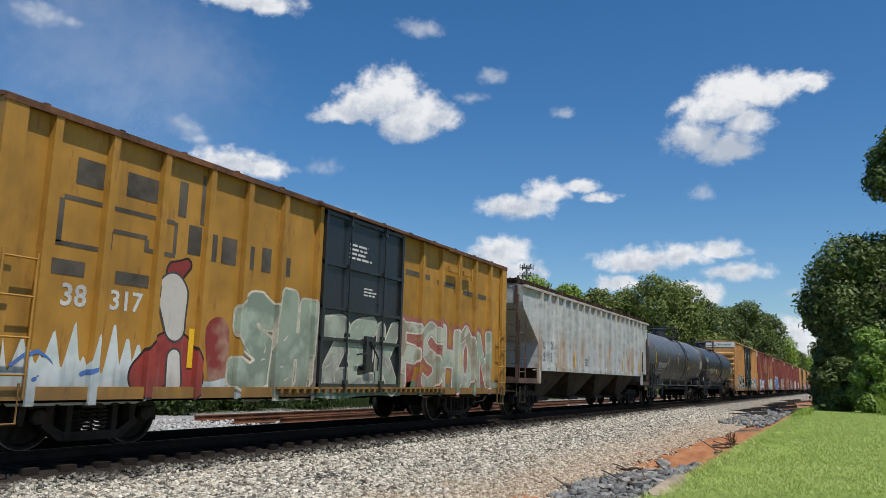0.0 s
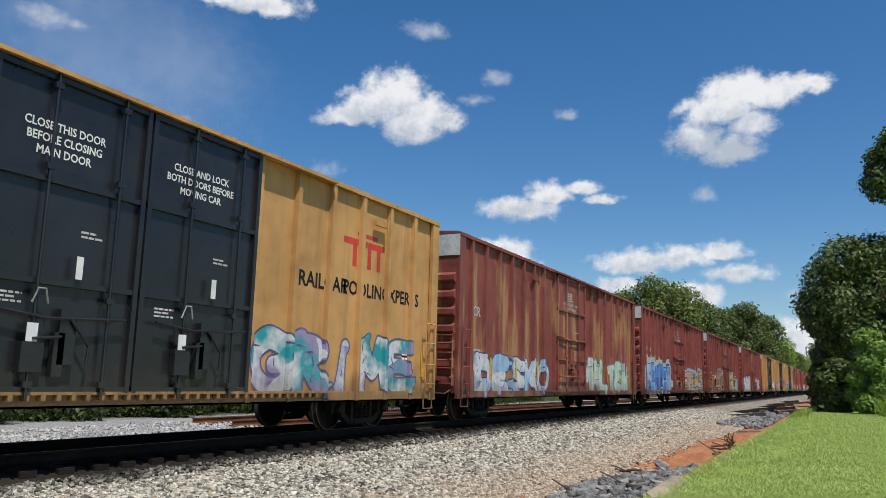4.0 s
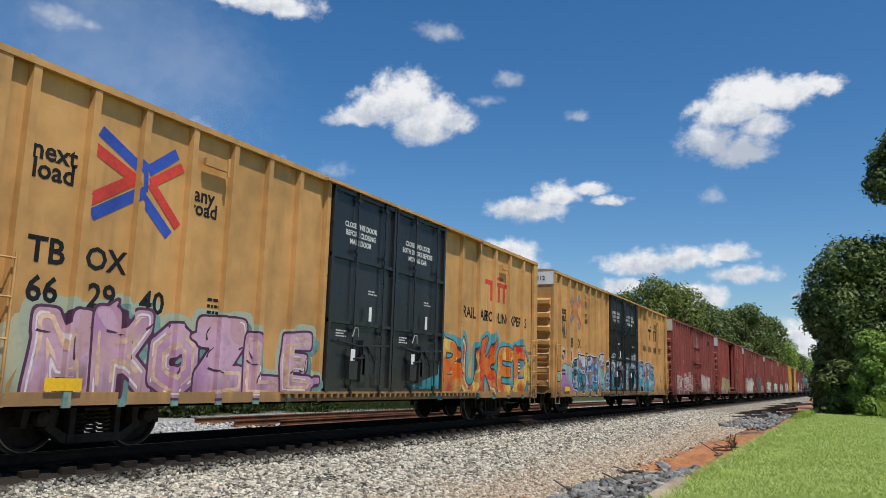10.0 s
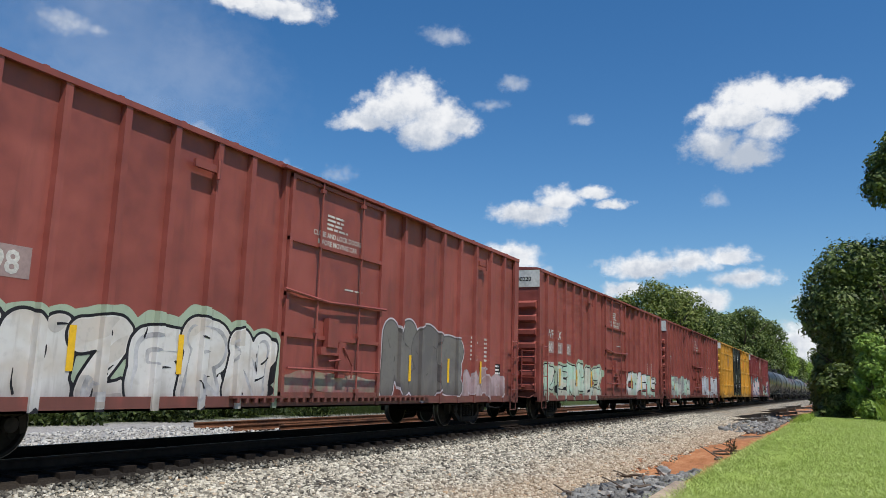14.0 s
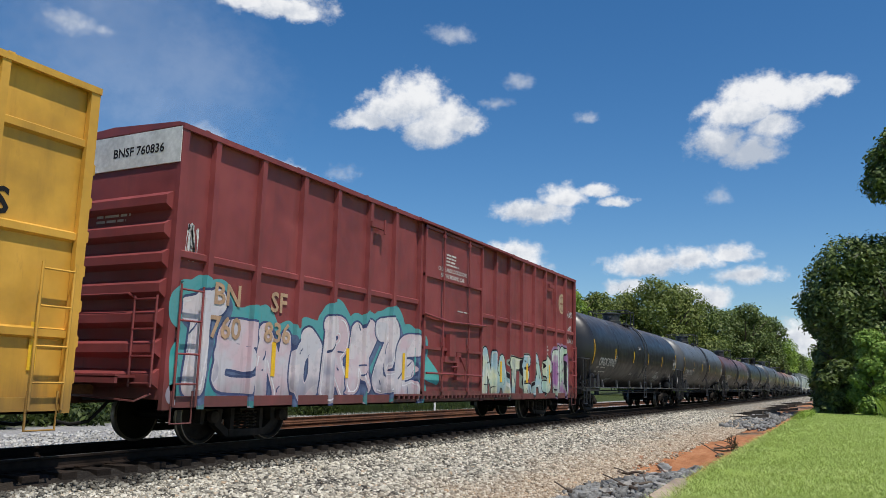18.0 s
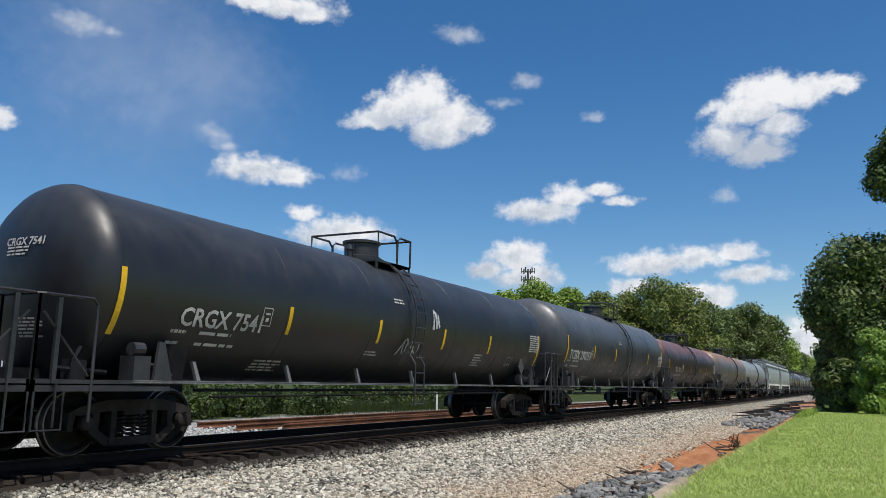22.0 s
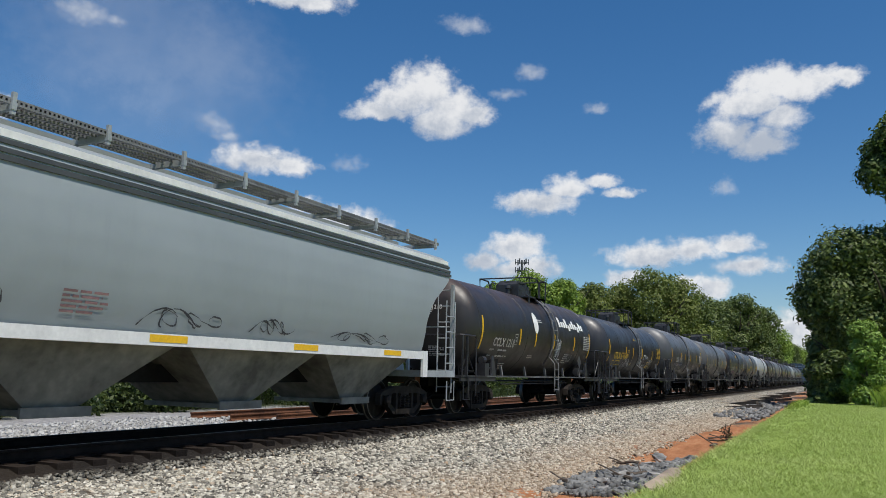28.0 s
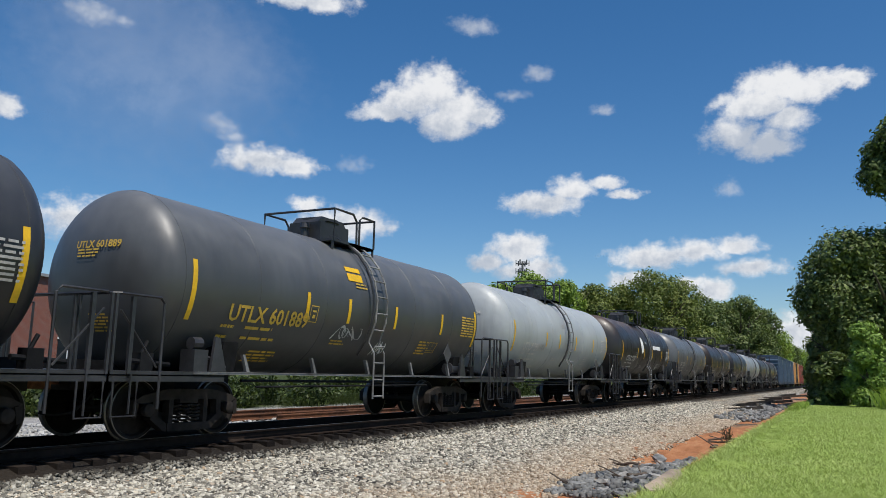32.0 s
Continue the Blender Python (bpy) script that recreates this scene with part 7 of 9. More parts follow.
red_car(239.19, 15.7, RED_B, "red boxcar with faded white sprayed letters", [("GA", 1.15, 2.61, 0.28), ("CX", 2.0, 2.61, 0.28), ("55", 2.75, 2.61, 0.28), ("804", 3.55, 2.61, 0.28)],
        [P("EFNIALEN", (1.0, 6.3), (0.74, 2.0), [(0.36, 0.16, 0.13), (0.46, 0.34, 0.32), (0.32, 0.13, 0.1)], (0.5, 0.44, 0.42), fat=0.12, seed=4, bob=0.35, cuts=9, gleam=(0.56, 0.52, 0.5)), P("HMWUE", (9.4, 13.5), (0.74, 1.8), CHALK, (0.34, 0.24, 0.26), fat=0.15, seed=9, halo=((0.46, 0.34, 0.32), 0.06), gleam=(0.62, 0.58, 0.58))],
        (6.3, 9.2), (POSTS_G, 8), mark="GACX 55804", band=0.7, more=dict(reflect=(2.3, 4.3, 11.6, 14.2)), band_mat=plain("cream paint", (0.58, 0.5, 0.36), 0.7, 0, 0.15), tags=[(9.7, 1.2, 0.4, 0.4, SPRAY, 6)], blots=[B([([(1.1, 0.95), (3.4, 0.85), (6.2, 0.95)], 0.16, 0.2), ([(4.6, 1.3), (5.4, 1.4)], 0.25, 0.2)], [(0.3, 0.1, 0.08), (0.42, 0.28, 0.26)], seed=46)])
red_car(256.9, 15.67, (0.32, 0.075, 0.056), "red boxcar with its side door standing open", [("GAC", 1.22, 2.61, 0.26), ("X", 2.0, 2.61, 0.3), ("558", 2.75, 2.61, 0.3), ("15", 3.6, 2.61, 0.3)],
        [P("AGREE", (2.0, 6.15), (0.7, 1.86), [(0.4, 0.33, 0.2), (0.46, 0.39, 0.25), (0.34, 0.27, 0.15)], (0.1, 0.07, 0.05), fat=0.19, seed=8, power=8, bob=0.05, shadow=(0.42, 0.34, 0.24), gleam=(0.56, 0.52, 0.44)), P("IO", (11.9, 13.6), (0.72, 1.7), [(0.62, 0.42, 0.02), (0.05, 0.35, 0.4)], (0.02, 0.1, 0.12), fat=0.17, seed=5)],
        (6.3, 8.95), (POSTS_G, 8), mark="GACX 55815", band=0.7, more=dict(reflect=(0.4, 13.9)), opened=2.75, blots=[B([([(1.5, 0.8), (1.9, 1.3), (2.2, 1.7)], 0.2, 0.12)], [(0.46, 0.36, 0.5), (0.56, 0.48, 0.56)], seed=47), B([([(0.4, 0.85), (1.3, 0.85)], 0.14, 0.1)], [(0.08, 0.14, 0.34), (0.4, 0.1, 0.06)], seed=48), B([([(9.4, 0.8), (12.0, 0.85)], 0.1, 0.16)], [(0.05, 0.3, 0.36), (0.1, 0.4, 0.42)], seed=49)])
wfrx(273.97, 19.33, ("60", "02", "98"), "red boxcar with white and grey sprayed letters",
     [P("CHNZERN", (0.9, 7.75), (0.66, 1.9), [(0.62, 0.61, 0.6), (0.54, 0.5, 0.46), (0.64, 0.63, 0.62)], K, fat=0.23, seed=10, halo=(SAGE, 0.17), tone=(0.42, 0.42, 0.44), edge=0.045), P("NSE", (11.6, 15.6), (0.8, 2.3), [(0.13, 0.12, 0.12), (0.17, 0.16, 0.15)], (0.1, 0.09, 0.09), fat=0.3, seed=5, rim=(0.5, 0.46, 0.5)), P("MAO", (15.7, 18.4), (0.72, 1.5), [(0.3, 0.2, 0.2), (0.42, 0.32, 0.34)], (0.4, 0.34, 0.36), fat=0.15, seed=6)],
     dx=-0.45, door=(7.98, 11.25), blots=[B([([(7.9, 0.95), (9.0, 1.1), (11.4, 0.95)], 0.22, 0.2)], [(0.26, 0.24, 0.18), (0.3, 0.12, 0.12), (0.36, 0.38, 0.3)], seed=50)])
wfrx(295.24, 19.15, ("60", "02", "20"), "red boxcar with cream black-edged sprayed letters", [P("FERALZ", (0.6, 7.5), (0.7, 1.9), [(0.5, 0.52, 0.44), MINT, (0.56, 0.55, 0.48)], K, fat=0.19, seed=12, halo=(SAGE, 0.1)), P("KOMETS", (11.3, 17.6), (0.72, 1.85), [(0.52, 0.54, 0.46), W, MINT], K, fat=0.16, seed=8)])
red_car(315.78, 19.5, RED_B, "red boxcar with silver sprayed letters", [("WF", 1.3, 2.92, 0.3)], [P("DRONES", (1.4, 7.4), (0.7, 1.8), [(0.5, 0.5, 0.46), GREY, MINT], DGREY, fat=0.17, seed=3), P("SUBLIME", (11.3, 18.9), (0.7, 2.05), [(0.52, 0.54, 0.58), (0.4, 0.42, 0.46), (0.5, 0.55, 0.62)], (0.12, 0.1, 0.12), fat=0.2, seed=6, rim=(0.6, 0.6, 0.62))], (7.78, 11.1), (POSTS_W, 8), tags=[(12.3, 2.4, 1.4, 0.3, SPRAY_DARK, 21), (14.6, 2.55, 2.0, 0.6, SPRAY, 22)], mark="WFRX 600312")
tbox(336.96, 19.85, ("63", "00", "29"), "clean bright yellow boxcar with black plug doors", (), FRESH, grid=(4.18, 2.9, 1.62))
red_car(358.37, 19.75, RED_C, "dark red boxcar with teal and pink sprayed letters", [],
        [P("TENORKZE", (0.2, 7.8), (0.72, 2.3), [(0.56, 0.42, 0.46), (0.6, 0.54, 0.56), (0.52, 0.5, 0.54)], (0.05, 0.07, 0.16), fat=0.21, seed=5, halo=((0.04, 0.3, 0.32), 0.22), bob=0.34, shadow=(0.1, 0.14, 0.24), gleam=(0.66, 0.64, 0.66), lean=0.12), P("NATEAS", (11.5, 17.3), (0.74, 2.0), [(0.36, 0.5, 0.42), (0.56, 0.58, 0.42), (0.3, 0.44, 0.5)], K, fat=0.16, seed=14, halo=((0.24, 0.32, 0.26), 0.05), gleam=(0.64, 0.64, 0.6)), P("RIOT", (17.4, 19.0), (0.72, 2.3), [(0.36, 0.5, 0.36), (0.5, 0.56, 0.5), (0.3, 0.14, 0.3)], K, fat=0.2, seed=17, halo=((0.3, 0.16, 0.3), 0.1), over=0.014)],
        (7.82, 11.2), ((0.78, 1.94, 3.14, 4.25, 5.48, 6.55), 8), grid=(2.97,), band_mat=DULL_WHITE, mark="BNSF 760836", tags=[(19.08, 3.65, 0.55, 0.25, SPRAY, 2), (19.08, 3.05, 0.6, 0.4, SPRAY, 3), (19.08, 2.7, 0.5, 0.3, SPRAY, 5), (0.3, 3.2, 0.25, 0.9, SPRAY, 4)],
        blots=[B([([(0.2, 0.85), (3.0, 0.8), (7.6, 0.9)], 0.18, 0.18)], [(0.42, 0.42, 0.52), (0.5, 0.46, 0.56)], seed=51), B([([(0.35, 1.4), (0.3, 1.0)], 0.3, 0.25), ([(7.6, 1.6), (8.6, 1.2)], 0.3, 0.2), ([(4.6, 2.2), (4.7, 2.5)], 0.1, 0.05), ([(6.2, 2.3), (6.3, 2.4)], 0.1, 0.06)], [(0.03, 0.3, 0.3), (0.1, 0.42, 0.4)], seed=52)])
LAST_RED = TRAIN[-1][1]
seal = S().add([panel_place(18.42, 3.97)] + [panel_place(18.42 + 0.36 * math.cos(k * 0.2618), 3.97 + 0.36 * math.sin(k * 0.2618)) for k in range(24)], [(0, 1 + k, 1 + (k + 1) % 24) for k in range(24)])
part("logo_shape", seal, plain("tan emblem paint", (0.4, 0.3, 0.2), 0.7), LAST_RED, "round tan emblem")
ring = S()
for k in range(24):
    a, b = k * 0.2618, (k + 1) * 0.2618
    ring.add([(18.42 + r * math.cos(q), panel_place(0, 0)[1] - 0.004, 3.97 + r * math.sin(q)) for r, q in ((0.24, a), (0.24, b), (0.27, b), (0.27, a))], [(0, 1, 2, 3)])
for x0, x1, z0, z1 in ((18.2, 18.64, 3.94, 4.0), (18.39, 18.45, 3.76, 3.94), (18.39, 18.45, 4.0, 4.18)):
    ring.add([(x, panel_place(0, 0)[1] - 0.004, z) for x, z in ((x0, z0), (x1, z0), (x1, z1), (x0, z1))], [(0, 1, 2, 3)])
part("emblem_lines", ring, plain("brown emblem lines", (0.24, 0.12, 0.08), 0.7), LAST_RED)
TAN_INK = plain("tan stencil paint", (0.42, 0.27, 0.17), 0.7, 0, 0.2, 20)
for words, x, z in (("BN", 1.3, 2.47), ("SF", 2.62, 2.47), ("760", 1.3, 1.93), ("836", 2.62, 1.93)):
    add_text(LAST_RED, words, x, z, 0.36, TAN_INK, lambda a, b: (a, -SIDE + PANEL - 0.02, b))

couple(379.85, tank_car(dict(L=17.86, shift=-0.44, mark_at=(1.51, 2.1), mark_h=0.34, paint=car_paint("black tank paint with brown crown", (0.016, 0.016, 0.019), 0.15, 0.2, dent=0.04, vary=0.5, rough=0.4, top_rust_or_sheen=(3.2, 4.4, (0.075, 0.06, 0.055))), mark="CRGX 29842", label="black tank car with white lettering and brown stains", tags=[(8.0, 1.6, 1.2, 0.5, SPRAY_DARK, 3), (12.4, 1.55, 1.3, 0.6, SPRAY, 4)])))
# grey top tint here is painted sky sheen, not rust
couple(399.23, tank_car(dict(L=17.2, shift=-0.6, mark_at=(1.17, 2.06), mark_h=0.35, paint=car_paint("grey-black tank paint, brown below", (0.05, 0.05, 0.055), 0.2, 0.3, dent=0.04, vary=0.5, rough=0.4, top_rust_or_sheen=(2.4, 3.8, (0.13, 0.14, 0.15))), mark="TCBX 290451", label="dark grey tank car with brown-stained side")))
couple(418.2, tank_car(dict(L=17.68, shift=-1.8, R=1.4, zc=2.55, tape=0.31, reflect=(0.6, 3.82, 6.72, 9.93, 13.02, 16.9), mark_at=(1.73, 2.07), mark_h=0.31, paint=tank_rust, mark="TILX 251470", label="black tank car with rusted reddish crown", ink=STENCIL)))
# lighter upper half is sheen put into the black paint's colour
couple(437.2, tank_car(dict(L=18.05, R=1.41, zc=2.56, mark_at=(1.8, 2.05), tape=0.33, reflect=(0.62, 4.42, 7.53, 10.6, 13.43, 17.3), paint=car_paint("matt black tank paint", (0.016, 0.017, 0.02), 0.08, 0.12, dent=0.04, vary=0.5, rough=0.4, top_rust_or_sheen=(2.6, 4.0, (0.05, 0.053, 0.058))), mark="CRGX 7541", label="matt black tank car with white lettering", tags=[(9.9, 2.6, 0.4, 0.8, SPRAY, 7), (8.6, 1.9, 0.8, 0.5, SPRAY, 6)])))
# slate crown is lightened in colour to draw the sky's sheen
couple(456.59, tank_car(dict(L=16.95, shift=0.05, paint=car_paint("slate grey tank paint", (0.036, 0.038, 0.043), 0.05, 0.25, dent=0.04, vary=0.5, rough=0.4, top_rust_or_sheen=(2.4, 3.9, (0.1, 0.108, 0.118))), mark="TCBX 290358", tape=0.24, reflect=(0.62, 3.97, 7.14, 9.92, 13.1, 16.2), mark_at=(0.95, 2.2), mark_h=0.34, label="slate grey tank car with white lettering")))
couple(475.0, tank_car(dict(L=18.0, shift=-1.1, R=1.38, zc=2.53, mark_at=(2.5, 2.08), mark_h=0.29, reflect=(0.7, 4.79, 7.61, 11.03, 13.27, 17.2), tape=0.3, paint=tank_brown, mark="TILX 251513", loads=("LD LMT  188500 LB  85500 KG", "LT  WT   74500 LB  33800 KG"), label="brown weathered tank car with white lettering")))
couple(494.4, tank_car(dict(L=18.05, shift=0.3, R=1.4, zc=2.55, mark_at=(2.1, 2.05), tape=0.3, reflect=(0.7, 4.58, 7.94, 11.44, 14.89, 17.3), mark_h=0.29, paint=tank_orange, mark="CRGX 8339", loads=("       188900 KG   85 700 KG", "       74300 LB   33 700 KG"), label="grey tank car with orange rust along the crown", tags=[(4.4, 1.55, 1.5, 0.35, plain("faded tan spray", (0.3, 0.2, 0.15), 0.7), 4), (4.5, 1.65, 1.4, 0.4, STENCIL, 14), (7.1, 1.75, 0.35, 0.45, SPRAY, 15)])))
couple(513.7, tank_car(dict(L=17.3, shift=-1.33, R=1.4, zc=2.55, mark_at=(1.75, 2.06), tape=0.3, paint=tank_pale, mark="CRGX 8687", label="pale grey tank car with white lettering", steel=FRAME)))

silver = car_paint("light grey hopper paint", (0.29, 0.325, 0.34), 0.02, 0.05, dent=0.05, vary=0.22, rough=0.4)
# dark colour stands for the shade inside the grooves
groove = plain("dark grey groove shade", (0.06, 0.066, 0.072), 0.6)
CLEAN = plain("clean grey steel paint", (0.33, 0.355, 0.37), 0.55, 0, 0.15)
for start, L, num, tags in ((533.08, 17.9, "852096", [(3.0, 1.85, 2.0, 0.3, SPRAY_DARK, 31), (8.4, 1.9, 1.5, 0.35, SPRAY_DARK, 32)]), (552.24, 18.2, "852146", [(5.0, 1.95, 1.0, 0.35, SPRAY_DARK, 33), (8.2, 1.85, 1.6, 0.4, SPRAY_DARK, 34), (10.6, 1.85, 1.0, 0.3, SPRAY_DARK, 35), (13.0, 1.8, 2.2, 0.3, SPRAY_DARK, 36)])):
    couple(start, hopper_car(dict(L=L, round=True, paint=silver, steel=CLEAN, sill_mat=WHITE, chute_mat=plain("pale grey chute paint", (0.2, 0.195, 0.175), 0.8, 0, 0.3, 5, 0, 0.15), board_mat=plain("dark galvanised grating", (0.2, 0.205, 0.21), 0.7, 0.2, 0.2), label="light grey covered hopper with white side sill", body_label="smooth curved grey hopper body", chutes=3 if num == "852096" else 4, reflect=(1.7, 4.9, 8.2, 11.6, 14.8), marks=("WFRX", num), groove=groove, tags=tags)))

SHORT = dict(R=1.43, zc=2.57, mark_at=(1.7, 2.06), mark_h=0.27, reflect=(0.8, 3.78, 5.2, 7.1, 9.4, 11.4), dome=0.4, deck=1.35, housing=True, truck=1.32, seams=(0.62, 2.4, 4.4, 8.0, 10.0, 11.45))
for i, (start, mark, label, paint, more) in enumerate((
        (571.8, "CCLX 1218", "black tank car with a white oval emblem", tank_dust, dict(R=1.37, zc=2.52, shift=0.05, mark_h=0.26, discs=[(5.22, 2.82, 0.36, WHITE)], shapes=1, patches=[(7.7 + 0.27 * k, 2.84 - (0.08 if k in (4, 8) else 0), 0.215, (0.34, 0.2, 0.2, 0.34, 0.2, 0.2, 0.3, 0.2, 0.2, 0.28, 0.2)[k], WHITE) for k in range(11)], tags=[(7.4, 2.0, 0.5, 0.9, SPRAY, 2)])),
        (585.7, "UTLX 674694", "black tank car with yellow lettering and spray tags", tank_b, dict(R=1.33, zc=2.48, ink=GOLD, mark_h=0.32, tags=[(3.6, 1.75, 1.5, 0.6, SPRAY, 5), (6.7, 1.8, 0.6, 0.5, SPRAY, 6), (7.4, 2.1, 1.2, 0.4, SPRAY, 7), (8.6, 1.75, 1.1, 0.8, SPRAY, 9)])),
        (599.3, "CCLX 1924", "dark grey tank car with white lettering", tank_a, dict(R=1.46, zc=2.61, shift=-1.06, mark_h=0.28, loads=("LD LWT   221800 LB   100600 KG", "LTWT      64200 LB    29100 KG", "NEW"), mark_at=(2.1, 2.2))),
        (613.0, "GATX 224179", "blue-grey tank car with white lettering", tank_g, dict(L=12.35, shift=-1.12, reflect=(0.8, 3.78, 5.2, 6.86, 9.05, 11.65))),
        (626.9, "GATX 234269", "black tank car with pink and white spray tags", tank_b, dict(tags=[(2.6, 1.7, 2.4, 0.5, plain("magenta spray paint", (0.3, 0.05, 0.25), 0.6), 5), (7.0, 1.75, 1.3, 0.75, SPRAY, 8), (7.9, 1.8, 1.3, 0.7, SPRAY, 10), (7.1, 1.8, 2.2, 0.6, plain("pale teal spray", (0.25, 0.42, 0.4), 0.6), 14)], patches=[(5.4, 2.95, 0.4, 0.3, REFLECT)])),
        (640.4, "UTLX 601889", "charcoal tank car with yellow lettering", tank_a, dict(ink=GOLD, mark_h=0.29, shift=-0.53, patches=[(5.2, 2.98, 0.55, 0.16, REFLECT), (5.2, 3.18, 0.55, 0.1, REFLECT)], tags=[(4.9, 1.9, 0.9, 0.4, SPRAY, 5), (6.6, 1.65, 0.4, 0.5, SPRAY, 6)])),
        (654.0, "UTLX 300704", "light grey tank car among black ones", tank_light, {}),
        (667.5, "CCLX 1707", "brown-black tank car with a white emblem", tank_dust, dict(discs=[(4.75, 2.75, 0.42, WHITE)], patches=[(7.2, 2.62, 1.9, 0.2, WHITE)])),
        (681.3, "GATX 224", "grey tank car weathered with dust", tank_g, {}),
        (695.2, "", "black tank car weathered with dust", tank_dust, {}),
        (709.0, "", "black tank car weathered with dust", tank_b, {}),
        (722.9, "", "pale grey tank car in the train", tank_pale, {}),
        (736.7, "", "black tank car weathered with dust", tank_b, {}),
        (750.6, "", "black tank car weathered with dust", tank_dust, {}))):
    more = dict(more)
    more.pop("shapes", None)
    couple(start, tank_car({**dict(L=12.1, paint=paint, mark=mark, label=label), **SHORT, **more}))

blue = (0.06, 0.1, 0.16)
red_car(765.4, 19.3, blue, "dark blue boxcar far down the train", [], [], (7.9, 10.9), (POSTS_W, 8), band=0.0)
red_car(786.2, 19.3, blue, "dark blue boxcar far down the train", [], [], (7.9, 10.9), (POSTS_W, 8), band=0.0)
tbox(807.0, 18.9, ("66", "02", "11"), "yellow boxcar far down the train", [])
red_car(827.4, 19.3, RED_B, "red boxcar far down the train", [], [], (7.9, 10.9), (POSTS_W, 8))

# ---- plants ----
def leaf_cloud(name, blobs, count, size, seed, material, droop=0.15, flat=0.95):
    """A crown of many small leaf sprays scattered over and inside uneven lobes."""
    rng = np.random.default_rng(seed)
    vol = np.array([b[3] * b[3] for b in blobs])
    idx = rng.choice(len(blobs), count, p=vol / vol.sum())
    B = np.array(blobs)[idx]
    d = rng.normal(0, 1, (count, 3))
    d /= np.linalg.norm(d, axis=1)[:, None]
    rad = 0.55 + 0.5 * rng.random(count) ** 0.55
    rad *= 1 + 0.14 * np.sin(d[:, 0] * 7 + idx) * np.cos(d[:, 1] * 6 + idx * 2) + 0.06 * rng.normal(0, 1, count)
    c = B[:, :3] + d * (B[:, 3] * rad)[:, None] * np.array([1, 1, 0.85])
    # each spray: two crossed leaves
    u = rng.normal(0, 1, (count, 3))
    nrm = d * flat + rng.normal(0, 0.55, (count, 3)) + np.array([0, 0, 0.35])
    nrm /= np.linalg.norm(nrm, axis=1)[:, None]
    u -= nrm * (u * nrm).sum(1)[:, None]
    u /= np.linalg.norm(u, axis=1)[:, None]
    w = np.cross(nrm, u)
    s = (size * rng.uniform(0.5, 1.3, count))[:, None]
    tip = np.array([0, 0, -1.0]) * droop * s
    q = np.stack([c - u * s, c - w * s * 0.45 + tip * 0.2, c + u * s + tip, c + w * s * 0.45 + tip * 0.2], 1)
    co = q.reshape(-1, 3)
    me = bpy.data.meshes.new(name)
    me.vertices.add(len(co))
    me.vertices.foreach_set("co", co.reshape(-1).astype(np.float32))
    me.loops.add(len(co))
    me.loops.foreach_set("vertex_index", np.arange(len(co), dtype=np.int32))
    me.polygons.add(count)
    me.polygons.foreach_set("loop_start", np.arange(0, len(co), 4, dtype=np.int32))
    me.update(calc_edges=True)
    me.materials.append(material)
    return me


BARK = plain("grey-brown bark", (0.09, 0.07, 0.055), 0.95, 0, 0.35, 9, 0.5)


def trunk_mesh(h, r, limbs, seed):
    rng = random.Random(seed)
    s = S()
    def limb(p, d, length, r0, r1, steps=5):
        pts = [Vector(p)]
        dd = Vector(d).normalized()
        for i in range(steps):
            dd = (dd + Vector((rng.uniform(-0.16, 0.16), rng.uniform(-0.16, 0.16), 0.06))).normalized()
            pts.append(pts[-1] + dd * length / steps)
        for i in range(steps):
            ra, rb = r0 + (r1 - r0) * i / steps, r0 + (r1 - r0) * (i + 1) / steps
            a, b = pts[i], pts[i + 1]
            ax = (b - a).normalized()
            u = ax.cross(Vector((1, 0.2, 0))).normalized()
            w = ax.cross(u)
            ring = [a + ra * (math.cos(t) * u + math.sin(t) * w) for t in (k * math.pi / 4 for k in range(8))] + [b + rb * (math.cos(t) * u + math.sin(t) * w) for t in (k * math.pi / 4 for k in range(8))]
            s.add(ring, [(k, (k + 1) % 8, 8 + (k + 1) % 8, 8 + k) for k in range(8)])
        return pts
    main = limb((0, 0, -0.3), (0, 0, 1), h * 0.8, r, r * 0.35, 7)
    for k in range(limbs):
        p = main[2 + k % 5]
        a = 2.4 * k
        limb(p, (math.cos(a), math.sin(a), 0.75), h * rng.uniform(0.22, 0.36), r * 0.4, r * 0.08)
    return s.data("trunk", BARK, True)


def crown_blobs(seed, h, spread, base, n):
    rng = random.Random(seed)
    out = []
    for i in range(n):
        f = (i + 0.5) / n
        z = base + (h - base) * f * 0.9
        rr = spread * (0.35 + 0.65 * math.sin(math.pi * min(0.96, 0.18 + 0.8 * f)))
        a = 2.399 * i + rng.uniform(-0.4, 0.4)
        k = rr * rng.uniform(0.3, 0.75)
        out.append((k * math.cos(a), k * math.sin(a), z, spread * rng.uniform(0.32, 0.52)))
    out.append((0, 0, h - spread * 0.35, spread * 0.4))
    return out


OAK = leaf_material("oak leaves", (0.028, 0.046, 0.013), (0.085, 0.125, 0.032), (0.22, 0.27, 0.09))
HEDGE = leaf_material("hedge leaves", (0.012, 0.022, 0.006), (0.035, 0.056, 0.014), (0.12, 0.16, 0.045))
OLIVE = leaf_material("olive green leaves", (0.08, 0.105, 0.022), (0.15, 0.19, 0.042), (0.24, 0.27, 0.08))
BRIGHT = leaf_material("bright green leaves", (0.11, 0.18, 0.025), (0.2, 0.3, 0.045), (0.31, 0.42, 0.08))
CEDAR = leaf_material("cedar foliage", (0.12, 0.2, 0.035), (0.2, 0.31, 0.055), (0.3, 0.42, 0.1))

VARIANTS = {}


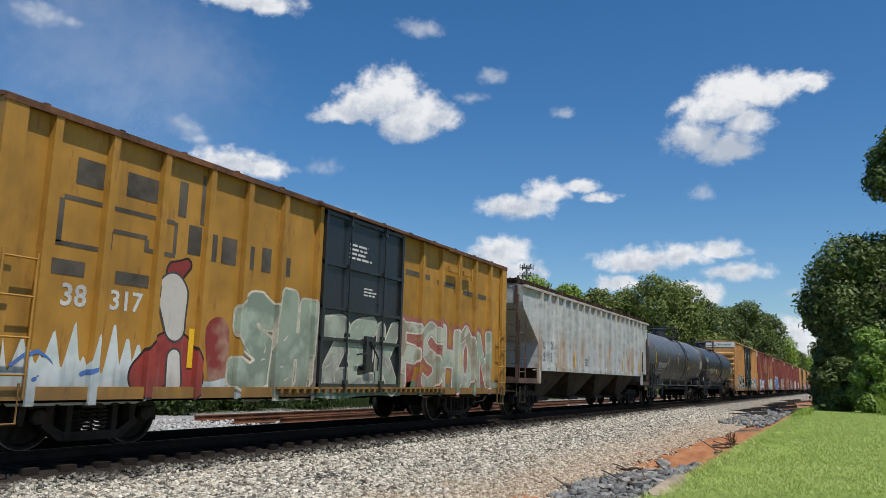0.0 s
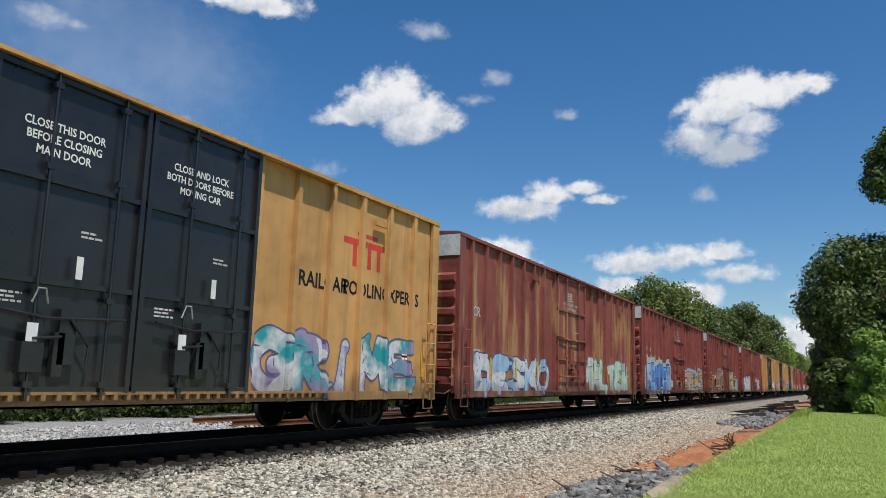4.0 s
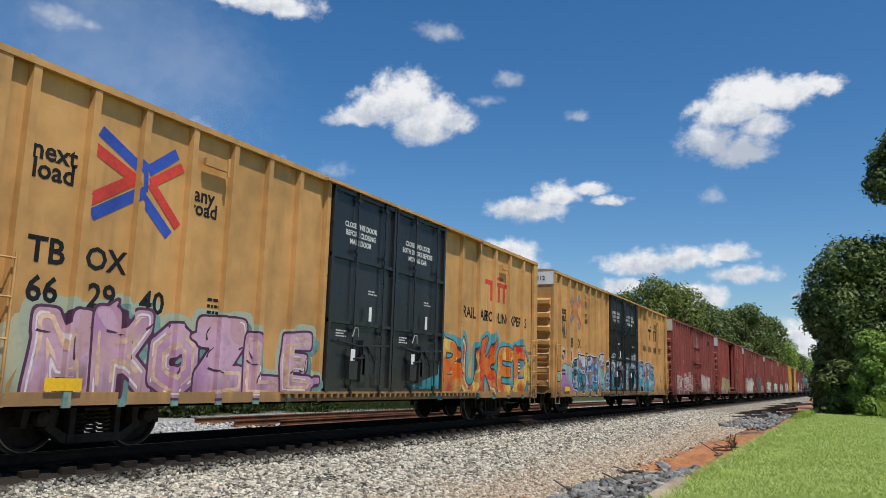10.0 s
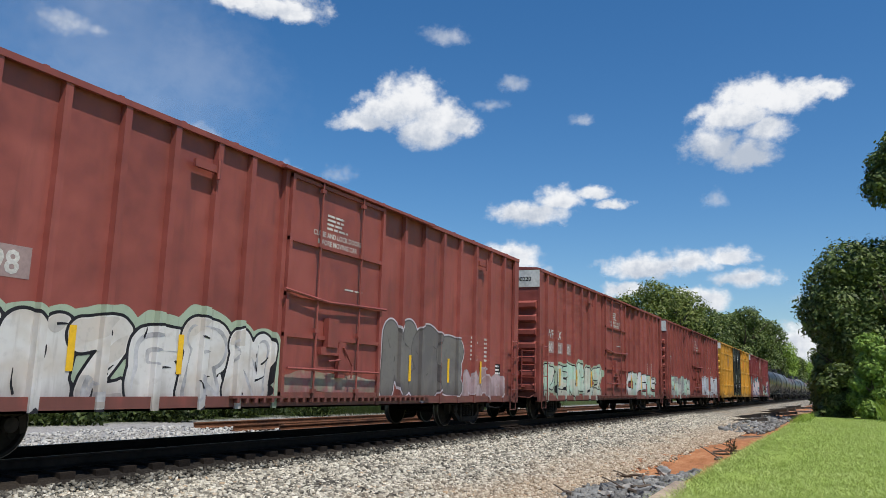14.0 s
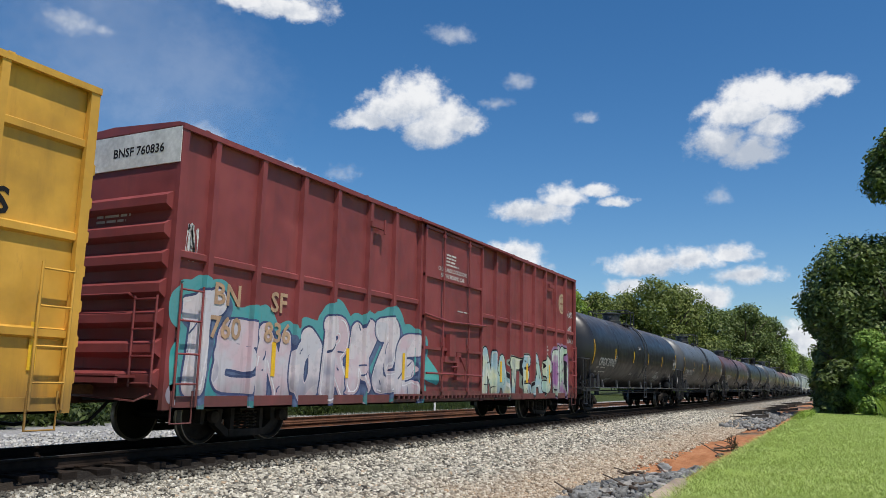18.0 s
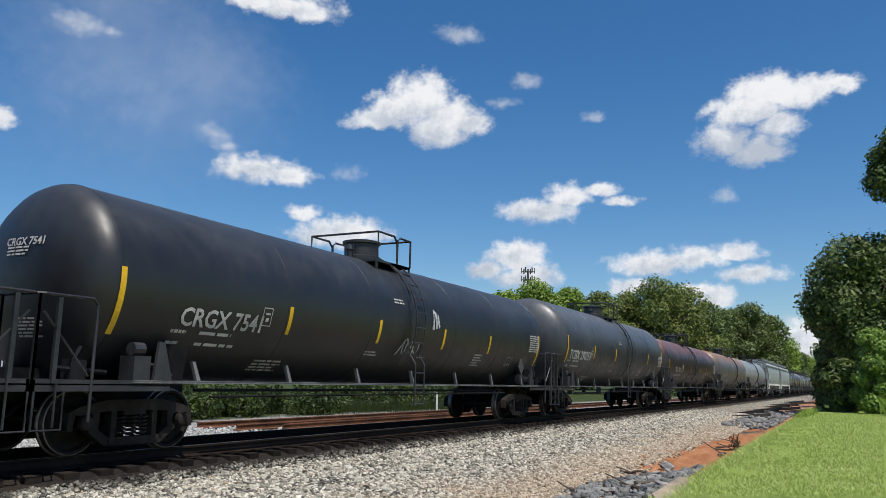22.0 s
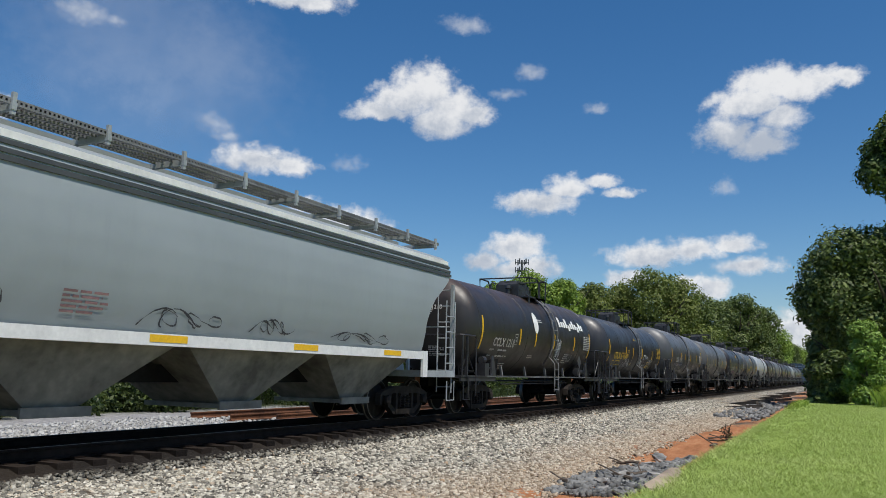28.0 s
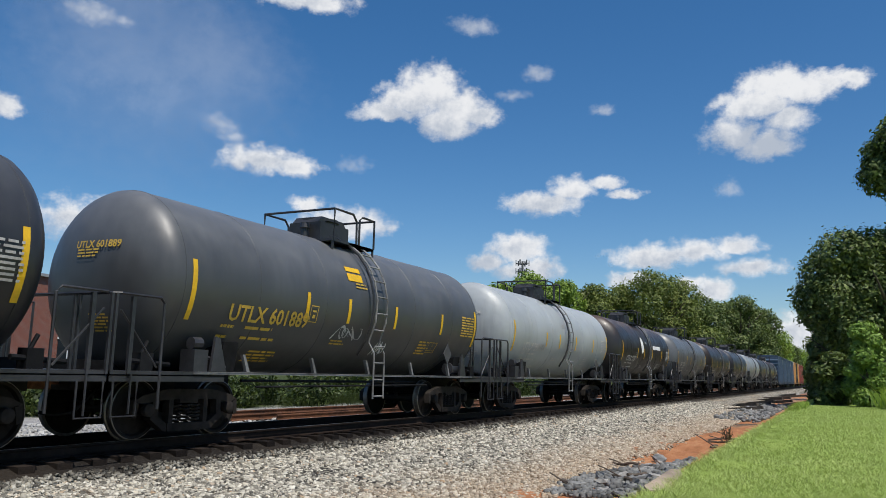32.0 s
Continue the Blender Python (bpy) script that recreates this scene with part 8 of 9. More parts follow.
def tree(x, y, h, spread, mat_key, seed, leaves=5200, size=0.42, base=0.25, label="", turn=0.0, z=None):
    mats = {"oak": OAK, "olive": OLIVE, "bright": BRIGHT, "cedar": CEDAR}
    key = (mat_key, seed, h, spread)
    if key not in VARIANTS:
        VARIANTS[key] = (trunk_mesh(h, 0.02 * h + 0.05, 9, seed), leaf_cloud("crown", crown_blobs(seed, h, spread, h * base, 15), leaves, size, seed, mats[mat_key]))
    tr, cr = VARIANTS[key]
    t = new("tree")
    t.matrix_world = pose(x, y, float(ground_z(x, y)) if z is None else z, 0, 0, turn)
    tagged(t, label, "tree", "trees beside the railway")
    part("trunk", tr, BARK, t)
    part("crown", cr, mats[mat_key], t)
    return t


def by_bearing(az, dist):
    a = radians(az)
    return dist * math.cos(a), dist * math.sin(a)


# behind the train
rows = [(22.5, 112, 14.5, 4.2, "bright", 1), (20.3, 114, 16.0, 4.6, "bright", 2), (18.2, 116, 15.4, 4.4, "bright", 1), (16.2, 122, 15.6, 4.6, "olive", 3), (14.2, 128, 16.2, 5.2, "olive", 4), (12.2, 126, 18.4, 6.4, "olive", 5), (10.3, 130, 17.6, 5.8, "olive", 4), (8.7, 140, 15.6, 5.2, "oak", 6), (7.2, 150, 15.4, 5.0, "oak", 7), (6.0, 152, 16.6, 5.6, "oak", 8), (4.9, 156, 14.8, 4.6, "oak", 6), (4.1, 205, 12.6, 5.0, "bright", 2), (3.55, 225, 11.5, 4.6, "bright", 1), (3.1, 262, 12.5, 5.0, "oak", 7), (2.75, 330, 14.0, 6.0, "bright", 2), (2.3, 345, 13.0, 6.0, "oak", 6), (1.95, 370, 11.5, 5.5, "oak", 8), (1.65, 400, 10.5, 5.5, "oak", 7), (1.35, 430, 11.0, 5.5, "olive", 3),
        (25.0, 112, 9.5, 4.0, "bright", 9), (27.5, 110, 8.5, 4.0, "olive", 9), (30.0, 108, 8.0, 4.0, "olive", 10), (33.0, 104, 7.5, 4.0, "bright", 10), (36.0, 100, 7.0, 3.6, "olive", 10), (13.2, 146, 15.5, 5.0, "oak", 7), (9.4, 152, 15.0, 5.0, "oak", 8), (17.2, 140, 14.0, 4.6, "oak", 6)]
for i, (az, dist, h, sp, key, seed) in enumerate(rows):
    x, y = by_bearing(az, dist)
    tree(x, y, h, sp, key, seed, 15000 if h > 12 else 8000, 0.26, 0.12, {"oak": "dark green broadleaf tree beyond the train", "olive": "olive green broadleaf tree beyond the train", "bright": "bright green leafy tree beyond the train"}[key], 47.0 * i)

# tall trees at the end of the lawn
def big_tree(x, y, blobs, leaves, size, seed, material, h, label):
    t = new("tree")
    z = float(ground_z(x, y))
    t.matrix_world = pose(x, y, z)
    tagged(t, label, "tree", "tall trees by the lawn")
    part("trunk", trunk_mesh(h, 0.32, 10, seed), BARK, t)
    part("crown", leaf_cloud("crown", blobs, leaves, size, seed, material), material, t)
    return t


big_tree(57.0, -2.0, [(0.5, 3.2, 6.9, 1.7), (0.2, 2.9, 8.4, 1.5), (-0.5, 1.6, 9.4, 2.0), (0, 0.0, 9.4, 2.1), (0.5, -2.0, 9.7, 2.2), (-0.6, 2.2, 6.6, 2.2), (-0.8, 1.0, 4.9, 2.1), (0.3, 2.1, 5.0, 1.7), (0.0, -0.8, 7.3, 2.6), (0.5, -3.0, 7.6, 2.6), (-0.4, -1.6, 4.6, 2.2), (0.6, 0.4, 3.2, 1.4), (0.3, 0.0, 2.0, 1.3), (0.8, -2.6, 2.6, 2.0), (-0.2, -4.2, 9.2, 2.4)], 56000, 0.16, 31, OAK, 10.0, "large dark green oak at the end of the lawn")
big_tree(56.0, -7.0, [(0, 4.1, 14.4, 1.5), (0.3, 3.9, 15.9, 1.4), (0, 2.6, 16.8, 1.9), (0.3, 2.9, 13.4, 1.1), (0.5, 0.6, 15.2, 2.4), (0.2, -1.0, 17.5, 2.6), (-0.3, 3.5, 12.7, 0.6), (0, -2.6, 13.6, 2.4)], 30000, 0.17, 33, OAK, 16.0, "tall oak whose crown rises over the lawn")
big_tree(63.0, -3.4, [(0, 1.8, 8.0, 2.4), (0, 0, 9.4, 2.6), (0, -2.0, 8.0, 2.6), (0, 2.2, 5.0, 2.2), (0, 0, 4.0, 2.4), (0, -2, 4.0, 2.6)], 12000, 0.26, 35, OLIVE, 9.0, "olive leafed tree behind the lawn")
tree(51.5, -1.3, 4.9, 1.5, "cedar", 41, 9000, 0.13, 0.02, "young green cedar at the edge of the lawn")
tree(53.5, 0.5, 3.2, 1.4, "oak", 42, 6500, 0.16, 0.02, "dark shrubby sapling at the edge of the lawn")
tree(59.0, 0.7, 2.6, 1.3, "oak", 43, 5000, 0.18, 0.02, "dark shrubby sapling beside the ditch", 30)
tree(70.0, 1.4, 3.6, 1.7, "oak", 43, 5000, 0.18, 0.02, "dark shrubby sapling beside the ditch", 80)
for i, (x, y, h) in enumerate(((66, 0, 9), (72, -6, 9), (80, -0.8, 9), (95, 0.2, 9), (120, 0.6, 10), (150, 2.5, 11), (62, -13, 9), (75, -15, 10))):
    tree(x, y, h, h * 0.32, "oak", 51, 5000, 0.34, 0.05, "dark green broadleaf tree along the line", 70.0 * i)


def tall_grass(name, x, y, rx, ry, count, h, seed, material, label):
    rng = np.random.default_rng(seed)
    px, py = x + rng.normal(0, rx, count), y + rng.normal(0, ry, count)
    s = S()
    verts, faces = [], []
    zz = ground_z(px, py)
    for i in range(count):
        hh = h * rng.uniform(0.5, 1.1)
        a = rng.uniform(0, 6.28)
        lx, ly = math.cos(a) * hh * rng.uniform(0.3, 1.1), math.sin(a) * hh * rng.uniform(0.3, 1.1)
        w = 0.018
        k = len(verts)
        verts += [(px[i] - w, py[i] - w, zz[i] - 0.02), (px[i] + w, py[i] + w, zz[i] - 0.02), (px[i] + lx * 0.4 + w, py[i] + ly * 0.4 + w, zz[i] + hh * 0.7), (px[i] + lx * 0.4 - w, py[i] + ly * 0.4 - w, zz[i] + hh * 0.7), (px[i] + lx, py[i] + ly, zz[i] + hh)]
        faces += [(k, k + 1, k + 2, k + 3), (k + 3, k + 2, k + 4)]
    me = bpy.data.meshes.new(name)
    me.from_pydata(verts, [], faces)
    me.materials.append(material)
    return tagged(new(name, me), label, "grass", kind="stuff")


REED = leaf_material("tall bright grass", (0.26, 0.38, 0.05), (0.38, 0.52, 0.09), (0.52, 0.62, 0.16))
tall_grass("tall_grass", 48.5, -3.3, 1.0, 0.6, 2000, 1.15, 61, REED, "tall bright green grass clump by the trees")
tall_grass("tall_grass", 48.0, 2.3, 3.0, 0.2, 350, 0.3, 62, REED, "rough grass along the ditch edge")
tall_grass("wild_grass", 36.0, 20.5, 7.0, 1.2, 3500, 0.6, 63, HEDGE, "rough green grass beyond the siding")


def build_hedge():
    rng = random.Random(8)
    kinds = [leaf_cloud("foliage", [(rng.uniform(-0.9, 0.9), rng.uniform(-0.5, 0.5), rng.uniform(0.2, 1.1), rng.uniform(0.4, 0.7)) for _ in range(7)], 1500, 0.1, 70 + k, HEDGE) for k in range(4)]
    for i in range(34):
        x = 9.0 + 1.5 * i + rng.uniform(-0.5, 0.5)
        b = new("shrub")
        b.matrix_world = pose(x, 20.2 + rng.uniform(-0.6, 1.2) + 0.02 * x, -0.42, 0, 0, rng.uniform(0, 360))
        tagged(b, "low leafy green shrub beyond the siding", "shrub", "shrubs beyond the siding")
        part("foliage", kinds[i % 4], HEDGE, b)
        part("stems", shared("stems", lambda: S().tube([(0, 0, 0), (0.1, 0.1, 0.7)], 0.03, 5).tube([(0.1, 0, 0), (-0.3, 0.1, 0.8)], 0.025, 5).tube([(0, 0.1, 0), (0.4, -0.2, 0.7)], 0.02, 5).data("stems", BARK)), BARK, b)


build_hedge()


# ---- small things by the line ----
def branch(x, y, length, turn, label, seed, r=0.03):
    rng = random.Random(seed)
    pts = [Vector((length * k / 6 - length / 2, rng.uniform(-0.06, 0.06), r + rng.uniform(0, 0.05))) for k in range(7)]
    s = S().tube(pts, r, 6).tube([pts[3], pts[3] + Vector((0.15, 0.2, 0.12)) * length, pts[3] + Vector((0.3, 0.32, 0.18)) * length], r * 0.5, 5)
    me = s.data("branch", plain("dead wood", (0.13, 0.1, 0.075), 0.9, 0, 0.3, 12, 0.3), True)
    ob = new("branch", me)
    ob.matrix_world = pose(x, y, float(ground_z(x, y)) + 0.02, 0, 4, turn)
    return tagged(ob, label, "branch", "dead branches in the ditch")


for i, (x, y, ln, turn) in enumerate(((14.6, 3.7, 1.1, 30), (15.3, 3.5, 0.8, -25), (16.9, 4.2, 0.7, 60), (24.2, 3.15, 1.0, 75), (25.0, 3.05, 1.3, 100), (13.4, 4.4, 0.6, 20), (22.5, 3.2, 1.6, 5))):
    branch(x, y, ln, turn, "dead grey-brown branch lying in the ditch", 80 + i)

tuft = leaf_material("brown weed", (0.05, 0.03, 0.02), (0.09, 0.055, 0.035), (0.12, 0.08, 0.05))
weed = new("weed")
weed.matrix_world = pose(23.6, 3.0, float(ground_z(23.6, 3.0)))
tagged(weed, "dead reddish-brown weed in the clay", "weed")
for tip in ((0.03, 0.02, 0.5), (-0.15, 0.05, 0.42), (0.16, -0.06, 0.4), (-0.05, -0.12, 0.5)):
    part("stalk", S().tube([(0, 0, -0.05), tip], 0.011, 5), BARK, weed)
part("leaves", leaf_cloud("leaves", [(0, 0, 0.35, 0.16), (0.1, 0, 0.25, 0.14), (-0.1, 0, 0.22, 0.15)], 110, 0.04, 90, tuft), tuft, weed)

OLD_TIE = plain("weathered tie wood", (0.1, 0.085, 0.07), 0.95, 0, 0.45, 8, 0.5)
rng_t = random.Random(17)
for i in range(11):
    x = 48 + 4.6 * i
    ob = new("old_tie", S().box(-1.25, 1.25, -0.11, 0.11, -0.09, 0.09).data("old_tie", OLD_TIE))
    yy = 5.2 + rng_t.uniform(-0.5, 0.7)
    ob.matrix_world = pose(x, yy, float(ground_z(x, yy)) + 0.1, 0, 6, 68 + rng_t.uniform(-18, 18))
    tagged(ob, "old grey wooden tie lying on the bank", "railway tie", "old ties on the bank")

kerb = S()
kerb.prism([(11.5, 2.3), (12.0, 2.26), (12.8, 2.34), (13.6, 2.44), (14.3, 2.6), (14.2, 2.74), (13.5, 2.72), (12.6, 2.68), (11.8, 2.66), (11.4, 2.5)], -0.75, -0.41, 2)
tagged(new("drain_slab", kerb.data("drain_slab", plain("stained concrete", (0.36, 0.28, 0.21), 0.9, 0, 0.3, 9, 0.4))), "clay-stained concrete slab at the lawn edge", "slab")

post = new("marker_post")
post.matrix_world = pose(33.2, 17.4, -0.37)
tagged(post, "thin white marker post in the grass", "post")
part("shaft", S().tube([(0, 0, -0.2), (0, 0, 0.92)], 0.045, 8), WHITE, post)
part("cap", S().spin([(0.92, 0.05), (0.96, 0.03)], 8, axis=2), WHITE, post)

# red brick building seen between the cars
def brick_material():
    n = Nodes("red brick wall")
    b = n.t.nodes.new("ShaderNodeTexBrick")
    x, y, z = xyz(n, n.obj)
    flat = n.node("CombineXYZ", X=n.math('ADD', x, y), Y=z)
    n.put(b.inputs["Vector"], flat.outputs[0])
    b.inputs["Color1"].default_value, b.inputs["Color2"].default_value, b.inputs["Mortar"].default_value = (0.3, 0.085, 0.05, 1), (0.2, 0.055, 0.035, 1), (0.3, 0.26, 0.23, 1)
    b.inputs["Scale"].default_value = 4.0
    return n.done(n.mix(n.math('MULTIPLY', n.noise(n.obj, 1.2, 4), 0.4), b.outputs[0], (0.15, 0.05, 0.035)), 0.9)


hall = new("brick_building")
hall.matrix_world = pose(27, 48, -0.36, 0, 0, 8)
tagged(hall, "low red brick building with a flat grey roof", "building")
BRICK = brick_material()
part("wall", S().box(-17, 17, 0, 0.3, -0.3, 7.4), BRICK, hall)
part("wall", S().box(-17, -16.7, 0.3, 12, -0.3, 7.4), BRICK, hall)
part("wall", S().box(16.7, 17, 0.3, 12, -0.3, 7.4), BRICK, hall)
part("wall", S().box(-16.7, 16.7, 11.7, 12, -0.3, 7.4), BRICK, hall)
part("roof", S().box(-17.2, 17.2, -0.2, 12.2, 7.4, 7.6), plain("grey roof edge", (0.3, 0.3, 0.3), 0.8), hall)
for k in range(5):
    w = part("window", S().box(-13.5 + 6 * k, -11.7 + 6 * k, -0.04, -0.004, 1.4, 3.2), plain("dark window glass", (0.02, 0.025, 0.03), 0.1), hall)
    part("window_frame", S().box(-13.6 + 6 * k, -11.6 + 6 * k, -0.08, -0.01, 3.2, 3.32).box(-13.6 + 6 * k, -11.6 + 6 * k, -0.1, -0.01, 1.28, 1.4).box(-12.64 + 6 * k, -12.56 + 6 * k, -0.07, -0.045, 1.4, 3.2), WHITE, w)

# mobile-phone mast over the trees
mast = new("radio_mast")
mx, my = by_bearing(21.15, 190)
mast.matrix_world = pose(mx, my, -0.36)
tagged(mast, "grey radio mast with panel antennas above the trees", "radio mast")
GREY_STEEL = plain("grey mast steel", (0.1, 0.105, 0.11), 0.6, 0.3)
part("pole", S().spin([(0, 0.55), (14, 0.42), (28.8, 0.25)], 12, axis=2), GREY_STEEL, mast, smooth=True)
for zz in (26.2, 28.2):
    deck = part("antenna_frame", S().tube([(1.5 * math.cos(k * 1.0472), 1.5 * math.sin(k * 1.0472), zz) for k in (0, 1, 2, 3, 4, 5, 6)], 0.07, 5).tube([(-1.5, 0, zz), (1.5, 0, zz)], 0.06, 5).tube([(0, -1.5, zz), (0, 1.5, zz)], 0.06, 5), GREY_STEEL, mast)
    for k in range(6):
        a = k * 1.047
        part("antenna", S().box(-0.16, 0.13, -0.08, 0.08, -0.65, 0.65), GREY_STEEL, deck, at=pose(1.6 * math.cos(a), 1.6 * math.sin(a), zz + 0.2, 0, 0, math.degrees(a) + 90))

# ---- clouds: rigid drifting banks far off; bearing, height (degrees), lobes in thousandths of the distance ----
def cloud_material(lobes, seed, thin):
    n = Nodes("cloud")
    x, y, z = xyz(n, n.obj)
    wob = n.node("VectorMath")
    wob.operation = 'MULTIPLY_ADD'
    n.put(wob.inputs[0], n.noise(n.scale(n.obj, (1, 1, 1), (seed * 7.3, seed, 0)), 0.03, 5, 0.6, color=True))
    wob.inputs[1].default_value = (22, 22, 0)
    n.put(wob.inputs[2], n.scale(n.obj, (1, 1, 1), (-11, -11, 0)))
    x, y, z = xyz(n, wob.outputs[0])
    best = None
    for cx, cy, rx, up, dn in lobes:
        ux = n.math('MULTIPLY', n.math('SUBTRACT', x, cx), 0.86 / rx)
        vy = n.math('SUBTRACT', y, cy)
        uy = n.math('MAXIMUM', n.math('MULTIPLY', vy, 0.86 / up), n.math('MULTIPLY', vy, -0.86 / dn))
        d = n.math('SUBTRACT', 1.0, n.math('SQRT', n.math('ADD', n.math('MULTIPLY', ux, ux), n.math('MULTIPLY', uy, uy))))
        best = d if best is None else n.math('MAXIMUM', best, d)
    f1 = n.noise(n.scale(n.obj, (1, 1.2, 1), (seed * 13.1, seed * 5.7, 0)), 0.055, 7, 0.6)
    f2 = n.noise(n.scale(n.obj, (1, 1.2, 1), (seed * 3.1, seed * 9.7, 4)), 0.02, 4, 0.55)
    dens = n.math('ADD', best, n.math('MULTIPLY', n.math('SUBTRACT', n.math('ADD', n.math('MULTIPLY', f1, 0.65), n.math('MULTIPLY', f2, 0.35)), 0.5), (1.7, 2.4, 0.7)[thin]))
    alpha = n.math('MULTIPLY', n.step(dens, 0.0, (0.65, 1.3, 1.1)[thin]), (0.98, 0.62, 0.17)[thin])
    # sunlit tops and greyer bellies are painted into the clouds' own glow
    lift = n.math('ADD', n.math('MULTIPLY', y, 0.012), n.math('MULTIPLY', n.math('SUBTRACT', n.noise(n.scale(n.obj, (1, 1, 1), (seed, 2, 1)), 0.035, 5, 0.6), 0.5), 1.9))
    col = n.mix(n.step(n.math('ADD', lift, n.math('MULTIPLY', dens, -0.25)), -0.75, 0.25), (0.5, 0.56, 0.66), (0.93, 0.94, 0.96))
    em = n.node("Emission", Color=col, Strength=0.92)
    tr = n.node("BsdfTransparent")
    mx = n.node("MixShader", Fac=alpha)
    n.t.links.new(tr.outputs[0], mx.inputs[1])
    n.t.links.new(em.outputs[0], mx.inputs[2])
    n.t.links.new(mx.outputs[0], n.out.inputs[0])
    return n.m


CLOUD_H = 250.0
CLOUDS = [
    (31.69, 19.36, 0, [(0, 12, 46, 40, 30), (-50, -14, 46, 16, 10), (-26, 0, 44, 28, 22), (36, -2, 44, 28, 22), (60, -10, 34, 16, 16), (24, -22, 40, 18, 20)]),
    (5.5, 18.55, 0, [(-58, -30, 40, 26, 22), (-30, -42, 40, 24, 18), (-34, 6, 50, 24, 22), (-14, 26, 46, 26, 20), (20, 20, 40, 18, 20), (44, 28, 32, 14, 14), (66, 26, 22, 12, 12), (0, -12, 30, 18, 16)]),
    (20.44, 12.7, 0, [(-22, -6, 54, 18, 15), (14, 10, 32, 20, 11), (50, 21, 28, 10, 8), (78, 8, 28, 8, 7)]),
    (10.99, 8.59, 0, [(-40, -3, 52, 20, 15), (14, 4, 44, 18, 12), (57, 9, 36, 15, 9)]),
    (6.51, 7.65, 0, [(0, 0, 42, 14, 11)]),
    (42.24, 14.57, 0, [(-14, 0, 56, 20, 18), (28, -4, 38, 15, 14)]),
    (42.66, 25.17, 0, [(0, 7, 64, 26, 13), (-40, 10, 40, 20, 10)]),
    (56.73, 22.38, 1, [(0, 0, 36, 17, 16), (36, -1, 13, 10, 10)]),
    (23.89, 21.85, 1, [(0, 0, 22, 13, 12)]),
    (25.59, 20.28, 1, [(0, 0, 20, 9, 8)]),
    (18.8, 19.16, 1, [(0, 0, 17, 9, 7)]),
    (29.67, 24.95, 1, [(0, 0, 34, 13, 12)]),
    (8.7, 13.33, 1, [(0, 0, 16, 13, 12)]),
    (36.54, 14.79, 1, [(0, 0, 22, 11, 10)]),
    (36.3, 10.56, 0, [(-46, 20, 24, 12, 10), (0, -3, 68, 22, 19)]),
    (23.1, 8.98, 0, [(0, 2, 40, 21, 22), (-32, -14, 28, 15, 15), (14, -25, 50, 18, 18)]),
    (8.85, 6.01, 0, [(0, 0, 24, 19, 15), (-23, 10, 20, 10, 8)]),
    (14.66, 6.89, 0, [(0, 0, 28, 10, 10)]),
    (3.31, 3.14, 0, [(0, 0, 38, 26, 34), (20, -20, 44, 28, 28)]),
    (3.01, 6.06, 1, [(0, 0, 15, 7, 6)]),
    (46.54, 16.65, 1, [(0, 0, 26, 14, 13), (18, -14, 22, 8, 8)]),
    (59.9, 15.87, 0, [(0, 0, 22, 15, 13)]),
    (52.99, 9.37, 0, [(0, 0, 66, 30, 30)]),
    # two broad faint veils put in to brighten the upper left sky like haze
    (51.5, 18.2, 2, [(0, 0, 190, 150, 130), (60, 40, 120, 90, 90)]),
    (56.0, 25.5, 2, [(0, 0, 150, 90, 100)]),
]
DRIFT = Vector((0.62, -1.15, 0.0))
MOVING_CLOUDS = []


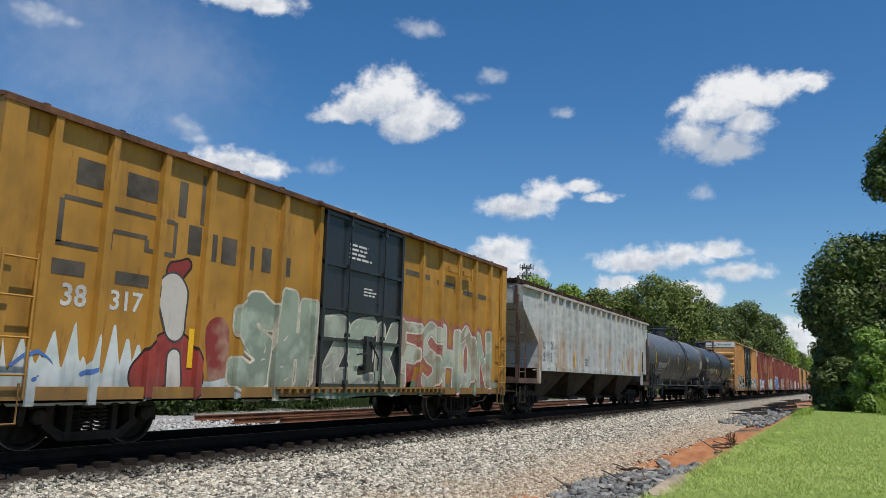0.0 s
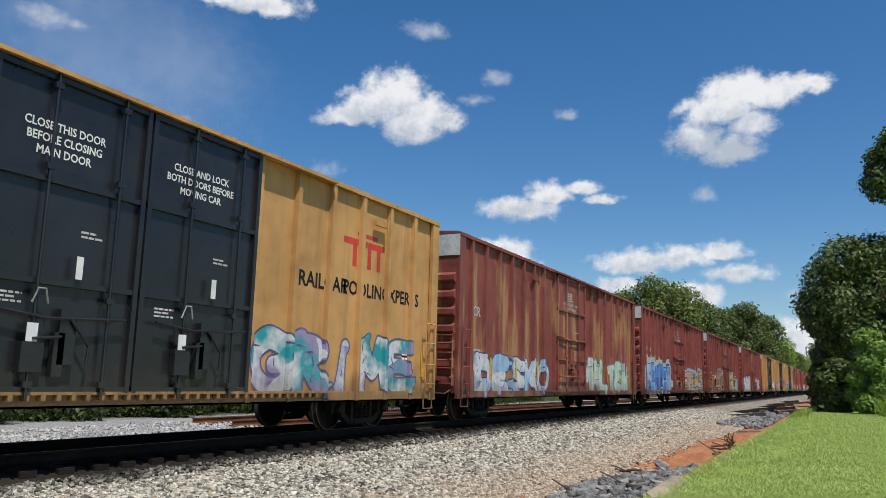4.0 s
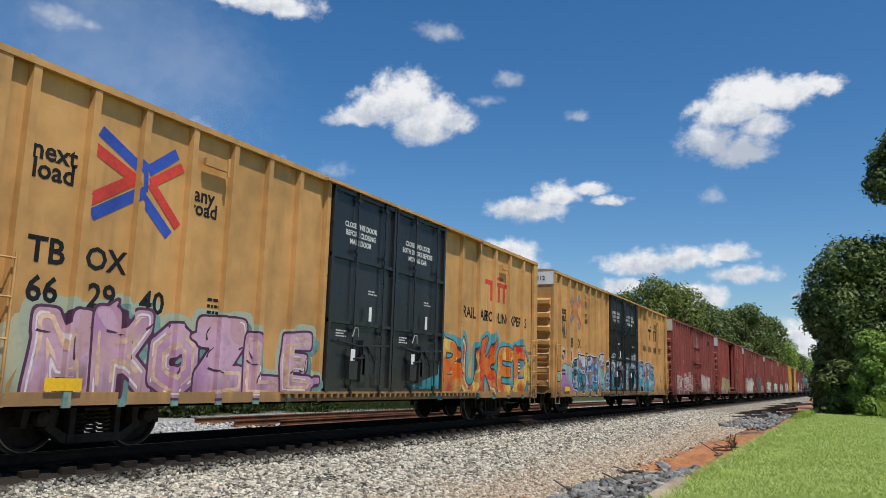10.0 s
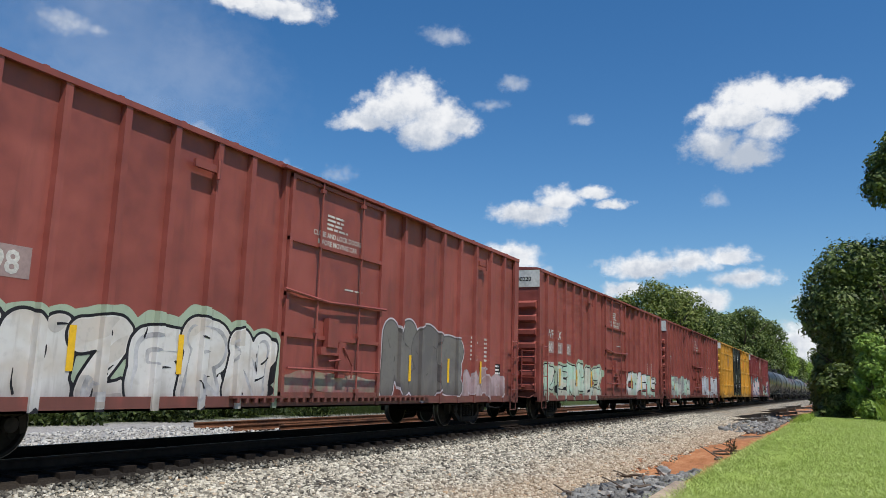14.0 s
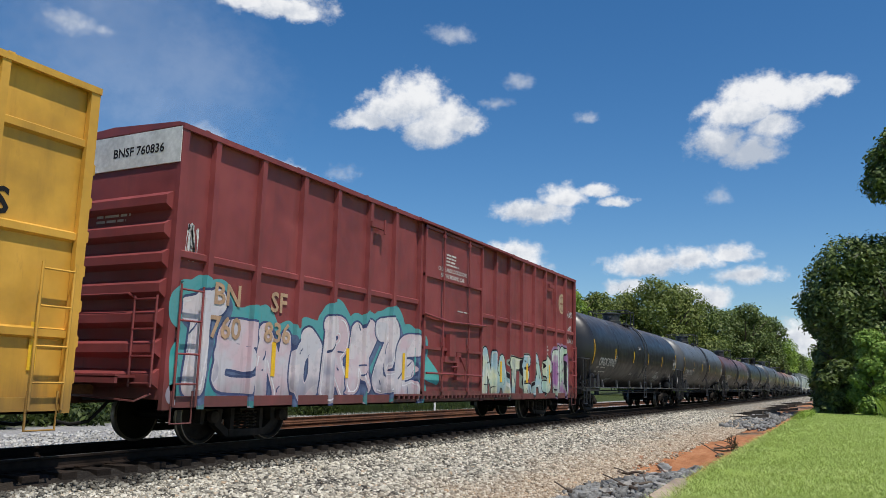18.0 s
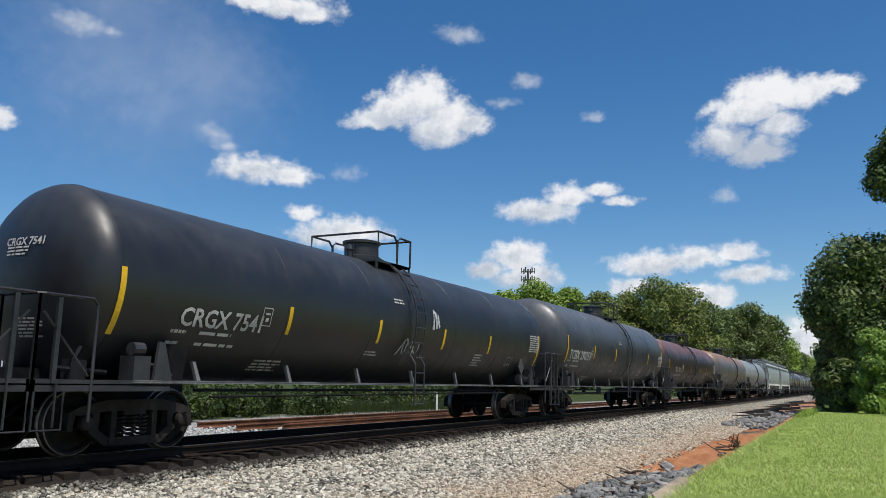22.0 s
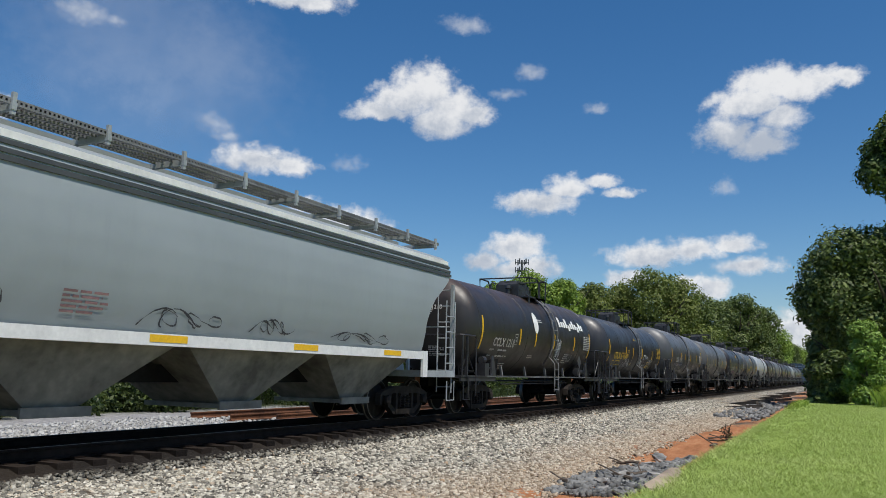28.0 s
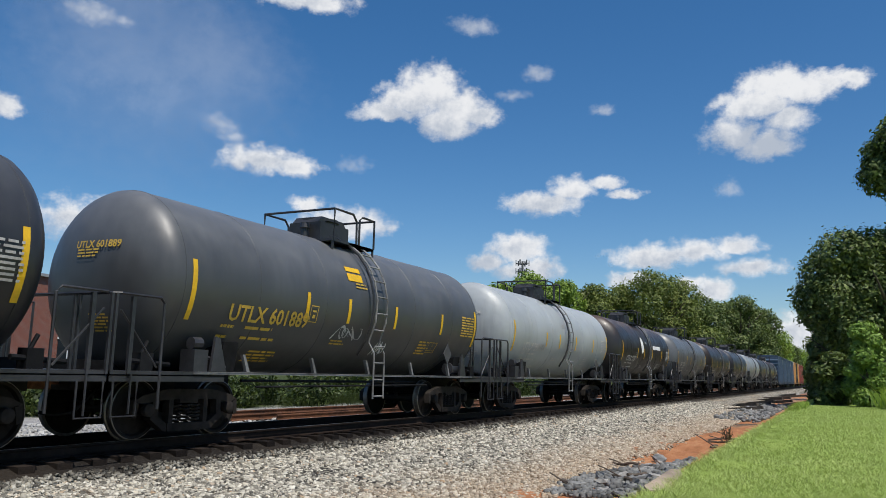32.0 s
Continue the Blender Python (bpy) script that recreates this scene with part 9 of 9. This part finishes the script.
def build_clouds():
    for i, (az, el, thin, lobes) in enumerate(CLOUDS):
        a, b = radians(az), radians(el)
        way = Vector((math.cos(a) * math.cos(b), math.sin(a) * math.cos(b), math.sin(b)))
        dist = (CLOUD_H - EYE.z) / way.z
        pos = EYE + way * dist
        right = way.cross(Vector((0, 0, 1))).normalized()
        up = right.cross(way)
        m = Matrix((right, up, -way)).transposed().to_4x4()
        m.translation = pos
        k = dist / 1000.0
        x0 = min(c[0] - c[2] for c in lobes) * 1.7 - 14
        x1 = max(c[0] + c[2] for c in lobes) * 1.7 + 14
        y0 = min(c[1] - c[4] for c in lobes) * 1.7 - 14
        y1 = max(c[1] + c[3] for c in lobes) * 1.7 + 14
        s = S()
        nx, ny = 6, 4
        vs = [((x0 + (x1 - x0) * p / nx), (y0 + (y1 - y0) * q / ny), 6 - 10 * ((p / nx - 0.5) ** 2 + (q / ny - 0.5) ** 2)) for q in range(ny + 1) for p in range(nx + 1)]
        s.add(vs, [(q * (nx + 1) + p, q * (nx + 1) + p + 1, (q + 1) * (nx + 1) + p + 1, (q + 1) * (nx + 1) + p) for q in range(ny) for p in range(nx)])
        ob = new("cloud", s.data("cloud", cloud_material(lobes, i + 1, thin)))
        ob.scale = (k, k, k)
        tagged(ob, "thin white wisp of cloud or haze in blue sky" if thin else "bright white fair-weather cloud in blue sky", "cloud", "clouds in the sky", "structure")
        MOVING_CLOUDS.append((ob, m))


build_clouds()


# ---- what moves ----
def run(t):
    """Metres that the train has gone by t seconds."""
    return ((((-4.211e-06 * t + 0.00028677) * t - 0.00651318) * t + 0.08005896) * t + 18.88196) * t - 0.1271


def motions():
    for start, car in TRAIN:
        walk(car, [(t, pose(start - run(t), TRACK_Y, 0)) for t in range(0, 33)])
    for ob, m in MOVING_CLOUDS:
        rows = []
        for t in (0, 8, 16, 24, 32):
            q = m.copy()
            q.translation = m.translation + DRIFT * t
            rows.append((t, q))
        walk(ob, rows)
    # wheels roll while they pass the eye
    for w, car, x, xc in SPINNING:
        start = next(s for s, c in TRAIN if c is car)
        rows, t = [(0, pose(x, 0, WHEEL_R))], 0.0
        first = last = None
        for k in range(1, 960):
            at = start + xc + x - run(k / 30)
            if 5.0 < at < 46.0:
                first = k if first is None else first
                last = k
        if first is None:
            continue
        base = run(first / 30)
        for k in range(first, last + 1):
            rows.append((k / 30, pose(x, 0, WHEEL_R, 0, -math.degrees((run(k / 30) - base) / WHEEL_R), 0)))
        rows.append((32.0, rows[-1][1]))
        walk(w, rows)


motions()
